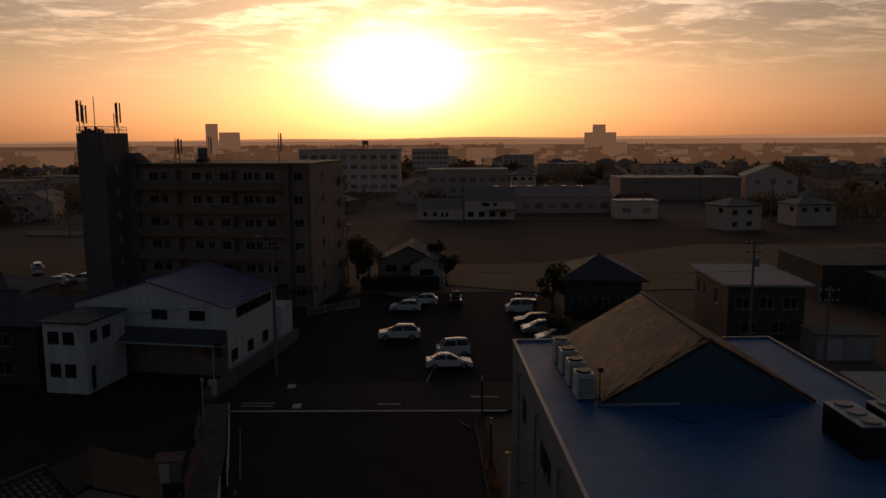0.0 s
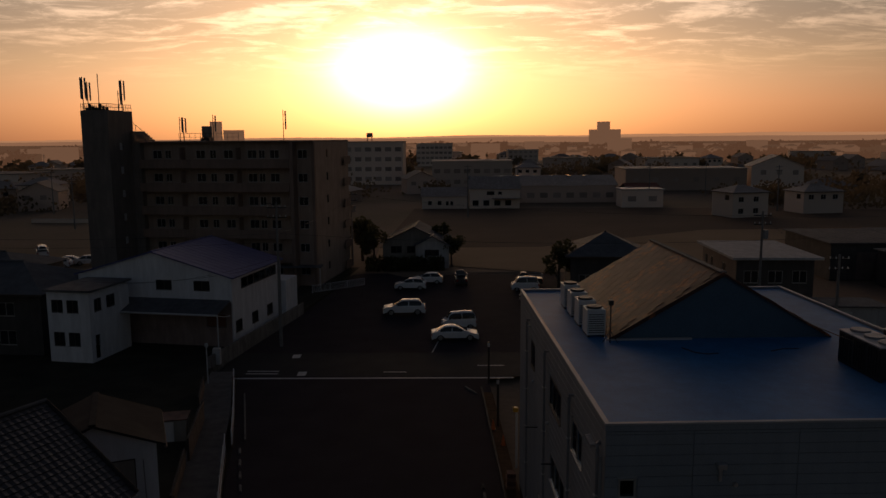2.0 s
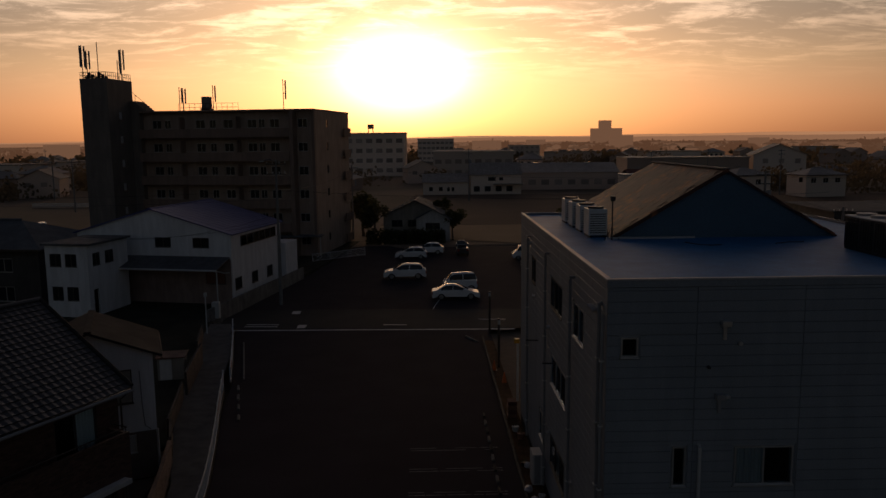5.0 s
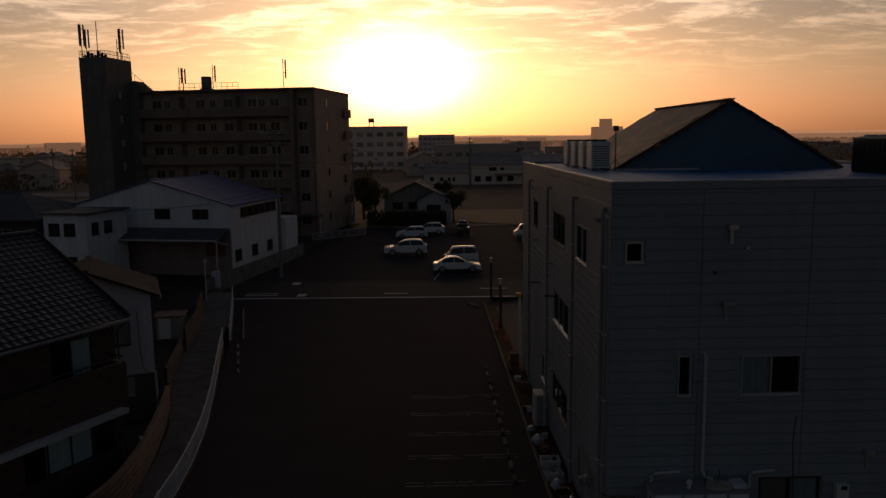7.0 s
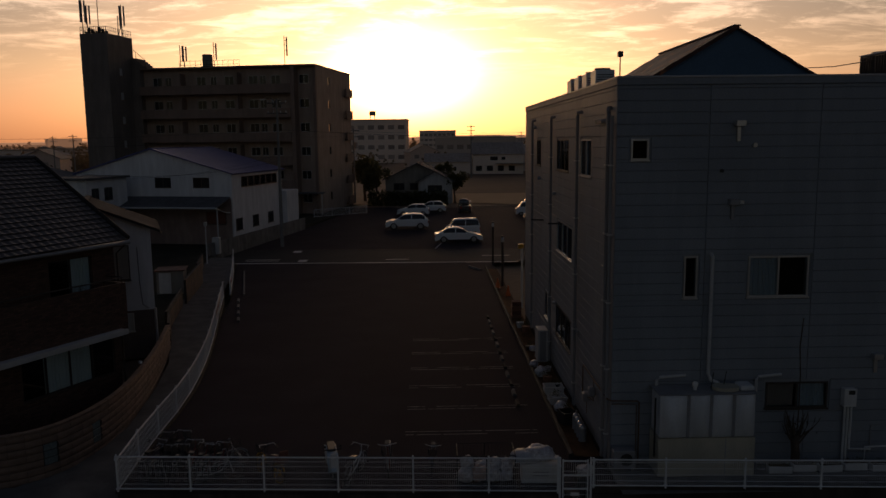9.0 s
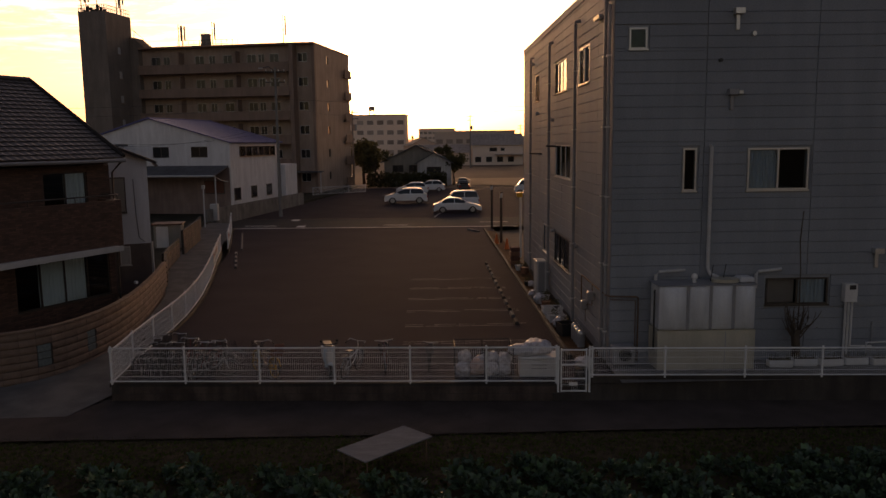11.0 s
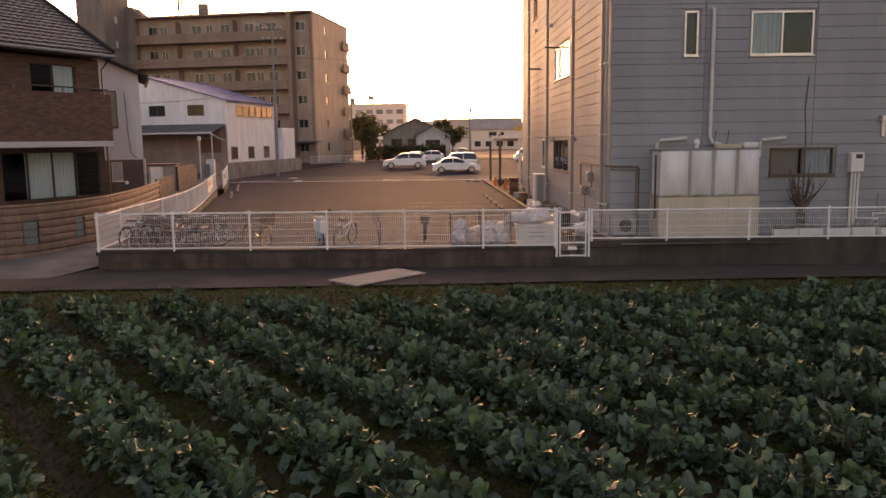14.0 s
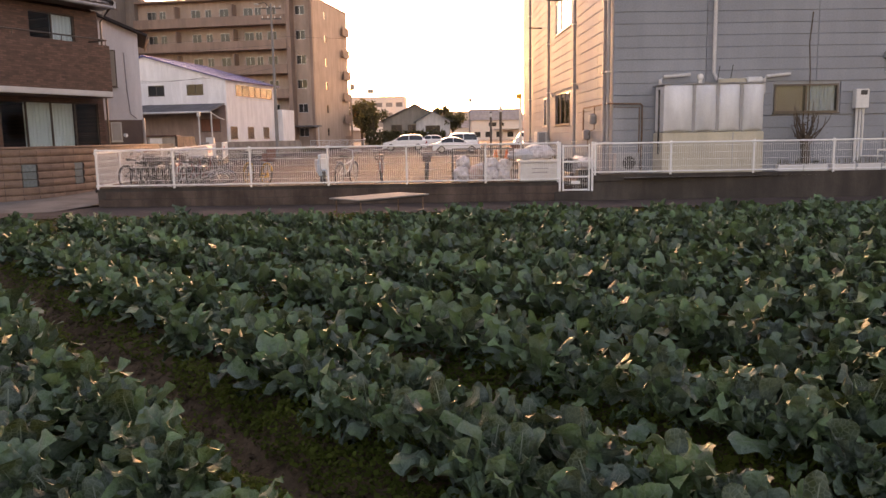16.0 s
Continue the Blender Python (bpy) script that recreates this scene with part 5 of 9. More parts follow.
house = thing("tiled_house", "two-storey brown tiled house with a dark tile roof", "house", pose(-11.375, 27.546, -0.25, 0, 0, 63.2))
HL, HD, HE = 6.1, 8.0, 5.75
fw = [(HL - 3.9, HL - 0.25, 1.12, 2.68), (HL - 2.65, HL - 0.95, 3.45, 5.55)]
part("wall", wall_mesh(HL, HE, 0.2, fw), BROWN_TILE, house, "brown tiled wall facing the lane", pose(-HL, 0, 0))
part("wall", wall_mesh(HD - 0.4, HE, 0.2), BROWN_TILE, house, "", pose(0, 0.2, 0, 0, 0, 90))
part("wall", wall_mesh(HL, HE, 0.2), BROWN_TILE, house, "", pose(0, HD, 0, 0, 0, 180))
part("wall", wall_mesh(HD - 0.4, HE, 0.2), BROWN_TILE, house, "", pose(-HL, HD - 0.2, 0, 0, 0, -90))
part("floor_slab", boxes((-HL + 0.2, -0.2, 0.2, HD - 0.2, 2.8, 3.0)), CONCRETE, house)
window(house, pose(-3.9, 0.04, 1.12), 3.65, 1.56, BRONZE, 4, (0.24, 0.74, CURTAIN))
window(house, pose(-2.65, 0.04, 3.45), 1.7, 2.10, BRONZE, 2, (0.5, 0.98, CURTAIN))
EV, RZ, o = 5.98, 8.85, 0.62
ex0, ex1, ey0, ey1, ry = -HL - 0.5, 0.14, -o, HD + o, HD / 2
tile_slope(house, ((ex0, ey0, EV), (ex1, ey0, EV), (ex1, ry, RZ), (ex0, ry, RZ)), 20, 24, ROOF_TILE, "dark grey clay tile roof in wavy courses")
tile_slope(house, ((ex1, ey1, EV), (ex0, ey1, EV), (ex0, ry, RZ), (ex1, ry, RZ)), 20, 24, ROOF_TILE)
part("gable", wall_mesh(HD, 0.05, 0.2, top=[(HD, 0.06), (HD / 2, RZ - HE - 0.25), (0, 0.06)]), BROWN_TILE, house, "", pose(-0.02, 0, HE + 0.01, 0, 0, 90))
part("gable", wall_mesh(HD, 0.05, 0.2, top=[(HD, 0.06), (HD / 2, RZ - HE - 0.25), (0, 0.06)]), BROWN_TILE, house, "", pose(-HL + 0.02, HD, HE + 0.01, 0, 0, -90))
part("ridge", tubes([(ex0, ry, RZ + 0.06), (ex1, ry, RZ + 0.06)], r=0.10, n=8), ROOF_TILE, house, "rounded ridge tiles")
for y_ in (ey0, ey1):
    part("verge_tiles", tubes([(ex1, ry, RZ + 0.05), (ex1, y_, EV + 0.08)], r=0.09, n=8), SLATE, house, "dark rounded verge tiles")
for y0_, y1_ in ((ey0 + 0.02, 0.0), (HD, ey1 - 0.02)):
    part("soffit", boxes((ex0 + 0.02, ex1 - 0.02, y0_, y1_, EV - 0.14, EV - 0.03)), BRONZE, house, "dark soffit boards")
part("gutter", tubes([(ex0, ey0 - 0.06, EV - 0.08), (ex1, ey0 - 0.06, EV - 0.08)], r=0.06), PIPE, house)
part("downpipe", tubes([(ex1 - 0.1, ey0, EV - 0.1), (0.08, -0.06, EV - 0.5), (0.08, -0.06, 0.1)], r=0.035), BRONZE, house)
part("balcony", boxes((-HL, -0.40, -0.95, -0.82, 2.82, 4.56), (-0.55, -0.40, -0.82, -0.005, 2.82, 4.56), (-HL, -0.55, -0.82, -0.005, 2.82, 2.96)), BROWN_TILE, house, "brown mottled tile balcony front")
part("balcony_rail", tubes([(-HL, -0.89, 4.74), (-0.45, -0.89, 4.74), (-0.45, -0.05, 4.74)], r=0.025), BRONZE, house)
for k in range(4):
    part("rail_post", tubes([(-0.5 - 1.7 * k, -0.89, 4.56), (-0.5 - 1.7 * k, -0.89, 4.74)], r=0.015), BRONZE, house)
part("canopy", boxes((-HL, -0.73, -1.25, -0.96, 2.86, 2.98), (-HL, -0.73, -1.33, -1.25, 2.82, 3.00), bevel=0.01), PIPE_LIGHT, house, "pale grey awning edge over the ground-floor windows")
part("lamp", tubes([(0.02, -0.9, 1.55), (0.02, -1.0, 1.55)], r=0.06), CLEAR_LAMP, house)

# curved garden wall of split blocks, with glass-block openings
GARDEN = [(-16.5, 20.5), (-14.2, 20.55), (-12.4, 20.85), (-11.35, 21.45), (-10.75, 22.5), (-10.42, 24.2), (-10.45, 26.2), (-10.75, 28.6), (-11.25, 31.4), (-11.9, 34.4)]


def smooth_line(points, n=6):
    out = []
    P = [Vector((*p, 0)) for p in points]
    P = [P[0] * 2 - P[1]] + P + [P[-1] * 2 - P[-2]]
    for i in range(1, len(P) - 2):
        for k in range(n):
            t = k / n
            out.append(0.5 * ((2 * P[i]) + (P[i + 1] - P[i - 1]) * t + (2 * P[i - 1] - 5 * P[i] + 4 * P[i + 1] - P[i + 2]) * t * t + (-P[i - 1] + 3 * P[i] - 3 * P[i + 1] + P[i + 2]) * t ** 3))
    return [(p.x, p.y) for p in out] + [points[-1]]


def split_block(seed):
    """A rough-faced block, bulging between its bed joints."""
    rb = random.Random(seed)
    bm = bmesh.new()
    cols = []
    for i in range(5):
        x = 0.0015 + 0.447 * i / 4
        cols.append([bm.verts.new((x, y + (rb.uniform(-0.008, 0.008) if 0 < k < 6 else 0), z)) for k, (y, z) in enumerate(((0.10, 0.003), (0.012, 0.003), (-0.022, 0.04), (-0.034, 0.105), (-0.022, 0.172), (0.012, 0.210), (0.10, 0.210)))])
    for p, q in zip(cols, cols[1:]):
        for k in range(6):
            bm.faces.new((p[k], q[k], q[k + 1], p[k + 1]))
    return bm


garden_wall = tagged(new("garden_wall"), "curved garden wall of rough brown split blocks", "garden wall")
line = spread(smooth_line(GARDEN), 0.45)
bm = bmesh.new()
for (x0, y0), (x1, y1) in zip(line, line[1:]):
    d = Vector((x1 - x0, y1 - y0, 0)).normalized()
    nn = Vector((-d.y, d.x, 0)) * 0.12
    zb = -0.66 + 0.5 * min(max((y0 - 19) / 16, 0), 1)
    ps = [Vector((x0, y0, zb)) + nn * 0.15, Vector((x1, y1, zb)) + nn * 0.15, Vector((x1, y1, zb)) + nn, Vector((x0, y0, zb)) + nn]
    hi = [Vector((p.x, p.y, 0.93)) for p in ps]
    v = [bm.verts.new(p) for p in ps + hi]
    for f in ((0, 1, 5, 4), (2, 3, 7, 6), (4, 5, 6, 7)):
        bm.faces.new([v[i] for i in f])
part("core", bm, DARK_CONCRETE, garden_wall)
for i, ((x0, y0), (x1, y1)) in enumerate(zip(line, line[1:])):
    a = math.degrees(math.atan2(y1 - y0, x1 - x0))
    for j in range(7):
        z = -0.62 + 0.215 * j + 0.035
        if i in (12, 16) and 2 <= j <= 4:
            piece("glass_block", "glass_block", lambda: boxes((0.03, 0.42, 0.0, 0.05, 0.004, 0.205), bevel=0.012), GLASS_BLOCK, garden_wall, pose(x0, y0, z, 0, 0, a))
            continue
        piece("block", "garden_block%d" % ((i * 2 + j) % 4), lambda: split_block(i * 2 + j), GARDEN_BLOCK, garden_wall, pose(x0, y0, z, random.uniform(-1.5, 1.5), 0, a))
    piece("cap", "garden_cap", lambda: boxes((0.0, 0.45, -0.03, 0.16, 0, 0.06), bevel=0.012), GARDEN_BLOCK, garden_wall, pose(x0, y0, 0.925, 0, 0, a))


# ---------------- white house behind ----------------
def gable_house(name, label, m, w, d, eave, ridge, wall_m, roof_m, holes=(), over=0.4, glass=None, group="", far=False):
    """A gabled building: width w along x, depth d along y, ridge along y. holes: openings of the front wall."""
    t = thing(name, label, "house" if "house" in name else "building", m, group)
    apex = [(w, eave), (w / 2, ridge), (0, eave)]
    part("wall", wall_mesh(w, eave - 0.01, 0.15, holes, top=[(w, eave), (w / 2, ridge), (0, eave)]), wall_m, t)
    part("wall", wall_mesh(w, eave - 0.01, 0.15, (), top=apex), wall_m, t, m=pose(w, d, 0, 0, 0, 180))
    part("wall", wall_mesh(d - 0.3, eave, 0.15), wall_m, t, m=pose(w, 0.15, 0, 0, 0, 90))
    part("wall", wall_mesh(d - 0.3, eave, 0.15), wall_m, t, m=pose(0, d - 0.15, 0, 0, 0, -90))
    rise = ridge - eave
    sl = math.hypot(w / 2, rise)
    a = math.degrees(math.atan2(rise, w / 2))
    for s in (0, 1):
        ob = part("roof", boxes((-over, sl, -over, d + over, 0.0, 0.10)), roof_m, t, m=pose(w * s, d * s, eave + 0.01) @ pose(0, 0, 0, 0, 0, 180 * s) @ pose(0, 0, 0, 0, -a, 0))
        for k in range(0 if far else int((d + 2 * over) / 0.9) + 1):
            y = min(-over + 0.9 * k, d + over - 0.05)
            piece("roof_seam", ("seam", round(sl, 2)), lambda: boxes((-over, sl, 0, 0.03, 0.10, 0.12)), roof_m, ob, pose(0, y, 0))
    part("ridge_cap", boxes((w / 2 - 0.15, w / 2 + 0.15, -over, d + over, ridge + 0.08, ridge + 0.16), bevel=0.02), roof_m, t)
    for x0, x1, z0, z1 in holes:
        if far:
            piece("window", ("far_win", round(x1 - x0, 2), round(z1 - z0, 2)), lambda: boxes((0, x1 - x0, 0.05, 0.08, 0, z1 - z0)), FAR_PANE, t, pose(x0, 0, z0))
        else:
            window(t, pose(x0, 0.03, z0), x1 - x0, z1 - z0, BRONZE, 2, None, True, glass=glass)
    return t


hw = gable_house("white_house", "white-rendered two-storey house with a brown roof edge", pose(-16.67, 31.21, -0.15, 0, 0, 21), 5.0, 3.9, 5.68, 6.75, WHITE_WALL, SLATE, [], 0.4, far=True)
part("base_cladding", boxes((0.05, 4.96, -0.05, -0.004, 0, 2.14)), BROWN_WALL, hw, "brown boarded ground floor")
window(hw, pose(3.05, -0.055, 3.5), 1.05, 1.5, BRONZE, 1, None, True, glass=BEIGE_WALL)
window(hw, pose(3.72, -0.11, 1.25), 0.42, 0.8, ALU, 1, None, True, glass=PALE_WALL)
part("cable", tubes([(4.42, -0.03, 4.9), (4.45, -0.03, 3.4), (4.52, -0.03, 2.4), (4.75, -0.03, 2.2)], r=0.022), PIPE, hw)
part("downpipe", tubes([(5.02, -0.08, 2.2), (5.02, -0.08, 0.1)], r=0.05), PIPE_LIGHT, hw)
part("bargeboard", boxes((2.2, 5.25, -0.42, -0.36, -0.16, 0.08)), BROWN_WALL, hw, "dark brown bargeboard under the verge", pose(0, 0, 5.68 + 1.07) @ pose(0, 0, 0, 0, math.degrees(math.atan2(1.07, 2.5)), 0) @ pose(-2.2, 0, 0))
part("eave_gutter", tubes([(5.38, -0.4, 5.48), (5.38, 4.3, 5.48)], r=0.06), BROWN_WALL, hw)
# garden shed and old walls along the lane
shed = thing("garden_shed", "small pale shed with a rusty roof edge", "shed", pose(-16.7, 46.4, -0.05, 0, 0, 10))
part("body", boxes((0, 1.6, 0, 1.4, 0, 1.42), bevel=0.02), BEIGE_WALL, shed)
part("roof", boxes((-0.1, 1.7, -0.15, 1.5, 1.422, 1.49), bevel=0.01), BROWN_ROOF, shed)
part("door", boxes((0.15, 0.85, -0.03, -0.004, 0.05, 1.32)), WHITE_PLASTIC, shed)
for (x, y, L, a, h) in ((-11.98, 34.7, 2.52, 108, 1.2), (-12.9, 37.1, 6.2, 101, 1.2), (-14.0, 43.6, 6.72, 98.7, 1.6), (-15.9, 52.2, 5.0, 102, 1.2)):
    w_ = thing("lane_wall", "old brown block wall along the lane", "wall", pose(x, y, -0.25, 0, 0, a), "lane walls")
    part("core", boxes((0, L, 0.02, 0.13, 0, h)), DARK_CONCRETE, w_)
    for j in range(int(h / 0.2)):
        for k in range(int(L / 0.42)):
            piece("block", "lane_block", lambda: boxes((0.004, 0.416, 0, 0.15, 0.004, 0.196), bevel=0.01), LANE_BLOCK, w_, pose(0.42 * k, 0.0, 0.2 * j))
cab = thing("roadside_cabinet", "pale grey steel cabinet beside the fence", "cabinet", pose(-18.0, 63.2, -0.045))
part("case", boxes((0, 0.62, 0, 0.5, 0, 1.38), bevel=0.03), PIPE_LIGHT, cab)
part("plinth", boxes((-0.05, 0.67, -0.05, 0.55, -0.05, 0.0)), CONCRETE, cab)
lp = thing("lane_post", "slim pale post beside the lane", "post", pose(-17.0, 58.2, -0.04))
part("post", tubes([(0, 0, 0), (0, 0, 2.9)], r=0.05), PIPE_LIGHT, lp)
part("cap", boxes((-0.12, 0.12, -0.08, 0.08, 2.9, 3.2), bevel=0.02), PIPE_LIGHT, lp)


# ---------------- white warehouse ----------------
wm = pose(-32.6, 71.9, 0, 0, 0, -12)
wh_holes = [(7.9, 9.5, 5.10, 6.02), (11.65, 13.25, 5.10, 6.02)]
warehouse = gable_house("warehouse_building", "white gabled warehouse with a blue sheet roof", wm, 15.4, 11.2, 6.35, 8.55, WHITE_WALL, BLUE_ROOF, wh_holes, 0.25, glass=DARK_PANE)
tagged(warehouse, "", "warehouse")
for k in range(6):
    window(warehouse, pose(15.46, 1.9 + 1.35 * k, 5.08, 0, 0, 90), 1.2, 0.95, BRONZE, 1, (0.05, 0.95, CURTAIN), True, glass=GLASS)
for k in range(3):
    window(warehouse, pose(15.46, 0.5 + 3.5 * k, 1.2, 0, 0, 90), 1.25, 1.1, BRONZE, 1, None, True, glass=DARK_PANE)
canopy = part("canopy", extrude(bmesh.new(), [(-2.6, 3.50), (0.0, 4.22), (0.0, 4.32), (-2.6, 3.60)], 4.4, 15.2), GREY_ROOF, warehouse, "sloping grey sheet canopy over the loading front", Matrix(((0, 1, 0, 0), (1, 0, 0, -0.01), (0, 0, 1, 0), (0, 0, 0, 1))))
for k in range(18):
    piece("roof_seam", "canopy_seam", lambda: extrude(bmesh.new(), [(-2.6, 3.60), (0.0, 4.32), (0.0, 4.35), (-2.6, 3.63)], 0, 0.04), GREY_ROOF, warehouse, pose(4.5 + 0.6 * k, -0.01, 0) @ Matrix(((0, 1, 0, 0), (1, 0, 0, 0), (0, 0, 1, 0), (0, 0, 0, 1))))
part("gutter", tubes([(4.4, -2.68, 3.50), (15.2, -2.68, 3.50)], r=0.09), PIPE_LIGHT, warehouse)
part("cladding", boxes((4.6, 15.3, -0.12, -0.01, 0, 4.15)), LOADING, warehouse, "dull brown boarded loading front")
window(warehouse, pose(12.9, -0.19, 1.85), 1.9, 1.15, BRONZE, 2, None, True, glass=BIKE_RED_CLOTH)
for x in (4.6, 15.1):
    part("canopy_post", tubes([(x, -2.4, 0), (x, -2.4, 3.52)], r=0.06), PIPE_LIGHT, warehouse)
part("bracket", tubes([(15.15, -0.1, 2.9), (15.15, -1.2, 3.05), (15.15, -2.5, 3.45)], r=0.04), PIPE_LIGHT, warehouse)
part("annex", boxes((13.0, 15.9, 11.25, 14.4, 0, 4.1), bevel=0.02), WHITE_WALL, warehouse, "low white annex")
part("boundary_wall", boxes((16.2, 16.35, -6.5, 15.0, -0.95, 0.95)), CONCRETE, warehouse, "low concrete boundary wall")
wing = thing("office_wing", "white two-storey office block with dark windows", "building", pose(-32.2, 64.8, 0, 0, 0, -12))
wing_holes = [(0.4, 1.5, 4.3, 5.4), (1.85, 2.95, 4.3, 5.4), (0.45, 1.5, 1.4, 2.6), (1.85, 2.95, 1.4, 2.6)]
part("wall", wall_mesh(4.0, 6.1, 0.15, wing_holes), WHITE_WALL, wing)
part("wall", wall_mesh(5.5, 6.1, 0.15, [(0.5, 1.5, 4.3, 5.4), (2.2, 3.4, 4.3, 5.4), (0.4, 1.1, 0.2, 2.3)]), WHITE_WALL, wing, m=pose(4.0, 0.15, 0, 0, 0, 90))
part("wall", boxes((0, 0.15, 0.15, 5.65, 0, 6.1), (0.15, 3.85, 5.5, 5.65, 0, 6.1)), WHITE_WALL, wing)
part("roof", boxes((-0.2, 4.3, -0.25, 5.8, 6.12, 6.3)), GREY_ROOF, wing)
part("floor_slab", boxes((0.2, 3.8, 0.2, 5.4, 3.1, 3.3)), CONCRETE, wing)
for a, b, c, d in wing_holes:
    window(wing, pose(a, 0.03, c), b - a, d - c, BRONZE, 2, glass=DARK_PANE)
for a, b, c, d in [(0.5, 1.5, 4.3, 5.4), (2.2, 3.4, 4.3, 5.4)]:
    window(wing, pose(3.97, 0.15 + a, c, 0, 0, 90), b - a, d - c, BRONZE, 2, glass=DARK_PANE)


# ---------------- apartment building ----------------
apt = thing("apartment_building", "six-storey brown apartment block with a stair tower", "apartment building", pose(-36.6, 101.9, 0, 0, 0, -10.6))
AW, AD, AH, ST = 23.2, 14.6, 18.35, 2.98
# local x runs to the right along the front
floors = [0.55 + ST * k for k in range(6)]
front_holes = []
for z in floors:
    for x in (1.2, 2.9, 7.2, 9.1, 11.0, 14.2, 15.7, 17.2, 20.9):
        front_holes.append((x, x + (0.85 if x in (2.9, 9.1, 15.7) else 1.25), z + 0.85, z + 1.95))
part("wall", wall_mesh(AW, AH, 0.2, front_holes), APT_WALL, apt, "brown tiled corridor wall", pose(0, 0, 0))
end_holes = [(4.2, 5.0, z + 0.9, z + 1.9) for z in floors]
part("wall", wall_mesh(AD - 0.4, AH, 0.2, end_holes), APT_WALL, apt, "", pose(AW, 0.2, 0, 0, 0, 90))
part("wall", wall_mesh(AW, AH, 0.2), APT_WALL, apt, "", pose(AW, AD, 0, 0, 0, 180))
part("wall", wall_mesh(AD - 0.4, AH, 0.2), APT_WALL, apt, "", pose(0, AD - 0.2, 0, 0, 0, -90))
part("roof", boxes((-0.05, AW + 0.05, -0.9, AD + 0.05, AH + 0.005, AH + 0.22)), APT_BAND, apt)
for a, b, c, d in front_holes:
    piece("window_frame", ("apt_win", round(b - a, 2)), lambda: boxes((0, b - a, 0, 0.05, 0, 0.05), (0, b - a, 0, 0.05, d - c - 0.05, d - c), (0, 0.05, 0, 0.05, 0.05, d - c - 0.05), (b - a - 0.05, b - a, 0, 0.05, 0.05, d - c - 0.05), ((b - a) / 2 - 0.02, (b - a) / 2 + 0.02, 0, 0.05, 0.05, d - c - 0.05)), ALU, apt, pose(a, 0.06, c))
    piece("pane", ("apt_pane", round(b - a, 2)), lambda: boxes((0.05, b - a - 0.05, 0.08, 0.09, 0.05, d - c - 0.05)), DARK_PANE, apt, pose(a, 0.0, c))
for a, b, c, d in end_holes:
    piece("pane", "apt_pane_end", lambda: boxes((0.0, 0.8, 0.08, 0.09, 0, 1.0)), DARK_PANE, apt, pose(AW, 0.2 + a, c, 0, 0, 90))
for i, z in enumerate(floors):
    b = part("corridor", boxes((0.05, 20.2, -1.35, -0.01, z - 0.30, z - 0.08)), APT_BAND, apt, "corridor slab")
    part("balustrade", boxes((0.05, 20.2, -1.45, -1.352, z - 0.34, z + 0.78)), APT_BAND, b, "solid brown corridor balustrade")
    for x in (5.6, 13.2):
        part("divider", boxes((x, x + 0.12, -1.34, -0.02, z - 0.07, z + 2.3)), APT_BAND, b)
    e = part("balcony", boxes((AW + 0.01, AW + 0.38, AD - 3.2, AD - 0.2, z - 0.30, z - 0.12), (AW + 0.30, AW + 0.38, AD - 3.2, AD - 0.2, z - 0.12, z + 0.85)), APT_BAND, apt, "end balcony")
part("pilaster", boxes((20.25, 20.75, -1.46, -0.01, 0, AH)), APT_BAND, apt)
part("pilaster", boxes((AW - 0.35, AW + 0.02, -0.5, -0.01, 0, AH)), APT_BAND, apt)
TX, TY, TW, TD = -4.8, -5.74, 3.6, 5.5
tower = part("stair_tower", wall_mesh(TW, 22.4, 0.25), APT_TOWER, apt, "tall grey-brown stair tower", pose(TX, TY, 0))
tower_holes = [(2.0, 2.7, 2.6 + ST * k, 3.5 + ST * k) for k in range(6)]
part("tower_side", wall_mesh(TD - 0.25, 22.4, 0.25, tower_holes), APT_TOWER, tower, m=pose(TW, 0.25, 0, 0, 0, 90))
part("tower_side", boxes((0, 0.25, 0.26, TD, 0, 22.4), (0.25, TW - 0.25, TD - 0.25, TD, 0, 22.4), (0.25, TW - 0.25, 0.26, TD - 0.25, 22.1, 22.3)), APT_TOWER, tower)
for a_, b_, c_, d_ in tower_holes:
    piece("pane", "tower_pane", lambda: boxes((0, 0.7, 0.08, 0.09, 0, 0.9)), PIPE_LIGHT, tower, pose(TW, 0.25 + a_, c_, 0, 0, 90))
    piece("ledge", "tower_ledge", lambda: boxes((-0.1, 0.8, -0.10, -0.002, -0.12, 0)), APT_BAND, tower, pose(TW, 0.25 + a_, c_, 0, 0, 90))
part("stair_link", boxes((TX + TW + 0.01, 0.0, -0.9, 2.6, 0, AH + 0.22)), APT_TOWER, apt, "dark link between tower and block")
part("roof_steps", boxes(*[(TX + TW + 0.01, TX + TW + 1.9 - 0.32 * k, -0.85, 1.6, AH + 0.23 + 0.26 * k, AH + 0.48 + 0.26 * k) for k in range(5)]), APT_TOWER, apt, "short stair up to the tower")
part("roof_stair", tubes([(TX + TW, -0.8, AH + 2.9), (TX + TW + 2.0, -0.8, AH + 1.2), (TX + TW + 2.0, -0.8, AH + 0.25)], [(TX + TW + 0.7, -0.8, AH + 2.3), (TX + TW + 0.7, -0.8, AH + 1.2)], r=0.03), DARK_METAL, apt)
bm = bmesh.new()
for k in range(14):
    x = TX + 0.05 + k * 0.262
    tube(bm, [(x, TY + 0.1, 22.4), (x, TY + 0.1, 23.2)], 0.03, 5)
    y = TY + 0.1 + k * 0.41
    tube(bm, [(TX + TW - 0.1, y, 22.4), (TX + TW - 0.1, y, 23.2)], 0.03, 5)
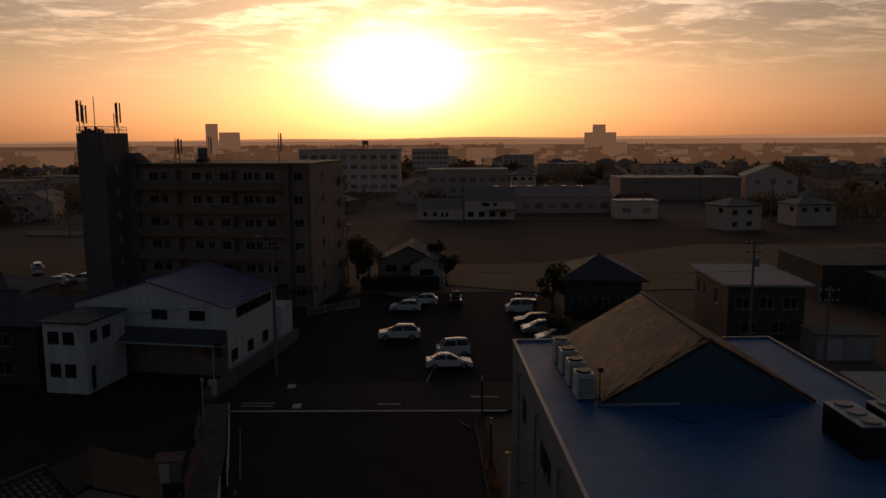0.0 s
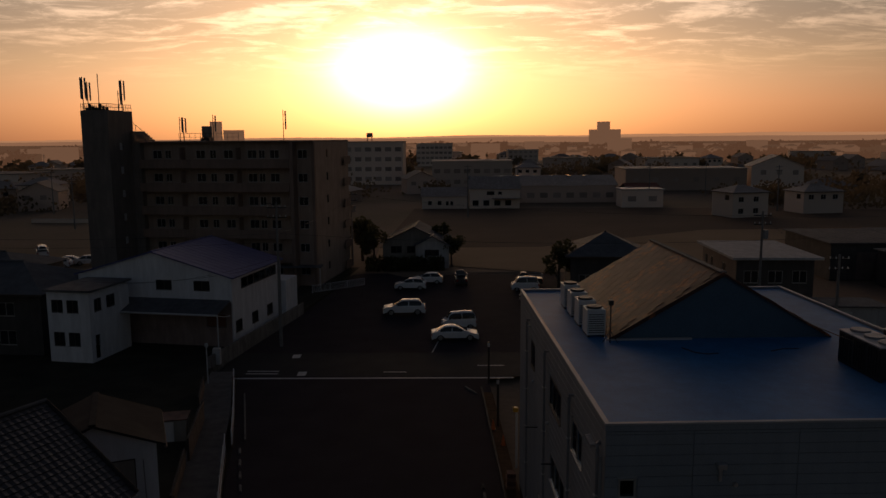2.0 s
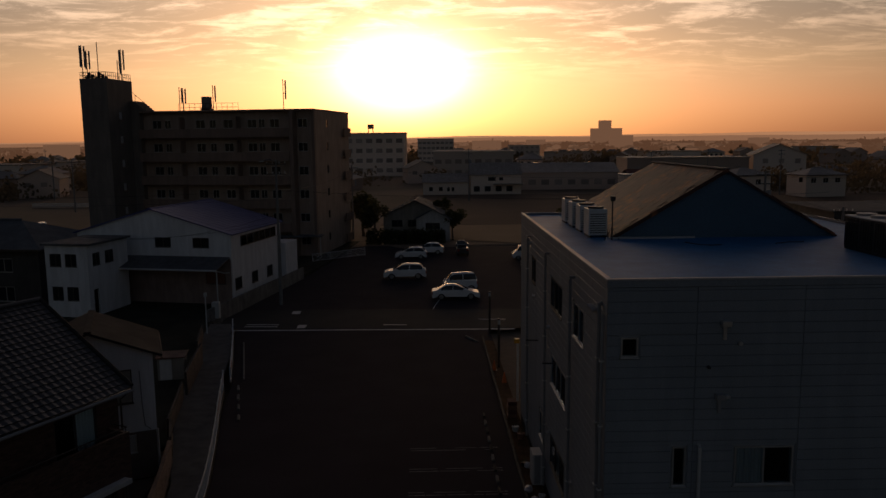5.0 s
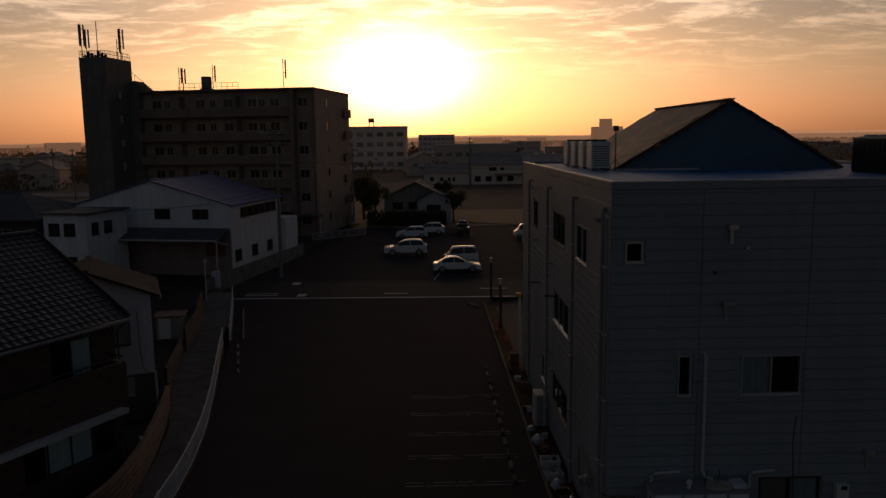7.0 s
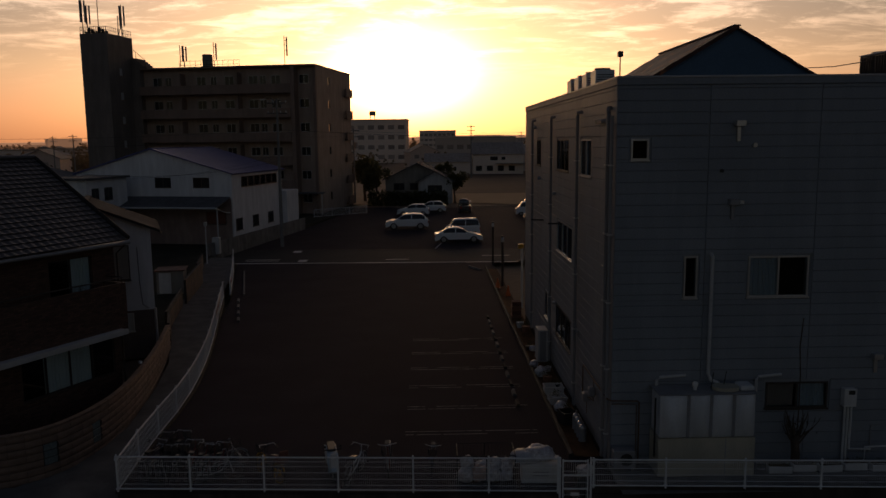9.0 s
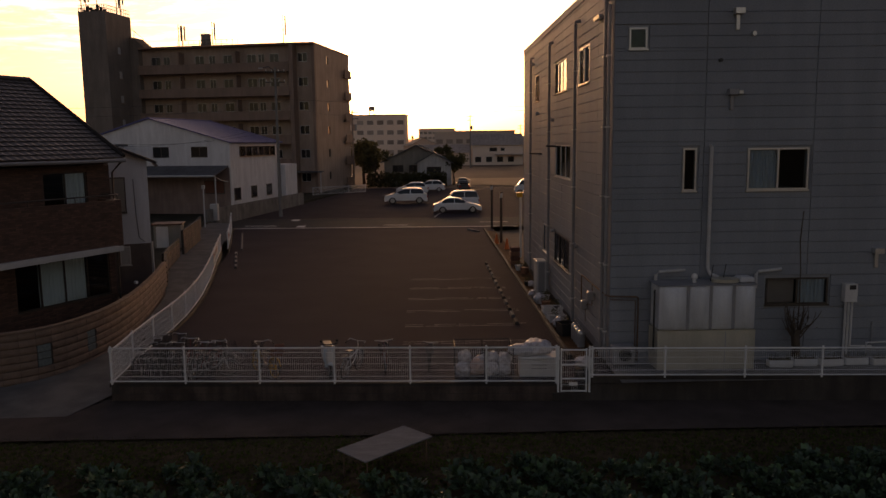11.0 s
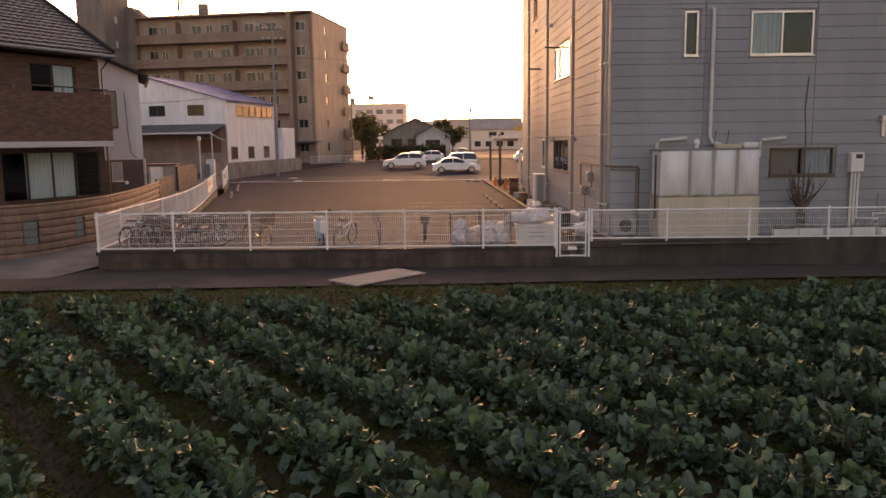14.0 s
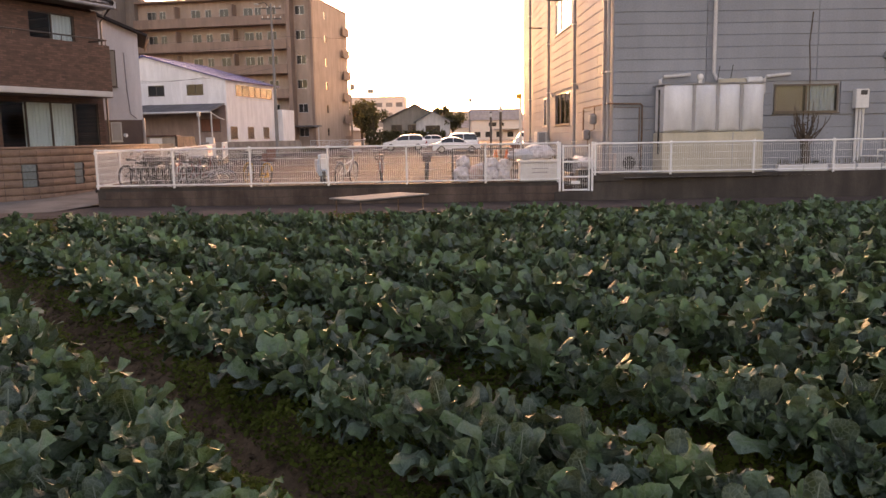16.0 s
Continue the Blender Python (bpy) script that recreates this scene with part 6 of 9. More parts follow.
for z in (22.8, 23.2):
    tube(bm, [(TX + 0.05, TY + 0.1, z), (TX + TW - 0.1, TY + 0.1, z), (TX + TW - 0.1, TY + TD, z)], 0.03, 5)
part("roof_rail", bm, DARK_METAL, apt, "steel railing round the tower top")
bm = bmesh.new()
for k in range(12):
    x = 4.2 + k * 0.75
    tube(bm, [(x, 1.5, AH + 0.2), (x, 1.5, AH + 1.2)], 0.025, 5)
tube(bm, [(4.2, 1.5, AH + 1.2), (12.4, 1.5, AH + 1.2)], 0.025, 5)
tube(bm, [(4.2, 1.5, AH + 0.7), (12.4, 1.5, AH + 0.7)], 0.025, 5)
part("roof_rail", bm, DARK_METAL, apt)


def antenna(x, y, z, h, panels, label="slender mobile antenna mast with panel aerials"):
    t = thing("antenna_mast", label, "antenna", apt.matrix_basis @ pose(x, y, z), "antennas on the apartment roof")
    part("pole", tubes([(0, 0, 0), (0, 0, h)], r=0.05), DARK_METAL, t)
    for k in range(panels):
        a = 2.1 * k + 0.4
        dx, dy = 0.3 * math.cos(a), 0.3 * math.sin(a)
        p = part("panel_aerial", boxes((dx - 0.09, dx + 0.09, dy - 0.06, dy + 0.06, h * 0.36, h * 0.97), bevel=0.02), PIPE, t)
        part("arm", tubes([(0, 0, h * 0.55), (dx, dy, h * 0.55)], [(0, 0, h * 0.85), (dx, dy, h * 0.85)], r=0.025), DARK_METAL, p)
    return t


for k_ in range(7):
    part("equipment_box", boxes((TX + 0.35 + 0.45 * k_, TX + 0.62 + 0.45 * k_, TY + 0.5, TY + 0.8, 22.31, 22.75 + 0.22 * ((k_ * 5) % 3)), bevel=0.02), DARK_METAL, apt)
antenna(TX + 0.25, TY + 0.4, 22.3, 4.2, 3)
antenna(TX + 0.75, TY + 0.6, 22.3, 3.6, 2)
antenna(TX + 1.7, TY + 1.4, 22.3, 4.6, 0, "thin lightning rod on the stair tower")
antenna(TX + TW - 0.3, TY + 3.9, 22.3, 4.0, 3)
antenna(TX + TW - 0.4, TY + 3.2, 22.3, 2.6, 1)
antenna(3.85, 2.5, AH + 0.2, 3.2, 1)
antenna(4.3, 2.6, AH + 0.2, 3.1, 1)
antenna(8.55, 2.5, AH + 0.2, 3.4, 1)
antenna(18.2, 2.5, AH + 0.2, 3.9, 1)
rt = thing("roof_water_tank", "pale cylindrical water tank on the apartment roof", "water tank", apt.matrix_basis @ pose(7.4, 3.0, AH + 0.225))
part("vessel", tubes([(0, 0, 0.4), (0, 0, 1.9)], r=0.65, n=18), BEIGE_WALL, rt)
part("stand", boxes((-0.6, 0.6, -0.6, 0.6, 0, 0.39)), DARK_METAL, rt)


# ---------------- vehicles ----------------
def wheel(parent, x, y, r=0.31, w=0.19):
    t = piece("wheel", ("tyre", r), lambda: tubes([(0, -w / 2, 0), (0, w / 2, 0)], r=r, n=20), RUBBER, parent, pose(x, y, r))
    piece("rim", ("rim", r), lambda: tubes([(0, -w / 2 - 0.012, 0), (0, w / 2 + 0.012, 0)], r=r * 0.66, n=14), RIM, t, pose(0, 0, 0))


def vehicle(name, label, L, Wd, low, belt, top, cabin, paint, hood, group="parked cars", r=0.31, tail=None):
    """A car along +x, nose at +x. low: sill height; belt: waist; top: roof; cabin: (rear foot, rear top, front top, front foot) in x; hood: bonnet height."""
    t = thing(name, label, "car", group=group)
    tail = tail or belt - 0.02
    axles = (L * 0.19, L * 0.81)
    out = [(0.03, low + 0.05), (0.0, low + 0.28), (0.03, tail - 0.06), (0.12, tail), (cabin[0] + 0.02, belt), (cabin[3], belt), (L - 0.55, hood), (L - 0.16, hood - 0.10), (L - 0.03, low + 0.34), (L, low + 0.12), (L - 0.05, low)]
    arch = []
    for cx in reversed(axles):
        arch += [(cx + (r + 0.07) * math.cos(a), max(r + (r + 0.07) * math.sin(a), low)) for a in (math.pi * k / 8 for k in range(9))]
    bm = extrude(bmesh.new(), (out + arch + [(0.06, low)])[::-1], -Wd / 2, Wd / 2)
    long_edges = [e for e in bm.edges if abs(e.verts[0].co.y - e.verts[1].co.y) < 1e-6 and min(e.verts[0].co.z, e.verts[1].co.z) > low + 0.2 and not (abs(e.verts[0].co.z - belt) < 0.001 and abs(e.verts[1].co.z - belt) < 0.001)]
    bmesh.ops.bevel(bm, geom=long_edges, offset=0.09, segments=3, affect="EDGES")
    body = part("body", bm, paint, t)
    # cabin: one rounded shell with tumblehome; glass is laid over its faces
    hw, H = Wd / 2 - 0.05, top - belt + 0.02
    px = np.linspace(cabin[0], cabin[3], 81)
    raw = np.interp(px, (cabin[0], cabin[1], (cabin[1] + cabin[2]) / 2, cabin[2], cabin[3]), (0.0, H * 0.95, H * 1.02, H * 0.96, 0.0))
    win = np.ones(9) / 9
    high = np.convolve(np.concatenate((np.zeros(4), raw, np.zeros(4))), win, "valid")

    def tall(x):
        return max(float(np.interp(x, px, high)), 0.012)

    def half(x, z):
        k = (1 - min(z / tall(x), 1.0) ** 5) ** 0.2
        e = abs(2 * (x - cabin[0]) / (cabin[3] - cabin[0]) - 1)
        return hw * (1 - 0.07 * e ** 4) * (1 - 0.20 * z / H) * k

    def shell(xa, xb, lo, hi, side, nx=12, nz=6, off=0.0):
        """A patch of the cabin: side -1 or 1 for a flank, 0 across the top; lo, hi as shares of the height, or of the width for the top."""
        bm, g = bmesh.new(), []
        for i in range(nx + 1):
            x, row = xa + (xb - xa) * i / nx, []
            for k in range(nz + 1):
                f = lo + (hi - lo) * k / nz
                if side:
                    z = f * tall(x)
                    row.append(bm.verts.new((x, side * (half(x, z) + off), belt - 0.02 + z)))
                else:
                    y = f * half(x, 0.93 * tall(x))
                    row.append(bm.verts.new((x, y, belt - 0.02 + tall(x) * (1 - 0.07 * abs(f) ** 3) + off)))
            g.append(row)
        for p, q in zip(g, g[1:]):
            for k in range(nz):
                bm.faces.new((p[k], q[k], q[k + 1], p[k + 1]) if side < 0 else (p[k], p[k + 1], q[k + 1], q[k]))
        return bm

    shell_bm = shell(cabin[0], cabin[3], 0.0, 0.93, -1, 20, 7)
    for bm2 in (shell(cabin[0], cabin[3], 0.0, 0.93, 1, 20, 7), shell(cabin[0], cabin[3], -1.0, 1.0, 0, 20, 8)):
        me = bpy.data.meshes.new("cabin")
        bm2.to_mesh(me)
        bm2.free()
        shell_bm.from_mesh(me)
        bpy.data.meshes.remove(me)
    part("cabin", shell_bm, paint, t, smooth=True)
    ga = next(x for x in px if tall(x) > 0.42 * H)
    gb = next(x for x in px[::-1] if tall(x) > 0.30 * H)
    mid = (ga + gb) * 0.5
    for s in (-1, 1):
        part("side_window", shell(ga + 0.06, mid - 0.03, 0.14, 0.84, s, off=0.008), CAR_GLASS, t, smooth=True)
        part("side_window", shell(mid + 0.03, gb - 0.05, 0.14, 0.84, s, off=0.008), CAR_GLASS, t, smooth=True)
    wa = next(x for x in px[::-1] if tall(x) > 0.90 * H)
    ra = next(x for x in px if tall(x) > 0.88 * H)
    part("windscreen", shell(wa, cabin[3] - 0.10 * (cabin[3] - wa), -0.86, 0.86, 0, off=0.010), CAR_GLASS, t, smooth=True)
    part("rear_window", shell(cabin[0] + 0.25 * (ra - cabin[0]), ra, -0.84, 0.84, 0, off=0.010), CAR_GLASS, t, smooth=True)
    for x in axles:
        for y in (-Wd / 2 + 0.10, Wd / 2 - 0.10):
            wheel(t, x, y, r)
    for s in (-1, 1):
        part("headlight", boxes((L - 0.22, L - 0.035, s * (Wd / 2 - 0.22) - 0.17, s * (Wd / 2 - 0.22) + 0.17, hood - 0.26, hood - 0.12), bevel=0.02), CLEAR_LAMP, t)
        part("tail_light", boxes((-0.012, 0.08, s * (Wd / 2 - 0.16) - 0.11, s * (Wd / 2 - 0.16) + 0.11, tail - 0.34, tail - 0.10), bevel=0.01), RED_LAMP, t)
        part("mirror", boxes((cabin[3] - 0.62, cabin[3] - 0.42, s * (Wd / 2 + 0.06) - 0.08, s * (Wd / 2 + 0.06) + 0.08, belt + 0.02, belt + 0.15), bevel=0.02), paint, t)
        part("door_handle", boxes((L * 0.46, L * 0.46 + 0.16, s * (Wd / 2) - 0.012, s * (Wd / 2) + 0.012, belt - 0.16, belt - 0.13)), paint, t)
    part("bumper", boxes((L - 0.06, L + 0.02, -Wd / 2 + 0.08, Wd / 2 - 0.08, low + 0.02, low + 0.20), bevel=0.02), BLACK_PLASTIC, t)
    part("bumper", boxes((-0.02, 0.06, -Wd / 2 + 0.08, Wd / 2 - 0.08, low + 0.02, low + 0.20), bevel=0.02), BLACK_PLASTIC, t)
    part("number_plate", boxes((L + 0.021, L + 0.03, -0.17, 0.17, low + 0.16, low + 0.32)), WHITE_PLASTIC, t)
    return t


sedan = vehicle("sedan_car", "white saloon car parked on asphalt", 4.52, 1.70, 0.20, 0.90, 1.46, (0.35, 1.30, 2.35, 3.55), CAR_WHITE, 0.78, r=0.33)
sedan.matrix_basis = pose(0.45, 71.9, far_z(71.9), 0, 0, 1)
suv = vehicle("suv_car", "white sport utility car parked on asphalt", 4.62, 1.82, 0.27, 1.02, 1.70, (0.10, 0.62, 2.55, 3.65), CAR_WHITE, 0.96, r=0.37)
suv.matrix_basis = pose(-0.10, 82.5, far_z(82.5), 0, 0, 181)
hatch = vehicle("hatchback_car", "white hatchback car parked in the far row", 4.0, 1.69, 0.22, 0.93, 1.50, (0.10, 0.62, 2.15, 3.25), CAR_WHITE, 0.86)
hatch.matrix_basis = pose(0.0, 95.8, far_z(95.8), 0, 0, 178)
copy_thing(hatch, pose(2.2, 99.4, far_z(99.4), 0, 0, 176))
silver = vehicle("hatchback_car", "silver hatchback car parked beside a hedge", 4.3, 1.70, 0.22, 0.93, 1.50, (0.15, 0.80, 2.30, 3.45), CAR_SILVER, 0.84)
silver.matrix_basis = pose(15.6, 84.6, far_z(84.6), 0, 0, 184)
copy_thing(silver, pose(16.6, 80.6, far_z(80.6), 0, 0, 185))
dark = vehicle("estate_car", "dark estate car parked beside a hedge", 4.4, 1.70, 0.22, 0.95, 1.47, (0.15, 0.5, 2.5, 3.3), CAR_DARK, 0.90)
dark.matrix_basis = pose(15.3, 88.0, far_z(88.0), 0, 0, 183)
kei = vehicle("van_car", "small boxy white van parked on asphalt", 3.4, 1.48, 0.22, 1.02, 1.80, (0.06, 0.16, 2.55, 3.05), CAR_WHITE, 0.98, r=0.28)
kei.matrix_basis = pose(4.95, 76.3, far_z(76.3), 0, 0, 188)
copy_thing(kei, pose(14.0, 94.3, far_z(94.3), 0, 0, 180))
big_van = vehicle("van_car", "white delivery van parked on open ground", 4.7, 1.75, 0.25, 1.15, 2.0, (0.06, 0.14, 3.4, 4.2), CAR_WHITE, 1.05, r=0.33)
big_van.matrix_basis = pose(-61.5, 123.5, -0.03, 0, 0, 118)
copy_thing(hatch, pose(-53.0, 114.8, -0.03, 0, 0, 180))
copy_thing(sedan, pose(-56.2, 116.8, -0.03, 0, 0, 4))
copy_thing(hatch, pose(-49.9, 117.1, -0.03, 0, 0, 178))
copy_thing(hatch, pose(-70.2, 118.4, -0.03, 0, 0, 178))
small_truck = vehicle("pickup_truck", "small dark truck seen from behind with shiny rails", 3.4, 1.48, 0.28, 1.0, 1.75, (1.9, 2.0, 2.8, 3.15), CAR_DARK, 1.0, r=0.28)
small_truck.matrix_basis = pose(4.6, 97.2, far_z(97.2), 0, 0, 92)
part("cargo_rail", tubes([(0.05, -0.7, 1.5), (1.8, -0.7, 1.5)], [(0.05, 0.7, 1.5), (1.8, 0.7, 1.5)], [(0.05, -0.7, 1.5), (0.05, 0.7, 1.5)], [(0.05, -0.7, 1.0), (0.05, -0.7, 1.5)], [(0.05, 0.7, 1.0), (0.05, 0.7, 1.5)], r=0.03), CHROME, small_truck)
copy_thing(small_truck, pose(15.0, 97.5, far_z(97.5), 0, 0, 178))


# ---------------- bicycles and the rubbish corner ----------------
def bicycle(paint, rim_m=CHROME, basket=True):
    """A town bicycle along +x, front wheel at +x, standing upright."""
    t = thing("bicycle", "parked town bicycle with a wire front basket", "bicycle", group="bicycles by the fence")
    for x in (0.0, 1.06):
        w = part("wheel", ring(bmesh.new(), (x, 0, 0.33), 0.31, 0.02, n=22, k=6), RUBBER, t)
        part("rim", ring(bmesh.new(), (x, 0, 0.33), 0.285, 0.010, n=22, k=4), rim_m, w)
        bm = bmesh.new()
        for k in range(10):
            a = 2 * math.pi * k / 10
            tube(bm, [(x, 0, 0.33), (x + 0.28 * math.cos(a), 0, 0.33 + 0.28 * math.sin(a))], 0.003, 4, caps=False)
        part("spokes", bm, rim_m, w)
        bm = bmesh.new()
        tube(bm, [(x + 0.345 * math.cos(a), 0, 0.33 + 0.345 * math.sin(a)) for a in (radians(20 + 14 * k) for k in range(11))], 0.022, 5)
        part("mudguard", bm, rim_m if rim_m != CHROME else PIPE, t)
    part("frame", tubes([(0.40, 0, 0.30), (0.0, 0, 0.33)], [(0.40, 0, 0.30), (0.30, 0, 0.72)], [(0.40, 0, 0.30), (0.70, 0, 0.42), (0.90, 0, 0.78)], [(0.33, 0, 0.58), (0.88, 0, 0.70)], [(0.0, 0, 0.33), (0.32, 0, 0.62)], r=0.018), paint, t)
    part("fork", tubes([(1.06, -0.05, 0.33), (0.94, -0.05, 0.70)], [(1.06, 0.05, 0.33), (0.94, 0.05, 0.70)], [(0.94, 0, 0.68), (0.86, 0, 1.0)], r=0.013), paint, t)
    part("handlebar", tubes([(0.68, -0.29, 0.98), (0.84, -0.26, 1.04), (0.88, 0, 1.0), (0.84, 0.26, 1.04), (0.68, 0.29, 0.98)], r=0.013), CHROME, t)
    for s in (-1, 1):
        part("grip", tubes([(0.60, s * 0.295, 0.96), (0.72, s * 0.288, 0.99)], r=0.019), BLACK_PLASTIC, t)
    part("saddle", extrude(bmesh.new(), [(0.12, 0.80), (0.42, 0.79), (0.42, 0.83), (0.30, 0.85), (0.12, 0.87)], -0.08, 0.08), BLACK_PLASTIC, t)
    part("seat_post", tubes([(0.31, 0, 0.68), (0.28, 0, 0.80)], r=0.014), CHROME, t)
    part("crank", ring(bmesh.new(), (0.40, -0.05, 0.30), 0.085, 0.008, n=14, k=4), DARK_METAL, t)
    part("carrier", tubes([(-0.22, -0.07, 0.70), (0.25, -0.07, 0.70)], [(-0.22, 0.07, 0.70), (0.25, 0.07, 0.70)], [(-0.22, -0.07, 0.70), (-0.22, 0.07, 0.70)], [(0.0, 0.07, 0.33), (-0.1, 0.07, 0.70)], [(0.0, -0.07, 0.33), (-0.1, -0.07, 0.70)], r=0.008), CHROME, t)
    part("stand", tubes([(0.0, 0.10, 0.30), (-0.05, 0.15, 0.01), (-0.05, -0.15, 0.01), (0.0, -0.10, 0.30)], r=0.010), CHROME, t)
    if basket:
        bm = bmesh.new()
        for z in (0.72, 0.82, 0.92, 0.98):
            k = 0.12 + 0.05 * (z - 0.72) / 0.26
            tube(bm, [(0.92, -k, z), (1.20, -k - 0.02, z), (1.20, k + 0.02, z), (0.92, k, z), (0.92, -k, z)], 0.005, 4)
        for k in range(8):
            y = -0.14 + 0.04 * k
            tube(bm, [(0.93, y, 0.72), (1.19, y, 0.72), (1.20, y * 1.15, 0.98)], 0.004, 4)
        for x in (0.95, 1.02, 1.09, 1.16):
            for s in (-1, 1):
                tube(bm, [(x, s * 0.12, 0.72), (x, s * 0.17, 0.98)], 0.004, 4)
        part("basket", bm, DARK_METAL, t)
        if rim_m == DARK_METAL:
            part("basket_liner", boxes((0.945, 1.185, -0.115, 0.115, 0.725, 0.735), (0.945, 0.955, -0.12, 0.12, 0.735, 0.93), (1.175, 1.185, -0.125, 0.125, 0.735, 0.93), (0.955, 1.175, -0.125, -0.115, 0.735, 0.93), (0.955, 1.175, 0.115, 0.125, 0.735, 0.93)), BROWN_WALL, t, "dark brown basket lining")
    return t


LZ = lambda y: lot_z(y)
SMALL = Matrix.Diagonal((0.88, 0.88, 0.88, 1))
bk = bicycle(BIKE_DARK, DARK_METAL)
bk.matrix_basis = pose(-8.05, 20.45, LZ(20.6), 5, 0, 74) @ SMALL
for x, y, a, lean in ((-7.75, 20.35, 80, 4), (-7.45, 20.3, 84, -3), (-7.15, 20.35, 92, 5), (-7.9, 21.3, 78, -4), (-7.45, 21.4, 86, 3)):
    copy_thing(bk, pose(x, y, LZ(20.6), lean, 0, a) @ SMALL)
br = bicycle(BIKE_RED, DARK_METAL)
tagged(br, "maroon bicycle with a dark front basket in a tight row", "bicycle")
br.matrix_basis = pose(-6.75, 20.3, LZ(20.6), 5, 0, 96) @ SMALL
for x, y, a, lean in ((-6.5, 20.4, 88, 3), (-6.25, 20.3, 82, -4), (-6.0, 20.45, 90, 4)):
    copy_thing(br, pose(x, y, LZ(20.6), lean, 0, a) @ SMALL)
b2 = bicycle(CHROME)
tagged(b2, "pale silver bicycle leaning low beside the others", "bicycle")
b2.matrix_basis = pose(-6.40, 19.95, LZ(20.2) + 0.06, -58, 0, 12) @ SMALL
copy_thing(b2, pose(-6.10, 20.75, LZ(20.2) + 0.06, -50, 0, 38) @ SMALL)
b3 = bicycle(BIKE_DARK, YELLOW)
tagged(b3, "dark bicycle with a yellow rear wheel and a tall child seat", "bicycle")
b3.matrix_basis = pose(-4.22, 20.0, LZ(20.6), 6, 0, 132) @ SMALL
part("child_seat", boxes((-0.22, 0.12, -0.15, 0.15, 0.72, 0.80), (-0.24, -0.18, -0.15, 0.15, 0.80, 1.12), (-0.18, 0.05, -0.16, -0.13, 0.80, 0.95), (-0.18, 0.05, 0.13, 0.16, 0.80, 0.95), bevel=0.02), BIKE_RED_CLOTH, b3, "brown plastic child seat")
part("chain_guard", extrude(bmesh.new(), [(0.02, 0.26), (0.46, 0.22), (0.50, 0.36), (0.04, 0.40)], -0.09, -0.06), YELLOW, b3, "yellow chain guard")
b4 = bicycle(WHITE_FENCE, CHROME, False)
tagged(b4, "white bicycle parked near the fence", "bicycle")
b4.matrix_basis = pose(-2.30, 19.85, LZ(20.6), 6, 0, 72) @ SMALL
b5 = bicycle(BIKE_RED)
tagged(b5, "maroon bicycle with raised handlebars seen end on", "bicycle")
b5.matrix_basis = pose(-1.24, 21.2, LZ(20.8), 3, 0, -88) @ SMALL
copy_thing(bk, pose(0.02, 21.25, LZ(20.8), -3, 0, -93) @ SMALL)

scooter = thing("motor_scooter", "pale blue and white motor scooter seen from behind", "scooter", pose(-2.90, 21.0, LZ(20.4), 0, 0, -78) @ Matrix.Diagonal((0.9, 0.9, 0.9, 1)))
for x in (0.0, 1.15):
    w = part("wheel", ring(bmesh.new(), (x, 0, 0.22), 0.17, 0.05, n=18, k=8), RUBBER, scooter)
    part("hub", tubes([(x, -0.05, 0.22), (x, 0.05, 0.22)], r=0.12, n=14), RIM, w)
part("body", extrude(bmesh.new(), [(-0.25, 0.45), (0.0, 0.33), (0.45, 0.28), (0.48, 0.68), (-0.15, 0.72), (-0.32, 0.62)], -0.15, 0.15), PALE_BLUE, scooter)
part("floorboard", boxes((0.44, 0.85, -0.16, 0.16, 0.24, 0.30), bevel=0.02), BLACK_PLASTIC, scooter)
part("leg_shield", extrude(bmesh.new(), [(0.80, 0.25), (0.90, 0.25), (1.02, 0.85), (0.94, 0.88)], -0.15, 0.15), PALE_BLUE, scooter)
part("seat", boxes((-0.25, 0.45, -0.13, 0.13, 0.72, 0.80), bevel=0.03), BLACK_PLASTIC, scooter)
part("handlebar", tubes([(0.90, -0.26, 0.98), (0.98, 0, 0.98), (0.90, 0.26, 0.98)], r=0.02), BLACK_PLASTIC, scooter)
for s_ in (-1, 1):
    part("side_cover", boxes((-0.28, 0.40, s_ * 0.16 - 0.02, s_ * 0.16 + 0.02, 0.40, 0.70), bevel=0.018), WHITE_PLASTIC, scooter)
    mirror = part("mirror", boxes((0.86, 0.89, s_ * 0.24 - 0.035, s_ * 0.24 + 0.035, 1.04, 1.10), bevel=0.008), BLACK_PLASTIC, scooter)
    part("stem", tubes([(0.88, s_ * 0.24, 1.05), (0.90, s_ * 0.18, 0.98)], r=0.008), BLACK_PLASTIC, mirror)
part("headlight", boxes((1.0, 1.06, -0.08, 0.08, 0.78, 0.90), bevel=0.02), CLEAR_LAMP, scooter)
part("front_panel", boxes((0.98, 1.07, -0.11, 0.11, 0.40, 0.78), bevel=0.04), WHITE_PLASTIC, scooter)
part("tail_light", boxes((-0.35, -0.30, -0.10, 0.10, 0.52, 0.60)), RED_LAMP, scooter)
part("front_mudguard", boxes((1.0, 1.3, -0.07, 0.07, 0.41, 0.45), bevel=0.02), PALE_BLUE, scooter)


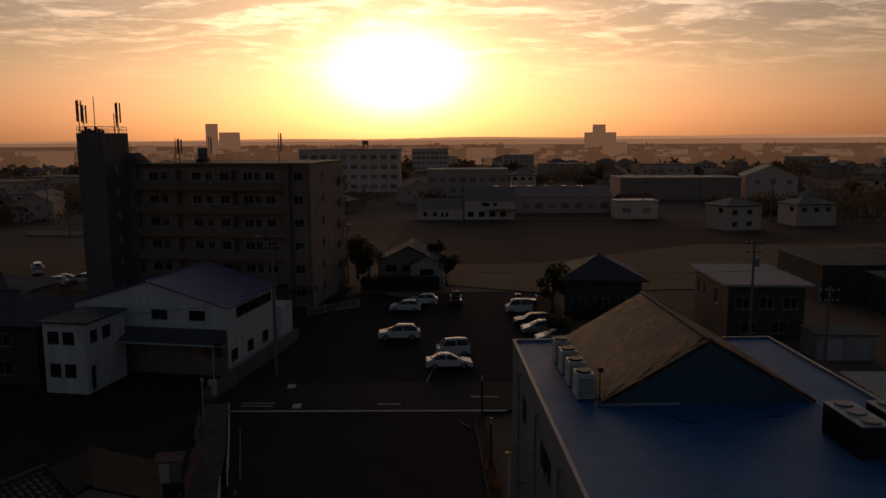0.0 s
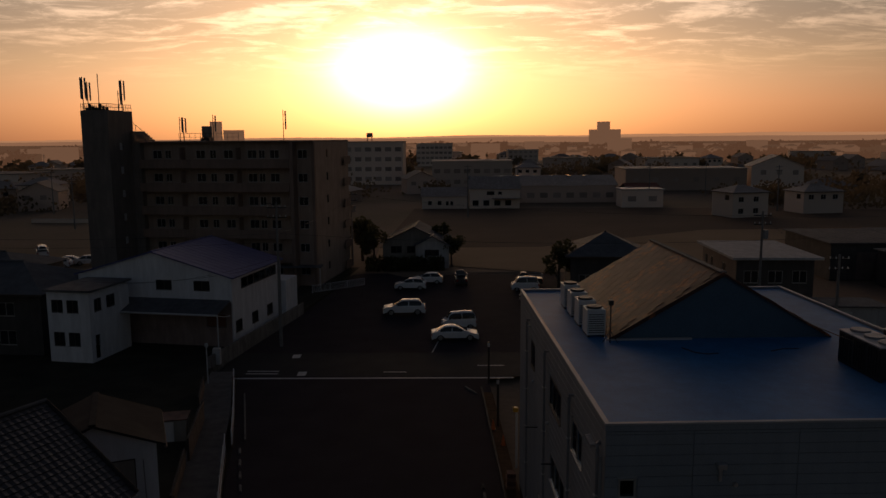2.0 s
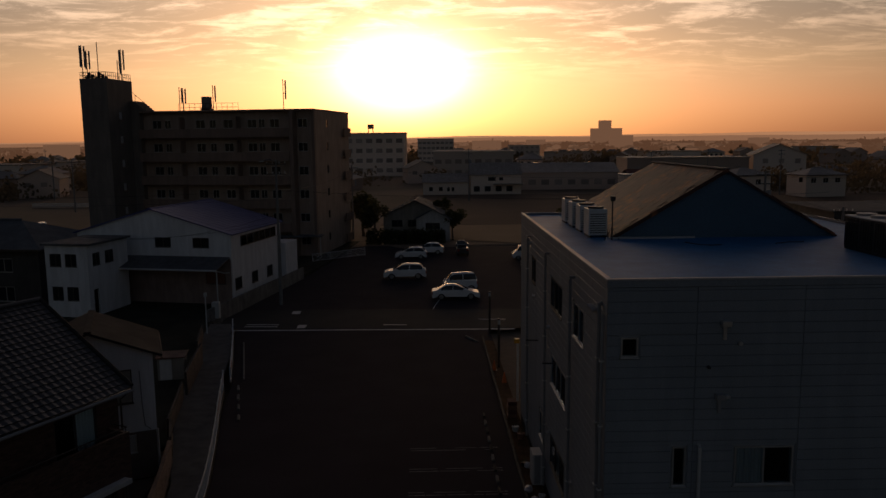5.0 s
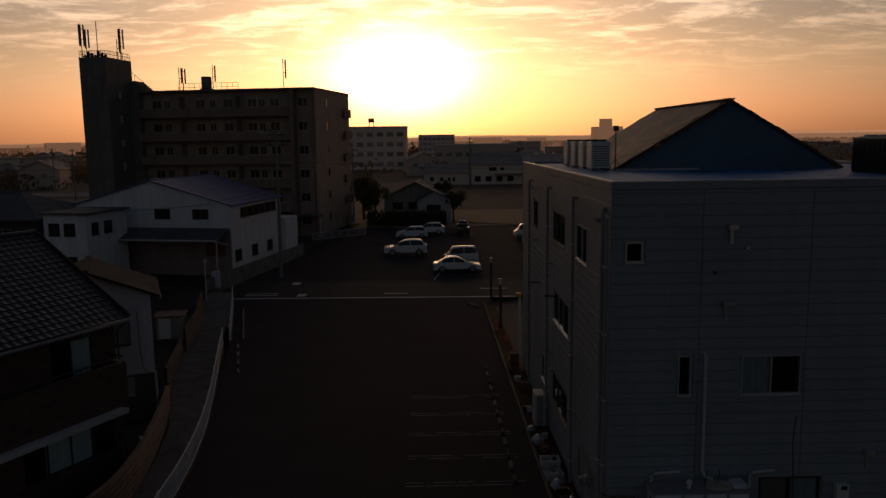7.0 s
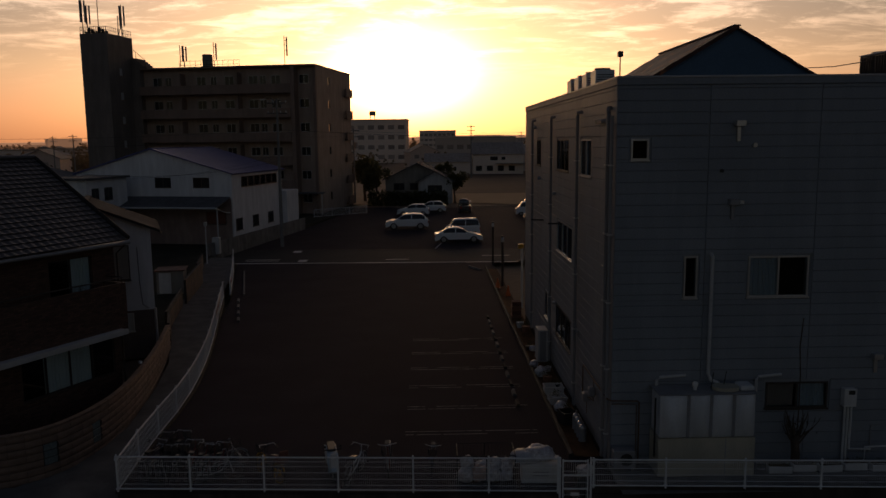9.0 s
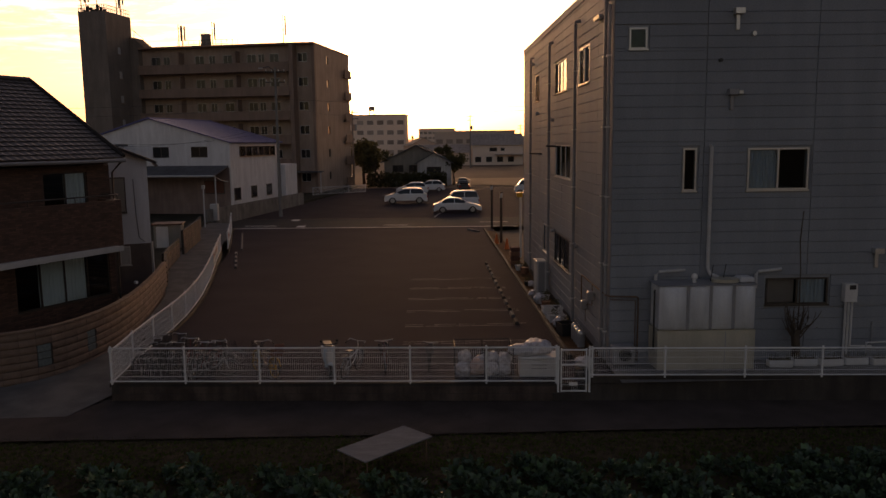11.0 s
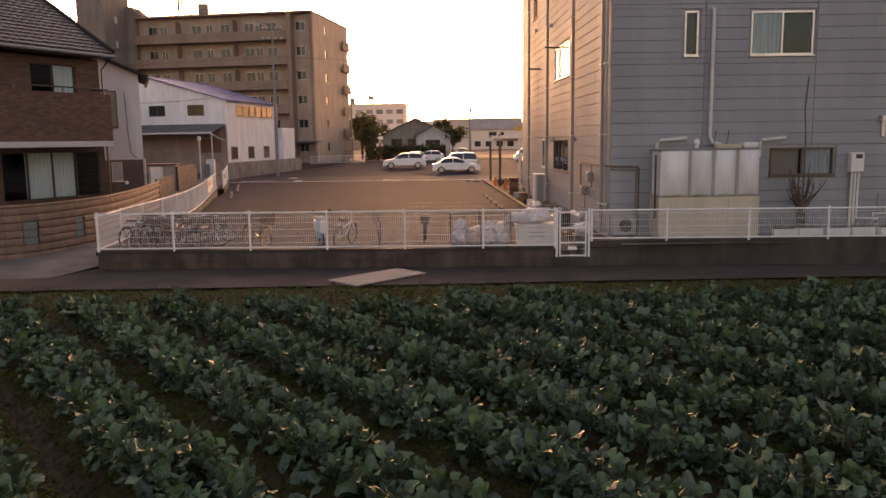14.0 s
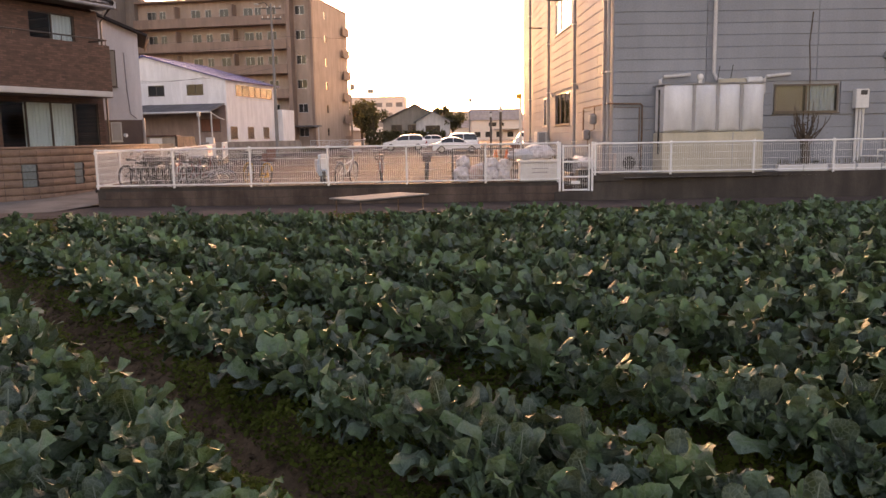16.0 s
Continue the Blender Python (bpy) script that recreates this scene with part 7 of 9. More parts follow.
def lump(name, label, x, y, z, sx, sy, sz, material, category, seed, group=""):
    """A soft, wrinkled bag or sheet."""
    bm = bmesh.new()
    bmesh.ops.create_icosphere(bm, subdivisions=4, radius=1.0)
    for v in bm.verts:
        n1 = noise.noise(v.co * 1.6 + Vector((seed, 0, 0)))
        n2 = noise.noise(v.co * 5.0 + Vector((0, seed, 0)))
        n3 = abs(noise.noise(v.co * 9.0 + Vector((0, 0, seed))))
        k = 1 + 0.24 * n1 + 0.12 * n2 - 0.16 * n3
        v.co = Vector((v.co.x * sx * k, v.co.y * sy * k, max(v.co.z, -0.75) * sz * k))
    low = min(v.co.z for v in bm.verts)
    for v in bm.verts:
        v.co.z -= low
    return tagged(part(name, bm, material, smooth=True, m=pose(x, y, z)), label, category, group)


cage = thing("rubbish_cage", "low metal rubbish cage of thin bars", "rubbish cage", pose(0.68, 19.62, LZ(19.6) + 0.002))
part("cage_frame", tubes(*[[(x, y, 0), (x, y, 0.86)] for x in (0, 0.78, 1.56) for y in (0, 0.9)], [(0, 0, 0.86), (1.56, 0, 0.86)], [(0, 0.9, 0.86), (1.56, 0.9, 0.86)], [(0, 0, 0.06), (1.56, 0, 0.06)], [(0, 0, 0.86), (0, 0.9, 0.86)], [(1.56, 0, 0.86), (1.56, 0.9, 0.86)], r=0.013), DARK_METAL, cage)
for k in range(16):
    piece("cage_bar", "cage_bar", lambda: tubes([(0, 0.9, 0.05), (0, 0.9, 0.86)], r=0.004, n=4), DARK_METAL, cage, pose(0.1 * k, 0, 0))
for i, (x, y, z, s, mt) in enumerate(((0.92, 19.95, 0, 0.24, BAG), (0.95, 20.05, 0.34, 0.20, BAG), (1.30, 20.0, 0, 0.25, BAG_PINK), (1.68, 19.95, 0, 0.23, BAG), (1.72, 20.1, 0.28, 0.20, BAG), (2.02, 20.0, 0, 0.20, BAG), (2.05, 20.1, 0.22, 0.21, BAG), (1.45, 20.3, 0.05, 0.24, BAG))):
    lump("rubbish_bag", "full translucent rubbish bag in a metal cage", x, y, LZ(20) + z, s, s * 0.9, s * 0.95, mt, "rubbish bag", i * 3.1, "rubbish bags")
locker = thing("storage_bin", "white plastic storage bin with slotted front", "storage bin", pose(2.42, 19.75, LZ(19.8), 0, 0, -3) @ Matrix.Diagonal((0.94, 1, 1, 1)))
part("bin_body", boxes((0, 1.12, 0, 0.62, 0, 0.47), bevel=0.02), WHITE_PLASTIC, locker)
part("bin_lid", boxes((-0.03, 1.15, -0.03, 0.65, 0.472, 0.55), bevel=0.02), WHITE_PLASTIC, locker)
for z in (0.22, 0.32):
    part("slot", boxes((0.34, 0.78, -0.012, -0.002, z, z + 0.025)), PIPE, locker)
lump("tarpaulin", "crumpled grey plastic sheet on the storage bin", 2.52, 20.02, LZ(19.8) + 0.55, 0.38, 0.34, 0.165, TARP, "plastic sheet", 41.0)
lump("tarpaulin", "bulging grey plastic sack lying on the storage bin", 2.93, 20.05, LZ(19.8) + 0.55, 0.42, 0.34, 0.225, BAG, "plastic sack", 57.0)
lump("rubbish_bag", "white plastic bag lying on a crate behind the gate", 4.12, 19.55, LZ(19.5) + 0.302, 0.24, 0.18, 0.17, BAG, "plastic bag", 71.0)


def pot(x, y, r, h, material, label, z=None, plant=True):
    t = thing("flower_pot", label, "flower pot", pose(x, y, LZ(y) if z is None else z), "pots beside the building")
    bm = bmesh.new()
    prof = [(r * 0.7, 0), (r, h), (r * 1.08, h), (r * 1.08, h * 0.86), (r * 0.96, h * 0.86)]
    tube(bm, [(0, 0, 0), (0, 0, h)], r * 0.72, 14, r_end=r)
    part("pot", bm, material, t)
    part("rim", ring(bmesh.new(), (0, 0, 0), r, 0.012, n=16, k=5), material, t, m=pose(0, 0, h, 90, 0, 0))
    if plant:
        V, F = [], []
        rg = random.Random(int(x * 100 + y * 10))
        for k in range(60):
            a, e, q = rg.uniform(0, 6.28), rg.uniform(0.3, 1.4), rg.uniform(0.08, 0.26)
            c = Vector((math.cos(a) * math.cos(e) * q, math.sin(a) * math.cos(e) * q, h + math.sin(e) * q))
            u = Vector((rg.uniform(-1, 1), rg.uniform(-1, 1), rg.uniform(-1, 1))).normalized() * 0.035
            w = Vector((rg.uniform(-1, 1), rg.uniform(-1, 1), rg.uniform(-1, 1))).normalized() * 0.02
            i = len(V)
            V += [c - u, c + w, c + u, c - w]
            F.append((i, i + 1, i + 2, i + 3))
        me = bpy.data.meshes.new("plant")
        me.from_pydata(V, [], F)
        me.materials.append(TREE_LEAF)
        tagged(part("plant", me, None, t), "", "", "", "stuff")
    return t


TERRA = mat("terracotta", (0.32, 0.15, 0.09), (0.25, 0.12, 0.075), 6, 0.8, bump=0.2)
for i, (x, y, r, h) in enumerate(((4.62, 24.9, 0.16, 0.26), (4.45, 26.3, 0.2, 0.24), (4.7, 27.6, 0.15, 0.3), (4.5, 28.7, 0.18, 0.25), (4.72, 30.0, 0.14, 0.24), (4.4, 33.4, 0.16, 0.22), (4.65, 36.6, 0.2, 0.35), (4.5, 37.7, 0.18, 0.3))):
    pot(x, y, r, h, (TERRA, WHITE_PLASTIC, BLACK_PLASTIC)[i % 3], ("terracotta flower pot with a small plant", "white plastic flower pot with a small plant", "black plastic flower pot with a small plant")[i % 3])
for i in range(7):
    t = thing("planter_box", "long white plastic planter with dry plants", "planter", pose(9.25 + 0.72 * i, 19.85 + 0.1 * (i % 2), -0.034, 0, 0, random.uniform(-4, 4)), "planters by the wall")
    part("trough", boxes((0, 0.64, 0, 0.24, 0, 0.2), bevel=0.02), WHITE_PLASTIC, t)
    part("soil", boxes((0.03, 0.61, 0.03, 0.21, 0.2, 0.212)), SOIL, t)
    bm = bmesh.new()
    rg = random.Random(i)
    for k in range(26):
        x, y = rg.uniform(0.05, 0.6), rg.uniform(0.05, 0.2)
        tube(bm, [(x, y, 0.21), (x + rg.uniform(-0.05, 0.05), y + rg.uniform(-0.05, 0.05), rg.uniform(0.26, 0.36))], 0.006, 4)
    part("stems", bm, TREE_LEAF, t)
for i, (x, y, z, s) in enumerate(((4.45, 25.3, 0, 0.22), (4.35, 29.4, 0, 0.24), (4.25, 30.7, 0.0, 0.18), (4.55, 33.2, 0, 0.16))):
    lump("rubbish_bag", "full plastic bag beside the building wall", x, y, LZ(y) + z, s, s, s, BAG, "plastic bag", 90 + i * 2.3, "bags beside the building")
for i, (x, y, w, d, h, mt, lab) in enumerate(((4.15, 27.0, 0.7, 0.5, 0.35, WHITE_PLASTIC, "white plastic crate beside the wall"), (4.2, 25.9, 0.6, 0.45, 0.3, PIPE_LIGHT, "grey plastic crate beside the wall"), (4.3, 23.9, 0.5, 0.5, 0.45, DARK_METAL, "dark crate beside the wall"))):
    c = thing("storage_crate", lab, "crate", pose(x, y, LZ(y), 0, 0, 8 * i), "crates beside the wall")
    part("crate_body", boxes((0, w, 0, 0.02, 0, h), (0, w, d - 0.02, d, 0, h), (0, 0.02, 0.02, d - 0.02, 0, h), (w - 0.02, w, 0.02, d - 0.02, 0, h), (0.02, w - 0.02, 0.02, d - 0.02, 0, 0.02)), mt, c)
    part("crate_rim", boxes((-0.02, w + 0.02, -0.02, 0, h - 0.05, h)), mt, c)
    part("crate_rim", boxes((-0.02, w + 0.02, d, d + 0.02, h - 0.05, h)), mt, c)
gc = thing("storage_crate", "dark plastic crate behind the gate", "crate", pose(3.88, 19.38, LZ(19.5)), "crates beside the wall")
part("crate_body", boxes((0, 0.5, 0, 0.02, 0, 0.28), (0, 0.5, 0.33, 0.35, 0, 0.28), (0, 0.02, 0.02, 0.33, 0, 0.28), (0.48, 0.5, 0.02, 0.33, 0, 0.28), (0.02, 0.48, 0.02, 0.33, 0, 0.02)), DARK_METAL, gc)
part("crate_lid", boxes((-0.01, 0.51, -0.01, 0.36, 0.281, 0.30), bevel=0.005), DARK_METAL, gc)
locker2 = thing("utility_cabinet", "tall pale grey cabinet against the side wall", "cabinet", pose(4.50, 31.3, LZ(31.3)))
part("cabinet_body", boxes((0, 0.42, 0, 0.85, 0.06, 1.43), bevel=0.015), PIPE_LIGHT, locker2)
part("plinth", boxes((0.03, 0.39, 0.03, 0.82, 0, 0.059)), DARK_METAL, locker2)
part("door_gap", boxes((0.08, 0.34, -0.004, 0.0, 0.12, 1.38)), PIPE, locker2)
rack = thing("stacked_crates", "stack of dull brown crates by the wall", "crates", pose(4.30, 39.6, LZ(39.6)))
for k in range(4):
    part("crate", boxes((0.03 * (k % 2), 0.5, 0, 0.6, 0.24 * k, 0.24 * k + 0.22), bevel=0.02), (TERRA, BIKE_RED_CLOTH)[k % 2], rack)
gasb = thing("gas_cylinders", "row of silver gas cylinders against the wall", "gas cylinders", pose(4.55, 22.6, LZ(22.6)))
for k in range(4):
    g = part("cylinder", tubes([(0.1, 0.34 * k, 0), (0.1, 0.34 * k, 0.46)], r=0.12, n=16), PIPE, gasb)
    bm = bmesh.new()
    bmesh.ops.create_uvsphere(bm, u_segments=16, v_segments=8, radius=0.12, matrix=Matrix.Translation((0.1, 0.34 * k, 0.46)))
    part("dome", bm, CHROME, g, smooth=True)
    part("valve", tubes([(0.1, 0.34 * k, 0.57), (0.1, 0.34 * k, 0.66)], r=0.03), CHROME, g)
ac = thing("air_conditioner", "pale outdoor air-conditioner unit on the ground", "air conditioner", pose(5.04, 20.22, -0.034))
part("casing", boxes((0, 0.62, 0, 0.28, 0.05, 0.58), bevel=0.02), PIPE, ac)
part("fan_guard", ring(bmesh.new(), (0.36, -0.01, 0.32), 0.17, 0.010, n=20, k=5), DARK_METAL, ac)
part("fan_recess", tubes([(0.36, -0.004, 0.32), (0.36, -0.001, 0.32)], r=0.16, n=20), DARK_METAL, ac)
part("foot", boxes((0.05, 0.13, 0, 0.28, 0, 0.048)), DARK_METAL, ac)
part("foot", boxes((0.49, 0.57, 0, 0.28, 0, 0.048)), DARK_METAL, ac)


# ---------------- parking lot fittings ----------------
SIGN_RED = mat("faded_red_print", (0.42, 0.10, 0.08), (0.34, 0.08, 0.07), 8, 0.7, bump=0.0)
for x, y, a, w in ((-10.87, 38.1, 102.4, 4.4), (-12.22, 46.3, 102.8, 2.2)):
    t = thing("fence_banner", "white banner with faded red print tied to the fence", "banner", pose(x, y, fence_z(y), 0, 0, a), "banners on the fence")
    part("sheet", boxes((0, w, -0.052, -0.040, 0.22, 0.86)), WHITE_PLASTIC, t)
    for k in range(6):
        piece("print_bar", "print_bar", lambda: boxes((0, 0.20, -0.058, -0.0525, 0.50, 0.76)), SIGN_RED, t, pose(0.25 + 0.36 * k * w / 2.6, 0, 0.0))

tagged(part("kerb", boxes((0, 0.14, 0, 36.0, 0, 0.13), bevel=0.02), DARK_CONCRETE, m=pose(4.02, 21.4, -0.14, -0.49, 0, -0.2)), "low concrete kerb along the planting strip", "kerb", "", "structure")
for k in range(13):
    y = 26.2 + 1.16 * k
    t = tagged(part("wheel_stop", extrude(bmesh.new(), [(-0.08, 0), (0.08, 0), (0.05, 0.11), (-0.05, 0.11)], -0.29, 0.29), CONCRETE if k % 2 else DARK_CONCRETE, m=pose(3.06, y, LZ(y) + 0.001)), "short concrete wheel stop on asphalt", "wheel stop", "wheel stops")
for k in range(4):
    y = 40.3 + 1.75 * k
    tagged(part("wheel_stop", extrude(bmesh.new(), [(-0.08, 0), (0.08, 0), (0.05, 0.11), (-0.05, 0.11)], -0.42, 0.42), CONCRETE, m=pose(-10.28 - 0.245 * (y - 40.3), y, LZ(y) + 0.001, 0, 0, 13.5)), "short pale concrete wheel stop by the lane fence", "wheel stop", "wheel stops")
tagged(part("kerb", boxes((-0.06, 0.06, 0, 9.6, -0.05, 0.09), bevel=0.015), CONCRETE, m=pose(-11.66, 47.4, LZ(47.4), -0.49, 0, 13.3)), "low pale concrete kerb along the lane fence", "kerb", "", "structure")
tagged(part("wheel_stop", extrude(bmesh.new(), [(-0.08, 0), (0.08, 0), (0.05, 0.11), (-0.05, 0.11)], -0.9, 0.9), CONCRETE, m=pose(3.35, 56.8, LZ(56.8) + 0.001, 0, 0, 25)), "long concrete wheel stop on asphalt", "wheel stop", "wheel stops")
for x, y in ((4.88, 58.7), (4.72, 49.2)):
    t = thing("bollard_lamp", "dark post lamp with a pale glass top", "lamp post", pose(x, y, LZ(y)), "post lamps")
    part("post", tubes([(0, 0, 0), (0, 0, 2.95)], r=0.085, n=12), BRONZE, t)
    part("lamp_head", tubes([(0, 0, 2.95), (0, 0, 3.25)], r=0.09, n=12), CLEAR_LAMP, t)
    part("cap", tubes([(0, 0, 3.25), (0, 0, 3.33)], r=0.10, n=12), BRONZE, t)
for x, y in ((4.35, 48.6), (4.75, 45.9)):
    t = thing("traffic_cone", "orange traffic cone with a dark base", "traffic cone", pose(x, y, LZ(y)), "traffic cones")
    part("cone", tubes([(0, 0, 0.04), (0, 0, 0.68)], r=0.15, n=14), ORANGE, t)
    bm = bmesh.new()
    t.children[0].data.clear_geometry()
    tube(bm, [(0, 0, 0.04), (0, 0, 0.68)], 0.16, 14, r_end=0.03)
    bm.to_mesh(t.children[0].data)
    bm.free()
    part("base", boxes((-0.19, 0.19, -0.19, 0.19, 0, 0.04), bevel=0.01), BLACK_PLASTIC, t)
gs = thing("side_gate_post", "white sign post with a small yellow lamp", "post", pose(5.12, 42.5, LZ(42)))
part("post", boxes((0, 0.12, 0, 0.12, 0, 3.6)), WHITE_PLASTIC, gs)
part("lamp", boxes((-0.15, 0.15, -0.05, 0.3, 3.4, 3.65), bevel=0.03), YELLOW, gs)


# ---------------- trees ----------------
def tree(x, y, z, h, r, seed, label, leaves=900, leaf=0.35, name="tree", trunk_h=0.4, squash=1.0, bare=False, cat="tree"):
    """A tapered trunk with limbs, and a crown of many small leaf clumps with gaps."""
    rg = random.Random(seed)
    t = thing(name, label, cat, pose(x, y, z))
    bm = bmesh.new()
    tube(bm, [(0, 0, -0.1), (rg.uniform(-0.1, 0.1) * r, 0, h * trunk_h), (0, rg.uniform(-0.1, 0.1) * r, h * 0.85)], h * 0.035, 8, r_end=h * 0.008)
    tips = []
    for k in range(9 if not bare else 12):
        a, e = rg.uniform(0, 6.28), rg.uniform(0.3, 1.2)
        s = h * rg.uniform(trunk_h * 0.7, 0.75)
        q = r * rg.uniform(0.6, 1.0)
        tip = Vector((math.cos(a) * math.cos(e) * q, math.sin(a) * math.cos(e) * q, min(s + math.sin(e) * q * squash, h)))
        tube(bm, [(0, 0, s), (tip.x * 0.5, tip.y * 0.5, s + (tip.z - s) * 0.6), tip], h * 0.014, 5, r_end=h * 0.003)
        tips.append(tip)
    part("trunk", bm, BARK, t)
    if not bare:
        V, F = [], []
        lobes = [(tp, r * rg.uniform(0.28, 0.5)) for tp in tips] + [(Vector((0, 0, h * 0.8)), r * 0.5)]
        for k in range(leaves):
            c, rad = lobes[rg.randrange(len(lobes))]
            d = Vector((rg.gauss(0, 1), rg.gauss(0, 1), rg.gauss(0, 1))).normalized() * rad * rg.uniform(0.4, 1.05)
            d.z *= squash
            p = c + d
            u = Vector((rg.uniform(-1, 1), rg.uniform(-1, 1), rg.uniform(-0.6, 0.6))).normalized() * leaf * rg.uniform(0.5, 1)
            w = u.cross(Vector((rg.uniform(-1, 1), rg.uniform(-1, 1), rg.uniform(-1, 1)))).normalized() * leaf * rg.uniform(0.3, 0.6)
            i = len(V)
            V += [p - u, p + w, p + u, p - w]
            F.append((i, i + 1, i + 2, i + 3))
        me = bpy.data.meshes.new("crown")
        me.from_pydata(V, [], F)
        me.materials.append(TREE_LEAF)
        part("crown", me, None, t)
    return t


tree(-9.8, 118, 0, 7.0, 2.6, 1, "dark broad-leaved tree beside a house", 1600, 0.4)
tree(-7.8, 112, 0, 5.5, 2.0, 2, "dark rounded garden tree beside a house", 1000, 0.3)
tree(3.8, 112, 0, 4.2, 1.9, 3, "dark rounded garden tree by the car park", 1000, 0.3)
tree(2.8, 118, 0, 6.0, 1.5, 4, "dark slim garden tree behind a house", 800, 0.3)
tree(16.3, 93, 0, 5.6, 2.2, 5, "dark spreading tree beside a house", 900, 0.35)
tree(14.4, 78.4, 0, 2.6, 1.5, 8, "low dark bush behind the grey building", 700, 0.22, "bush", cat="bush")
# bare pruned tree with a vine against the wall
shrub = thing("bare_tree", "bare pruned tree with thin shoots and a vine", "tree", pose(10.13, 20.25, -0.035))
bm = bmesh.new()
tube(bm, [(0, 0, -0.05), (0.02, 0, 0.4), (-0.02, 0, 0.75), (0.03, 0.02, 0.95)], 0.13, 9, r_end=0.10)
part("trunk", bm, BARK, shrub)
rg = random.Random(5)
for k in range(16):
    a = rg.uniform(0, 6.28)
    bm = bmesh.new()
    p = Vector((0.06 * math.cos(a), 0.05 * math.sin(a), rg.uniform(0.6, 0.95)))
    d = Vector((math.cos(a) * 0.8, math.sin(a) * 0.25, rg.uniform(0.6, 1.4))).normalized()
    pts = [p]
    for j in range(5):
        d = (d + Vector((rg.uniform(-0.35, 0.35), rg.uniform(-0.2, 0.1), rg.uniform(0.05, 0.4)))).normalized()
        p = p + d * rg.uniform(0.08, 0.24)
        pts.append(p)
    tube(bm, pts, 0.025, 6, r_end=0.006)
    part("branch", bm, BARK, shrub)
part("vine", tubes([(0.05, 0.05, 0.9), (0.12, 0.15, 1.7), (0.16, 0.25, 2.6), (0.13, 0.30, 3.4), (0.20, 0.32, 4.2)], r=0.016, n=6), BARK, shrub)
V, F = [], []
for k in range(70):
    c = Vector((rg.gauss(0.05, 0.16), rg.gauss(0, 0.08), rg.uniform(0.9, 1.45)))
    u = Vector((rg.uniform(-1, 1), rg.uniform(-1, 1), rg.uniform(-1, 1))).normalized() * 0.035
    w = Vector((rg.uniform(-1, 1), rg.uniform(-1, 1), rg.uniform(-1, 1))).normalized() * 0.025
    i = len(V)
    V += [c - u, c + w, c + u, c - w]
    F.append((i, i + 1, i + 2, i + 3))
me = bpy.data.meshes.new("withered_leaves")
me.from_pydata(V, [], F)
me.materials.append(BARK)
part("withered_leaves", me, None, shrub)
for x0, x1, y, h in ((-8.6, 2.6, 108.6, 2.2), (18, 29, 89.5, 1.4)):
    rg = random.Random(int(x0 * 7))
    V, F = [], []
    for k in range(2600):
        p = Vector((rg.uniform(x0, x1), y + rg.uniform(-0.6, 0.6), rg.uniform(0, h) * (0.85 + 0.3 * noise.noise(Vector((k * 0.013, 0, 0))))))
        u = Vector((rg.uniform(-1, 1), rg.uniform(-1, 1), rg.uniform(-1, 1))).normalized() * 0.25
        w = Vector((rg.uniform(-1, 1), rg.uniform(-1, 1), rg.uniform(-1, 1))).normalized() * 0.14
        i = len(V)
        V += [p - u, p + w, p + u, p - w]
        F.append((i, i + 1, i + 2, i + 3))
    me = bpy.data.meshes.new("hedge")
    me.from_pydata(V, [], F)
    me.materials.append(TREE_LEAF)
    tagged(new("hedge", me), "dense dark clipped hedge before a house", "hedge", "hedges")


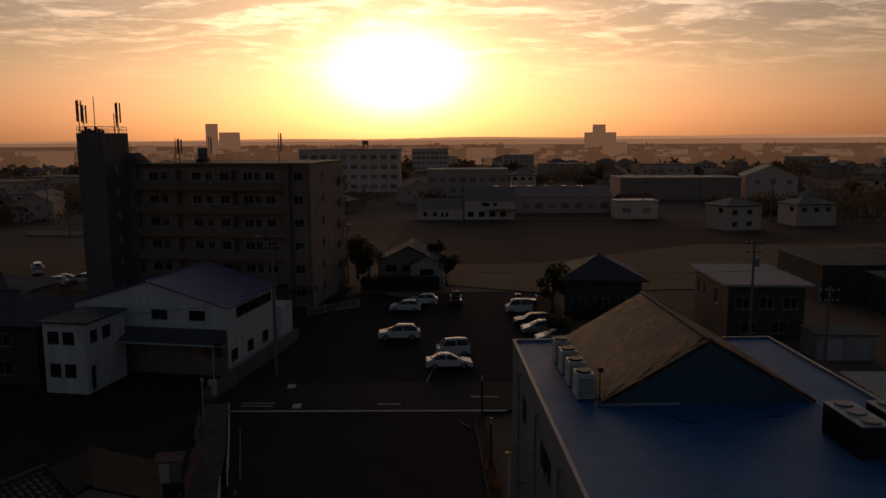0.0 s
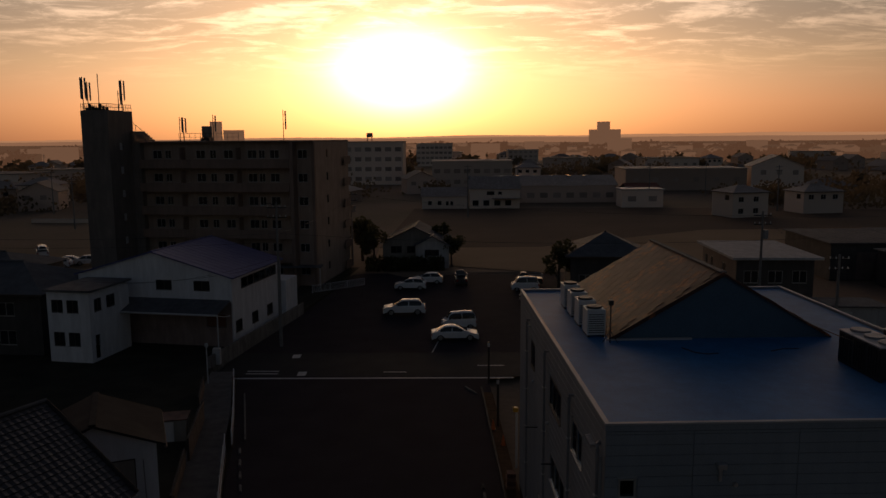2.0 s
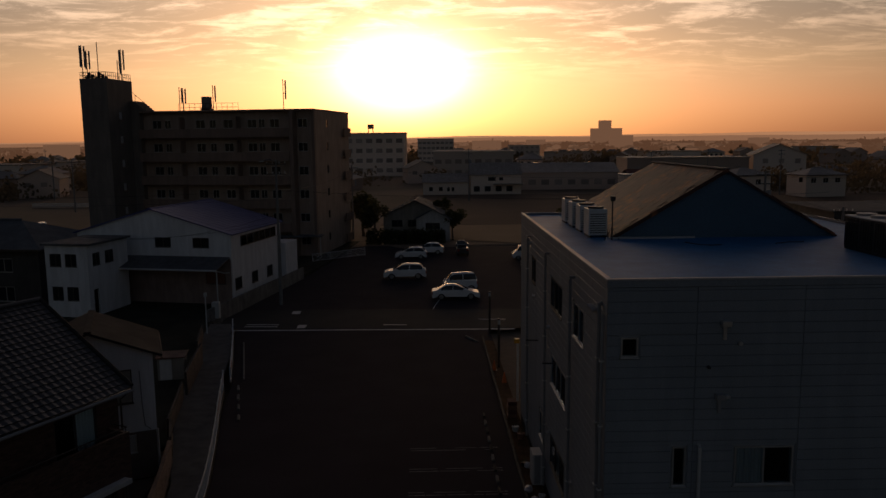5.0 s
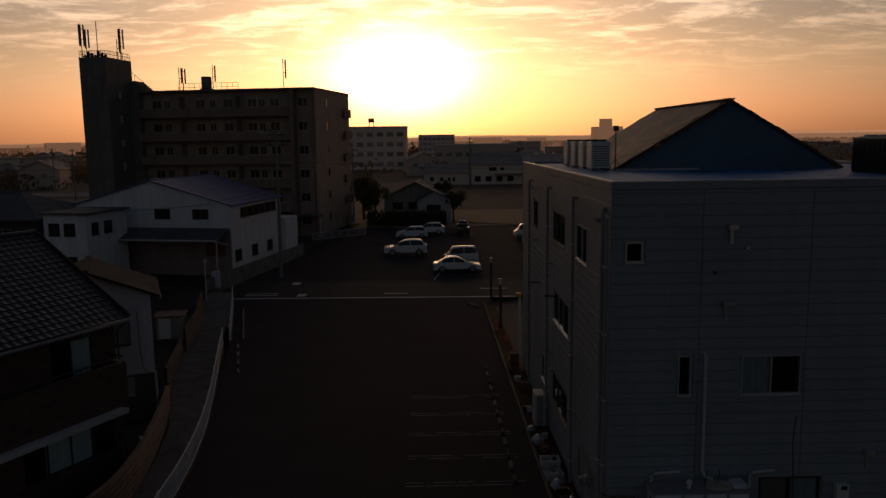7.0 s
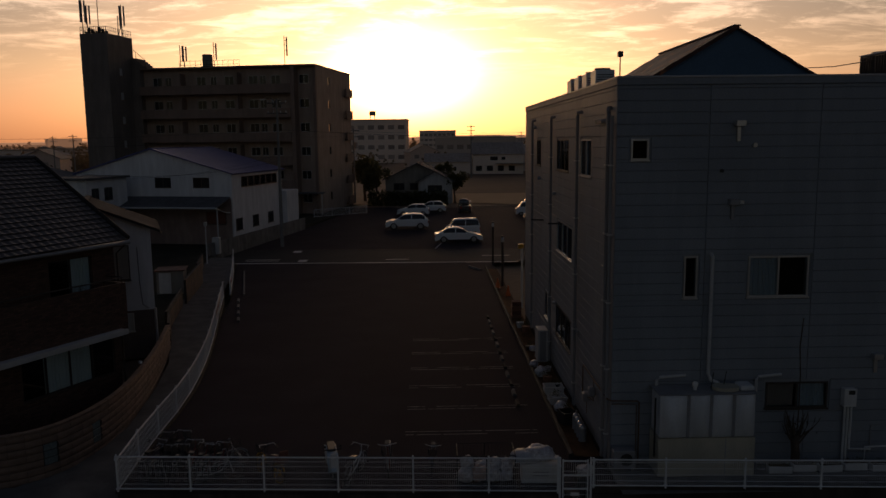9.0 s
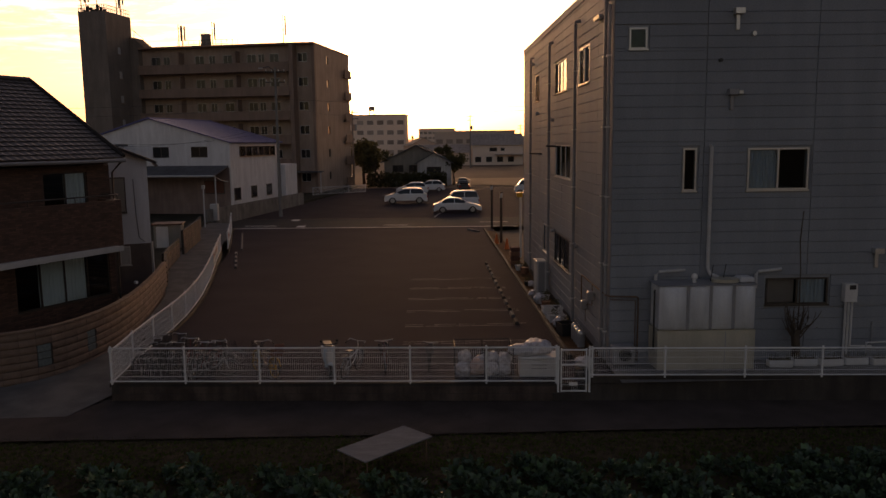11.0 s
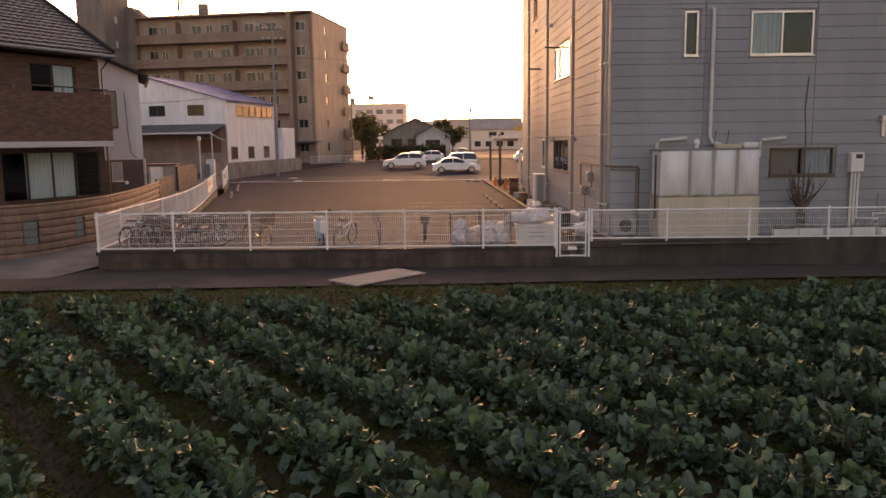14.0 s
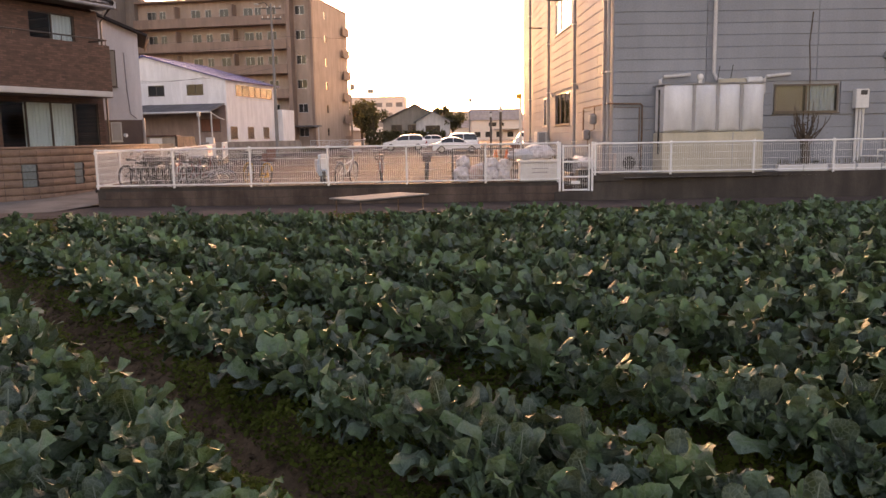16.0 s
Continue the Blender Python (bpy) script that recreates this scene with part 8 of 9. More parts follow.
# ---------------- houses of the middle distance ----------------
def hip_house(name, label, m, w, d, eave, ridge, wall_m, roof_m, holes=(), over=0.6, group="", far=False):
    """A hip-roofed house, width along x."""
    t = thing(name, label, "house", m, group)
    part("wall", wall_mesh(w, eave, 0.15, holes), wall_m, t)
    part("wall", wall_mesh(w, eave, 0.15), wall_m, t, m=pose(w, d, 0, 0, 0, 180))
    part("wall", wall_mesh(d - 0.3, eave, 0.15, [(1.0, 2.2, eave - 1.8, eave - 0.7)]), wall_m, t, m=pose(w, 0.15, 0, 0, 0, 90))
    part("wall", wall_mesh(d - 0.3, eave, 0.15, [(d - 3.2, d - 1.6, eave - 1.8, eave - 0.7)]), wall_m, t, m=pose(0, d - 0.15, 0, 0, 0, -90))
    bm = bmesh.new()
    e = [bm.verts.new(p) for p in ((-over, -over, eave), (w + over, -over, eave), (w + over, d + over, eave), (-over, d + over, eave))]
    i = min(w, d) / 2 + over
    if w >= d:
        r = [bm.verts.new((-over + i, d / 2, ridge)), bm.verts.new((w + over - i, d / 2, ridge))]
        fs = ((e[0], e[1], r[1], r[0]), (e[2], e[3], r[0], r[1]), (e[1], e[2], r[1]), (e[3], e[0], r[0]))
    else:
        r = [bm.verts.new((w / 2, -over + i, ridge)), bm.verts.new((w / 2, d + over - i, ridge))]
        fs = ((e[0], e[1], r[0]), (e[2], e[3], r[1]), (e[1], e[2], r[1], r[0]), (e[3], e[0], r[0], r[1]))
    for f in fs:
        bm.faces.new(f)
    bm.faces.new(e[::-1])
    part("roof", bm, roof_m, t)
    part("ridge", tubes([r0 for r0 in ((((-over + i), d / 2, ridge + 0.05), ((w + over - i), d / 2, ridge + 0.05)) if w >= d else ((w / 2, -over + i, ridge + 0.05), (w / 2, d + over - i, ridge + 0.05)))], r=0.12), roof_m, t)
    part("fascia", boxes((-over, w + over, -over - 0.04, -over - 0.002, eave - 0.16, eave + 0.03), (-over - 0.04, -over - 0.002, -over, d + over, eave - 0.16, eave + 0.03)), BRONZE, t)
    for x0, x1, z0, z1 in holes:
        if far:
            piece("window", ("far_win", round(x1 - x0, 2), round(z1 - z0, 2)), lambda: boxes((0, x1 - x0, 0.05, 0.08, 0, z1 - z0)), DARK_PANE, t, pose(x0, 0, z0))
        else:
            window(t, pose(x0, 0.03, z0), x1 - x0, z1 - z0, ALU, 2, None, True, glass=DARK_PANE)
    return t


def win_row(n, x0, step, w, z0, z1):
    return [(x0 + step * k, x0 + step * k + w, z0, z1) for k in range(n)]


gable_house("gable_house", "pale two-storey house with a broad slate roof", pose(-6.4, 113.2, 0, 0, 0, -4), 9.4, 8.0, 3.5, 5.7, BEIGE_WALL, TEAL_ROOF, [(1.2, 2.8, 1.9, 2.9), (3.6, 4.8, 1.9, 2.9)], 0.5, glass=DARK_PANE)
gable_house("gable_house", "low pale house wing with dark windows and a slate roof", pose(-1.5, 110.6, 0, 0, 0, -4), 4.8, 3.2, 3.3, 4.6, PALE_WALL, TEAL_ROOF, [(1.3, 3.4, 1.8, 2.7)], 0.4, glass=DARK_PANE)
hip_house("tiled_roof_house", "dark house with a grey hipped roof", pose(17.4, 91.0, 0, 0, 0, -6), 9.2, 9.0, 4.6, 7.0, DIM_WALL, TEAL_ROOF, win_row(3, 1.0, 2.8, 1.6, 1.0, 2.3), 0.7)
fl = thing("flat_roof_house", "two-storey dark house with a pale flat roof", "house", pose(32.6, 79.0, 0, 0, 0, -4))
fl_holes = win_row(3, 0.8, 2.5, 1.5, 3.4, 4.7) + win_row(2, 1.4, 3.2, 1.7, 0.8, 2.1)
part("wall", wall_mesh(8.0, 5.9, 0.2, fl_holes), DIM_WALL, fl)
side_h = [(1.0, 2.0, 3.2, 4.9), (3.2, 4.0, 3.2, 4.9), (7.5, 8.6, 3.2, 4.9)]
part("wall", wall_mesh(12.0, 5.9, 0.2, side_h), BROWN_WALL, fl, m=pose(0, 12.2, 0, 0, 0, -90))
part("wall", boxes((7.8, 8.0, 0.21, 12.2, 0, 5.9), (0.2, 7.8, 12.0, 12.2, 0, 5.9)), DIM_WALL, fl)
part("roof", boxes((-0.6, 8.7, -0.7, 12.9, 5.92, 6.2), bevel=0.03), PALE_WALL, fl, "pale flat roof with a thick edge")
for a, b, c, d in fl_holes:
    window(fl, pose(a, 0.03, c), b - a, d - c, ALU, 2, glass=DARK_PANE)
for a, b, c, d in side_h:
    window(fl, pose(0.03, 12.2 - a, c, 0, 0, -90), b - a, d - c, ALU, 1, glass=DARK_PANE)
for (x, y, w, d, h, mt, a) in ((52.5, 97.5, 11, 15, 5.0, DIM_WALL, -4), (64.5, 95.0, 14, 18, 5.0, DIM_WALL, -4), (56.0, 82.5, 12, 12, 4.6, DIM_WALL, -4)):
    t = thing("storage_shed", "long dark storage shed with a grey sheet roof", "shed", pose(x, y, 0, 0, 0, a), "dark sheds")
    part("wall", boxes((0, w, 0, d, 0, h - 0.15)), mt, t)
    r_ = part("roof", boxes((-0.4, w + 0.4, -0.4, d + 0.4, h - 0.14, h)), GREY_ROOF, t)
    for k in range(int(w / 0.9)):
        piece("roof_seam", ("shed_seam", d), lambda: boxes((0, 0.05, -0.4, d + 0.4, 0, 0.05)), GREY_ROOF, r_, pose(0.9 * k, 0, h))
    part("door", boxes((w * 0.3, w * 0.7, -0.04, -0.004, 0, h * 0.75)), BROWN_WALL, t)
ws = thing("storage_shed", "small white shed with a pale sheet roof", "shed", pose(38.3, 71.2, 0, 0, 0, -4))
part("wall", boxes((0, 5.6, 0, 3.8, 0, 2.45)), PALE_WALL, ws)
part("roof", boxes((-0.2, 5.8, -0.25, 4.0, 2.46, 2.6)), GREY_ROOF, ws)
part("door", boxes((0.8, 2.4, -0.04, -0.004, 0, 2.0)), PIPE_LIGHT, ws)
gf = thing("garage_building", "low garage with a pale flat concrete roof", "garage", pose(33.0, 51.0, 0, 0, 0, -4))
part("wall", boxes((0, 9, 0, 7, 0, 2.85)), BEIGE_WALL, gf)
part("roof", boxes((-0.2, 9.2, -0.2, 7.2, 2.86, 3.0)), PALE_WALL, gf)
part("door", boxes((0.6, 3.6, -0.04, -0.004, 0, 2.4)), GREY_ROOF, gf)
# houses left of the apartment block
hip_house("tiled_roof_house", "house with a broad dull blue-grey hipped roof", pose(-47.5, 68.5, 0, 0, 0, -8), 14.0, 9.0, 5.6, 7.6, DIM_WALL, TEAL_ROOF, win_row(4, 1.2, 2.9, 1.6, 0.9, 2.2) + win_row(4, 1.2, 2.9, 1.6, 3.5, 4.7), 0.8)
hip_house("tiled_roof_house", "low house with a dark blue-grey roof", pose(-60.0, 92.0, 0, 0, 0, -8), 12.0, 9.0, 3.6, 5.2, BEIGE_WALL, TEAL_ROOF, win_row(3, 1.2, 3.2, 1.8, 0.9, 2.2), 0.7)
# white buildings beyond the fields
def block_building(name, label, m, w, d, h, wall_m, roof_m, rows, n, ww=1.6, wh=1.3, z0=1.0, step_z=3.2, cat="building", group="", parapet=0.3):
    """A plain flat-roofed block with rows of windows in front."""
    t = thing(name, label, cat, m, group)
    holes = []
    st = w / n
    for r in range(rows):
        for k in range(n):
            x = st * (k + 0.5) - ww / 2
            holes.append((x, x + ww, z0 + step_z * r, z0 + step_z * r + wh))
    part("wall", wall_mesh(w, h, 0.25, holes), wall_m, t)
    part("wall", boxes((w - 0.25, w, 0.26, d, 0, h), (0, 0.25, 0.26, d, 0, h), (0.25, w - 0.25, d - 0.25, d, 0, h)), wall_m, t)
    part("roof", boxes((-parapet, w + parapet, -parapet, d + parapet, h + 0.005, h + 0.35)), roof_m, t)
    for a, b, c, e in holes:
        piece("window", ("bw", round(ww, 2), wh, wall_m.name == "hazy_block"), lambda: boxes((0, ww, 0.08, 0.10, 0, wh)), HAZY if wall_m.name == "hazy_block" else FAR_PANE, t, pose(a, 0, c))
    return t


def long_roof_building(name, label, m, w, d, eave, ridge, wall_m, roof_m, holes):
    """A building whose ridge runs along its front."""
    t = thing(name, label, "workshop", m)
    part("wall", wall_mesh(w, eave, 0.2, holes), wall_m, t)
    part("wall", boxes((w - 0.2, w, 0.21, d, 0, eave), (0, 0.2, 0.21, d, 0, eave), (0.2, w - 0.2, d - 0.2, d, 0, eave)), wall_m, t)
    part("roof", extrude(bmesh.new(), [(-0.5, eave - 0.1), (d / 2, ridge), (d + 0.5, eave - 0.1)], 0, w + 0.6), roof_m, t, m=pose(w + 0.3, 0, 0.11, 0, 0, 90))
    for a, b, c, e in holes:
        piece("window", ("far_win", round(b - a, 2), round(e - c, 2)), lambda: boxes((0, b - a, 0.05, 0.08, 0, e - c)), DARK_PANE, t, pose(a, 0, c))
    return t


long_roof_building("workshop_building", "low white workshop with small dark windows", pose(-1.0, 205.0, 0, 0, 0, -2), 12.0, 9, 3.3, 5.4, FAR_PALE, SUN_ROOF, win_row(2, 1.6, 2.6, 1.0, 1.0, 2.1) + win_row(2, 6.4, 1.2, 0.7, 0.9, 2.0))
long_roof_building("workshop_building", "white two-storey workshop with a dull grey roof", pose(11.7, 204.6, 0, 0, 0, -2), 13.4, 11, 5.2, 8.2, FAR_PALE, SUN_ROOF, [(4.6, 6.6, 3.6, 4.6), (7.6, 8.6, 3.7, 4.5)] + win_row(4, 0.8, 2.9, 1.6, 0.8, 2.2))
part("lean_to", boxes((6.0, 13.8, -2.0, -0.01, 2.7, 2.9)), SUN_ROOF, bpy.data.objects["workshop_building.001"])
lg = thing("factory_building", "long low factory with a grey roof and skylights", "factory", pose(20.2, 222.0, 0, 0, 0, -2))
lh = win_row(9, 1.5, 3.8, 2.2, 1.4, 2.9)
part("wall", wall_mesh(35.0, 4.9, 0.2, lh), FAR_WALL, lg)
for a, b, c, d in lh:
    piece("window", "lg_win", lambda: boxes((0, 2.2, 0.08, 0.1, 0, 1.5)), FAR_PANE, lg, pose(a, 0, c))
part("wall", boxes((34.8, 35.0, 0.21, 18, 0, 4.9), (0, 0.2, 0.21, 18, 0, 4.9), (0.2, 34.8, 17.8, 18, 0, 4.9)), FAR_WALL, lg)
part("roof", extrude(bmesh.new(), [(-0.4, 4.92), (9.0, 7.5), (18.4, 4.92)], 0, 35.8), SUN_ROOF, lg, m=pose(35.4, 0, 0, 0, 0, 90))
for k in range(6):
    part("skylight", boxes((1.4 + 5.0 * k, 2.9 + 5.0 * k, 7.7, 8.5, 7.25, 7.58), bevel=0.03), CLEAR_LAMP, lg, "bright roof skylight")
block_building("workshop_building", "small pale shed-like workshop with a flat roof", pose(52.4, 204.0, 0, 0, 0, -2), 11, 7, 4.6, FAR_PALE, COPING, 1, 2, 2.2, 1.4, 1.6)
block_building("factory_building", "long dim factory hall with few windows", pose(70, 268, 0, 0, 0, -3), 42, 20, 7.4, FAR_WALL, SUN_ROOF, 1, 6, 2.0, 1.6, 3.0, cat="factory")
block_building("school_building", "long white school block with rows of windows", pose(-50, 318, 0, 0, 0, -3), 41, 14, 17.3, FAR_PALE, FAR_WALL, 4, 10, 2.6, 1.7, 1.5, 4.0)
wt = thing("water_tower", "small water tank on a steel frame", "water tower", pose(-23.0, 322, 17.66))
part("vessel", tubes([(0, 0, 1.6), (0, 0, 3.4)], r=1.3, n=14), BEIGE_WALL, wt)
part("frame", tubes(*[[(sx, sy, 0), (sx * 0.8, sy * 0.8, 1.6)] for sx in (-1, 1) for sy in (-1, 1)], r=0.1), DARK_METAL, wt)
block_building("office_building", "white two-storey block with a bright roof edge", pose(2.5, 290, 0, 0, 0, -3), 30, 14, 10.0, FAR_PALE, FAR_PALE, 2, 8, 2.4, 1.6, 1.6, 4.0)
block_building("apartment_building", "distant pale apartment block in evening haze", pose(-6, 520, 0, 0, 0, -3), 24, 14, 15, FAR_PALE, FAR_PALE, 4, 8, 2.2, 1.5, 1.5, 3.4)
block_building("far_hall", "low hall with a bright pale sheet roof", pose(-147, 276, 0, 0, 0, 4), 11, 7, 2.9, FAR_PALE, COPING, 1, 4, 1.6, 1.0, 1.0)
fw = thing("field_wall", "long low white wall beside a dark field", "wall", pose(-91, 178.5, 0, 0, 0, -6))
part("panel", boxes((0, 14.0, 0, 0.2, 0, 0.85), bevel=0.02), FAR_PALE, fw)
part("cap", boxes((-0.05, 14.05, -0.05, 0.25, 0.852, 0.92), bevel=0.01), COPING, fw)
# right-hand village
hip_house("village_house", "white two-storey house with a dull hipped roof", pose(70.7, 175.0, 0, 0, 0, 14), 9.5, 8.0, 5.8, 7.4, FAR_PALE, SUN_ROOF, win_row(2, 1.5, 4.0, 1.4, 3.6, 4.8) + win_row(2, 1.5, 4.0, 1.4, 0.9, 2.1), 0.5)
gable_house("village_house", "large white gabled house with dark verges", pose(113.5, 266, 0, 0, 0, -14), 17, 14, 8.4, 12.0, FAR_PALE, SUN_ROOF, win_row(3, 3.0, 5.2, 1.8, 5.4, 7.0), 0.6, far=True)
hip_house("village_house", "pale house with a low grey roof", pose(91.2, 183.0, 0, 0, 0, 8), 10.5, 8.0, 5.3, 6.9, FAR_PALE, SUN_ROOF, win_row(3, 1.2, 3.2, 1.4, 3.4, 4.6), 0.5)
gable_house("village_house", "low house with a dull red roof", pose(66, 214.0, 0, 0, 0, 96), 9, 9.0, 3.6, 5.6, DIM_WALL, RED_ROOF, [], 0.5, glass=DARK_PANE)

# evening haze put into base colour and emission; nothing here is a light source
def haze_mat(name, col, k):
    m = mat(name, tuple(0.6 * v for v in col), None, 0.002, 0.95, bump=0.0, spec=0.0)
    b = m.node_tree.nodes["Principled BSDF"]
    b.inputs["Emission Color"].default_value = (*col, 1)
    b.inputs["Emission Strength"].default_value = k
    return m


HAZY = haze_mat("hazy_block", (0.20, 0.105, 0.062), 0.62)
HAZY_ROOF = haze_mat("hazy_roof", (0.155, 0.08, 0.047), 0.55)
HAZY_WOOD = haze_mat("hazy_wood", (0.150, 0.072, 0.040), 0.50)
# far houses, scattered over the plain
rg = random.Random(21)
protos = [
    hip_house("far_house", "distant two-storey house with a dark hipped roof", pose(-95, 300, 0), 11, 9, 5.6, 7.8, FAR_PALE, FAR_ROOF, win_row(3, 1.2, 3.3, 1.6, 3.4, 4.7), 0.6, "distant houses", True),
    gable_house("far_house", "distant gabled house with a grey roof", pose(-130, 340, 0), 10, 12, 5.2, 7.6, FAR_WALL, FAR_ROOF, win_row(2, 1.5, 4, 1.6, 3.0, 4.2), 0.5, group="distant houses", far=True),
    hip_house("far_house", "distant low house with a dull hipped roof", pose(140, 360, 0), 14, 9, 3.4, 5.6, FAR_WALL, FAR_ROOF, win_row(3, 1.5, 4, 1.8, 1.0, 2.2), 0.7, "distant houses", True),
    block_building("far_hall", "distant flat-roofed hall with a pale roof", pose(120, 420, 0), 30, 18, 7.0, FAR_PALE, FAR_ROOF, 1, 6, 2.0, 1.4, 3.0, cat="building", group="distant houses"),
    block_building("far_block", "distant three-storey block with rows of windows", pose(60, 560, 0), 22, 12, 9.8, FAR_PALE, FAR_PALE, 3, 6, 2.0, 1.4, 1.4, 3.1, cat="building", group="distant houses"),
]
# past 650 m the walls and roofs glow with painted haze
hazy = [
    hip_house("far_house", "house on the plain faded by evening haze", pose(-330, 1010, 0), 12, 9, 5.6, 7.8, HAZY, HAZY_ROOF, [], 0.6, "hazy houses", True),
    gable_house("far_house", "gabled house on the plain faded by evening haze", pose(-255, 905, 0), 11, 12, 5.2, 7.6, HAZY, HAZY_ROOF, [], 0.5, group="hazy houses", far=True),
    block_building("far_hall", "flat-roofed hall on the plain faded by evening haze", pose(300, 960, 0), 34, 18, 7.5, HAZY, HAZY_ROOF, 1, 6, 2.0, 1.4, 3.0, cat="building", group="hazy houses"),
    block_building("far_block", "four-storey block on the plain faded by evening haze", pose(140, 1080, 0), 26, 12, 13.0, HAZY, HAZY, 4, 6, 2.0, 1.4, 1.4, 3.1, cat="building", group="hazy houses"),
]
placed = [(-95, 300), (-130, 340), (140, 360), (120, 420), (60, 560), (-330, 1010), (-255, 905), (300, 960), (140, 1080)]
reserved = [(-60, 300, 10, 345), (-12, 280, 40, 310), (60, 255, 140, 300), (-8, 195, 85, 245), (-12, 510, 30, 540)]
tries = 0
while len(placed) < 190 and tries < 6000:
    tries += 1
    d = 235 * (1 + 7.0 * rg.random() ** 1.7)
    a = radians(rg.uniform(-34, 34))
    x, y = d * math.sin(a), d * math.cos(a)
    if any(r0 - 10 < x < r2 + 10 and r1 - 10 < y < r3 + 12 for r0, r1, r2, r3 in reserved):
        continue
    if any((x - px) ** 2 + (y - py) ** 2 < (26 + d * 0.012) ** 2 for px, py in placed):
        continue
    k = rg.choices(range(5), (5, 5, 5, 3, 1 if d > 650 else 0))[0]
    copy_thing(protos[k] if d < 650 else hazy[(0, 1, 0, 2, 3)[k]], pose(x, y, -0.02, 0, 0, rg.uniform(-25, 25)))
    placed.append((x, y))
# far trees and woods
woods = {False: ([], []), True: ([], [])}
for k in range(420):
    d = 225 * (1 + 9 * rg.random() ** 1.5)
    a = radians(rg.uniform(-35, 35))
    cx, cy = d * math.sin(a), d * math.cos(a)
    w = rg.uniform(3, 9) * (1 + d / 900)
    h = rg.uniform(3, 8)
    if any(r0 - 6 < cx < r2 + 6 and r1 - 14 < cy < r3 for r0, r1, r2, r3 in reserved):
        continue
    V, F = woods[d > 600]
    near_ = d < 420
    for j in range(210 if near_ else 70):
        p = Vector((cx + rg.gauss(0, w * 0.5), cy + rg.gauss(0, w * 0.4), abs(rg.gauss(0.45, 0.3)) * h))
        u = Vector((rg.uniform(-1, 1), rg.uniform(-0.3, 0.3), rg.uniform(-1, 1))).normalized() * (0.45 + d / 1400 if near_ else 0.9 + d / 700)
        q = Vector((-u.z, rg.uniform(-0.3, 0.3), u.x)) * rg.uniform(0.4, 0.8)
        i = len(V)
        V += [p - u, p + q, p + u, p - q]
        F.append((i, i + 1, i + 2, i + 3))
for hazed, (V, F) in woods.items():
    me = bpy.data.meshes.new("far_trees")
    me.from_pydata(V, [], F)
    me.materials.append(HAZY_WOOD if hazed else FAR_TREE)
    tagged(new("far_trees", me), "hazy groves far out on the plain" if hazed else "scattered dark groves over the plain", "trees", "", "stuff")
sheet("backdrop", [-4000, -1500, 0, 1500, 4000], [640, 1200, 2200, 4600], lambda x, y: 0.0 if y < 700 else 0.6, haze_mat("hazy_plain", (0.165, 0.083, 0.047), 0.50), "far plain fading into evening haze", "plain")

# hills along the horizon, their evening haze an emissive colour
# tall blocks on the skyline, glowing with the haze colour
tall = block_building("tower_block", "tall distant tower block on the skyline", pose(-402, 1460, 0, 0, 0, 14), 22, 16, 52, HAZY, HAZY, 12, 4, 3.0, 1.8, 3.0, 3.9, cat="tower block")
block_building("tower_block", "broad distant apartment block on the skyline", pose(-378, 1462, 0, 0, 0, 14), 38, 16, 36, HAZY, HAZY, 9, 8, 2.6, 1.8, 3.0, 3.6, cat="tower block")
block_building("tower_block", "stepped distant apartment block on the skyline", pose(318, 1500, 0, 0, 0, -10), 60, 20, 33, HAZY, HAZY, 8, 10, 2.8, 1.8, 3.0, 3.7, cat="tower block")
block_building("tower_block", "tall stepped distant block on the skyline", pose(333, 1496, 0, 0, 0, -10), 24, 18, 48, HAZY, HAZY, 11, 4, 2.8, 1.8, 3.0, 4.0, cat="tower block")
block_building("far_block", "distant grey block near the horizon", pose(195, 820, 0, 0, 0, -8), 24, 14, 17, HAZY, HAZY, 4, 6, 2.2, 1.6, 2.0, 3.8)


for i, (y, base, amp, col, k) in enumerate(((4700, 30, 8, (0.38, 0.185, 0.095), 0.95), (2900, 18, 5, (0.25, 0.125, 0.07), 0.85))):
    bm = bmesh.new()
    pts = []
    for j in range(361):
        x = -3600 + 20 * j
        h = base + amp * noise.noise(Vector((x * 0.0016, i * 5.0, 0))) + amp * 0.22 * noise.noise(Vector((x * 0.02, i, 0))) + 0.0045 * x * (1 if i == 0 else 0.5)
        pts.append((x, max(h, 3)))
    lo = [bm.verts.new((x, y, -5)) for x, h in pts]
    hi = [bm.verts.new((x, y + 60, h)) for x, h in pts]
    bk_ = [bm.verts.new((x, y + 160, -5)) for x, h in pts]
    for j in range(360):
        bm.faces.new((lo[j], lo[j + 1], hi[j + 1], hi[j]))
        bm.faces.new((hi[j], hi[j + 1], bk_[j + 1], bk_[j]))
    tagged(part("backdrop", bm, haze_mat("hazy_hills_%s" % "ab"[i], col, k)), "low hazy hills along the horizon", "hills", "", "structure")


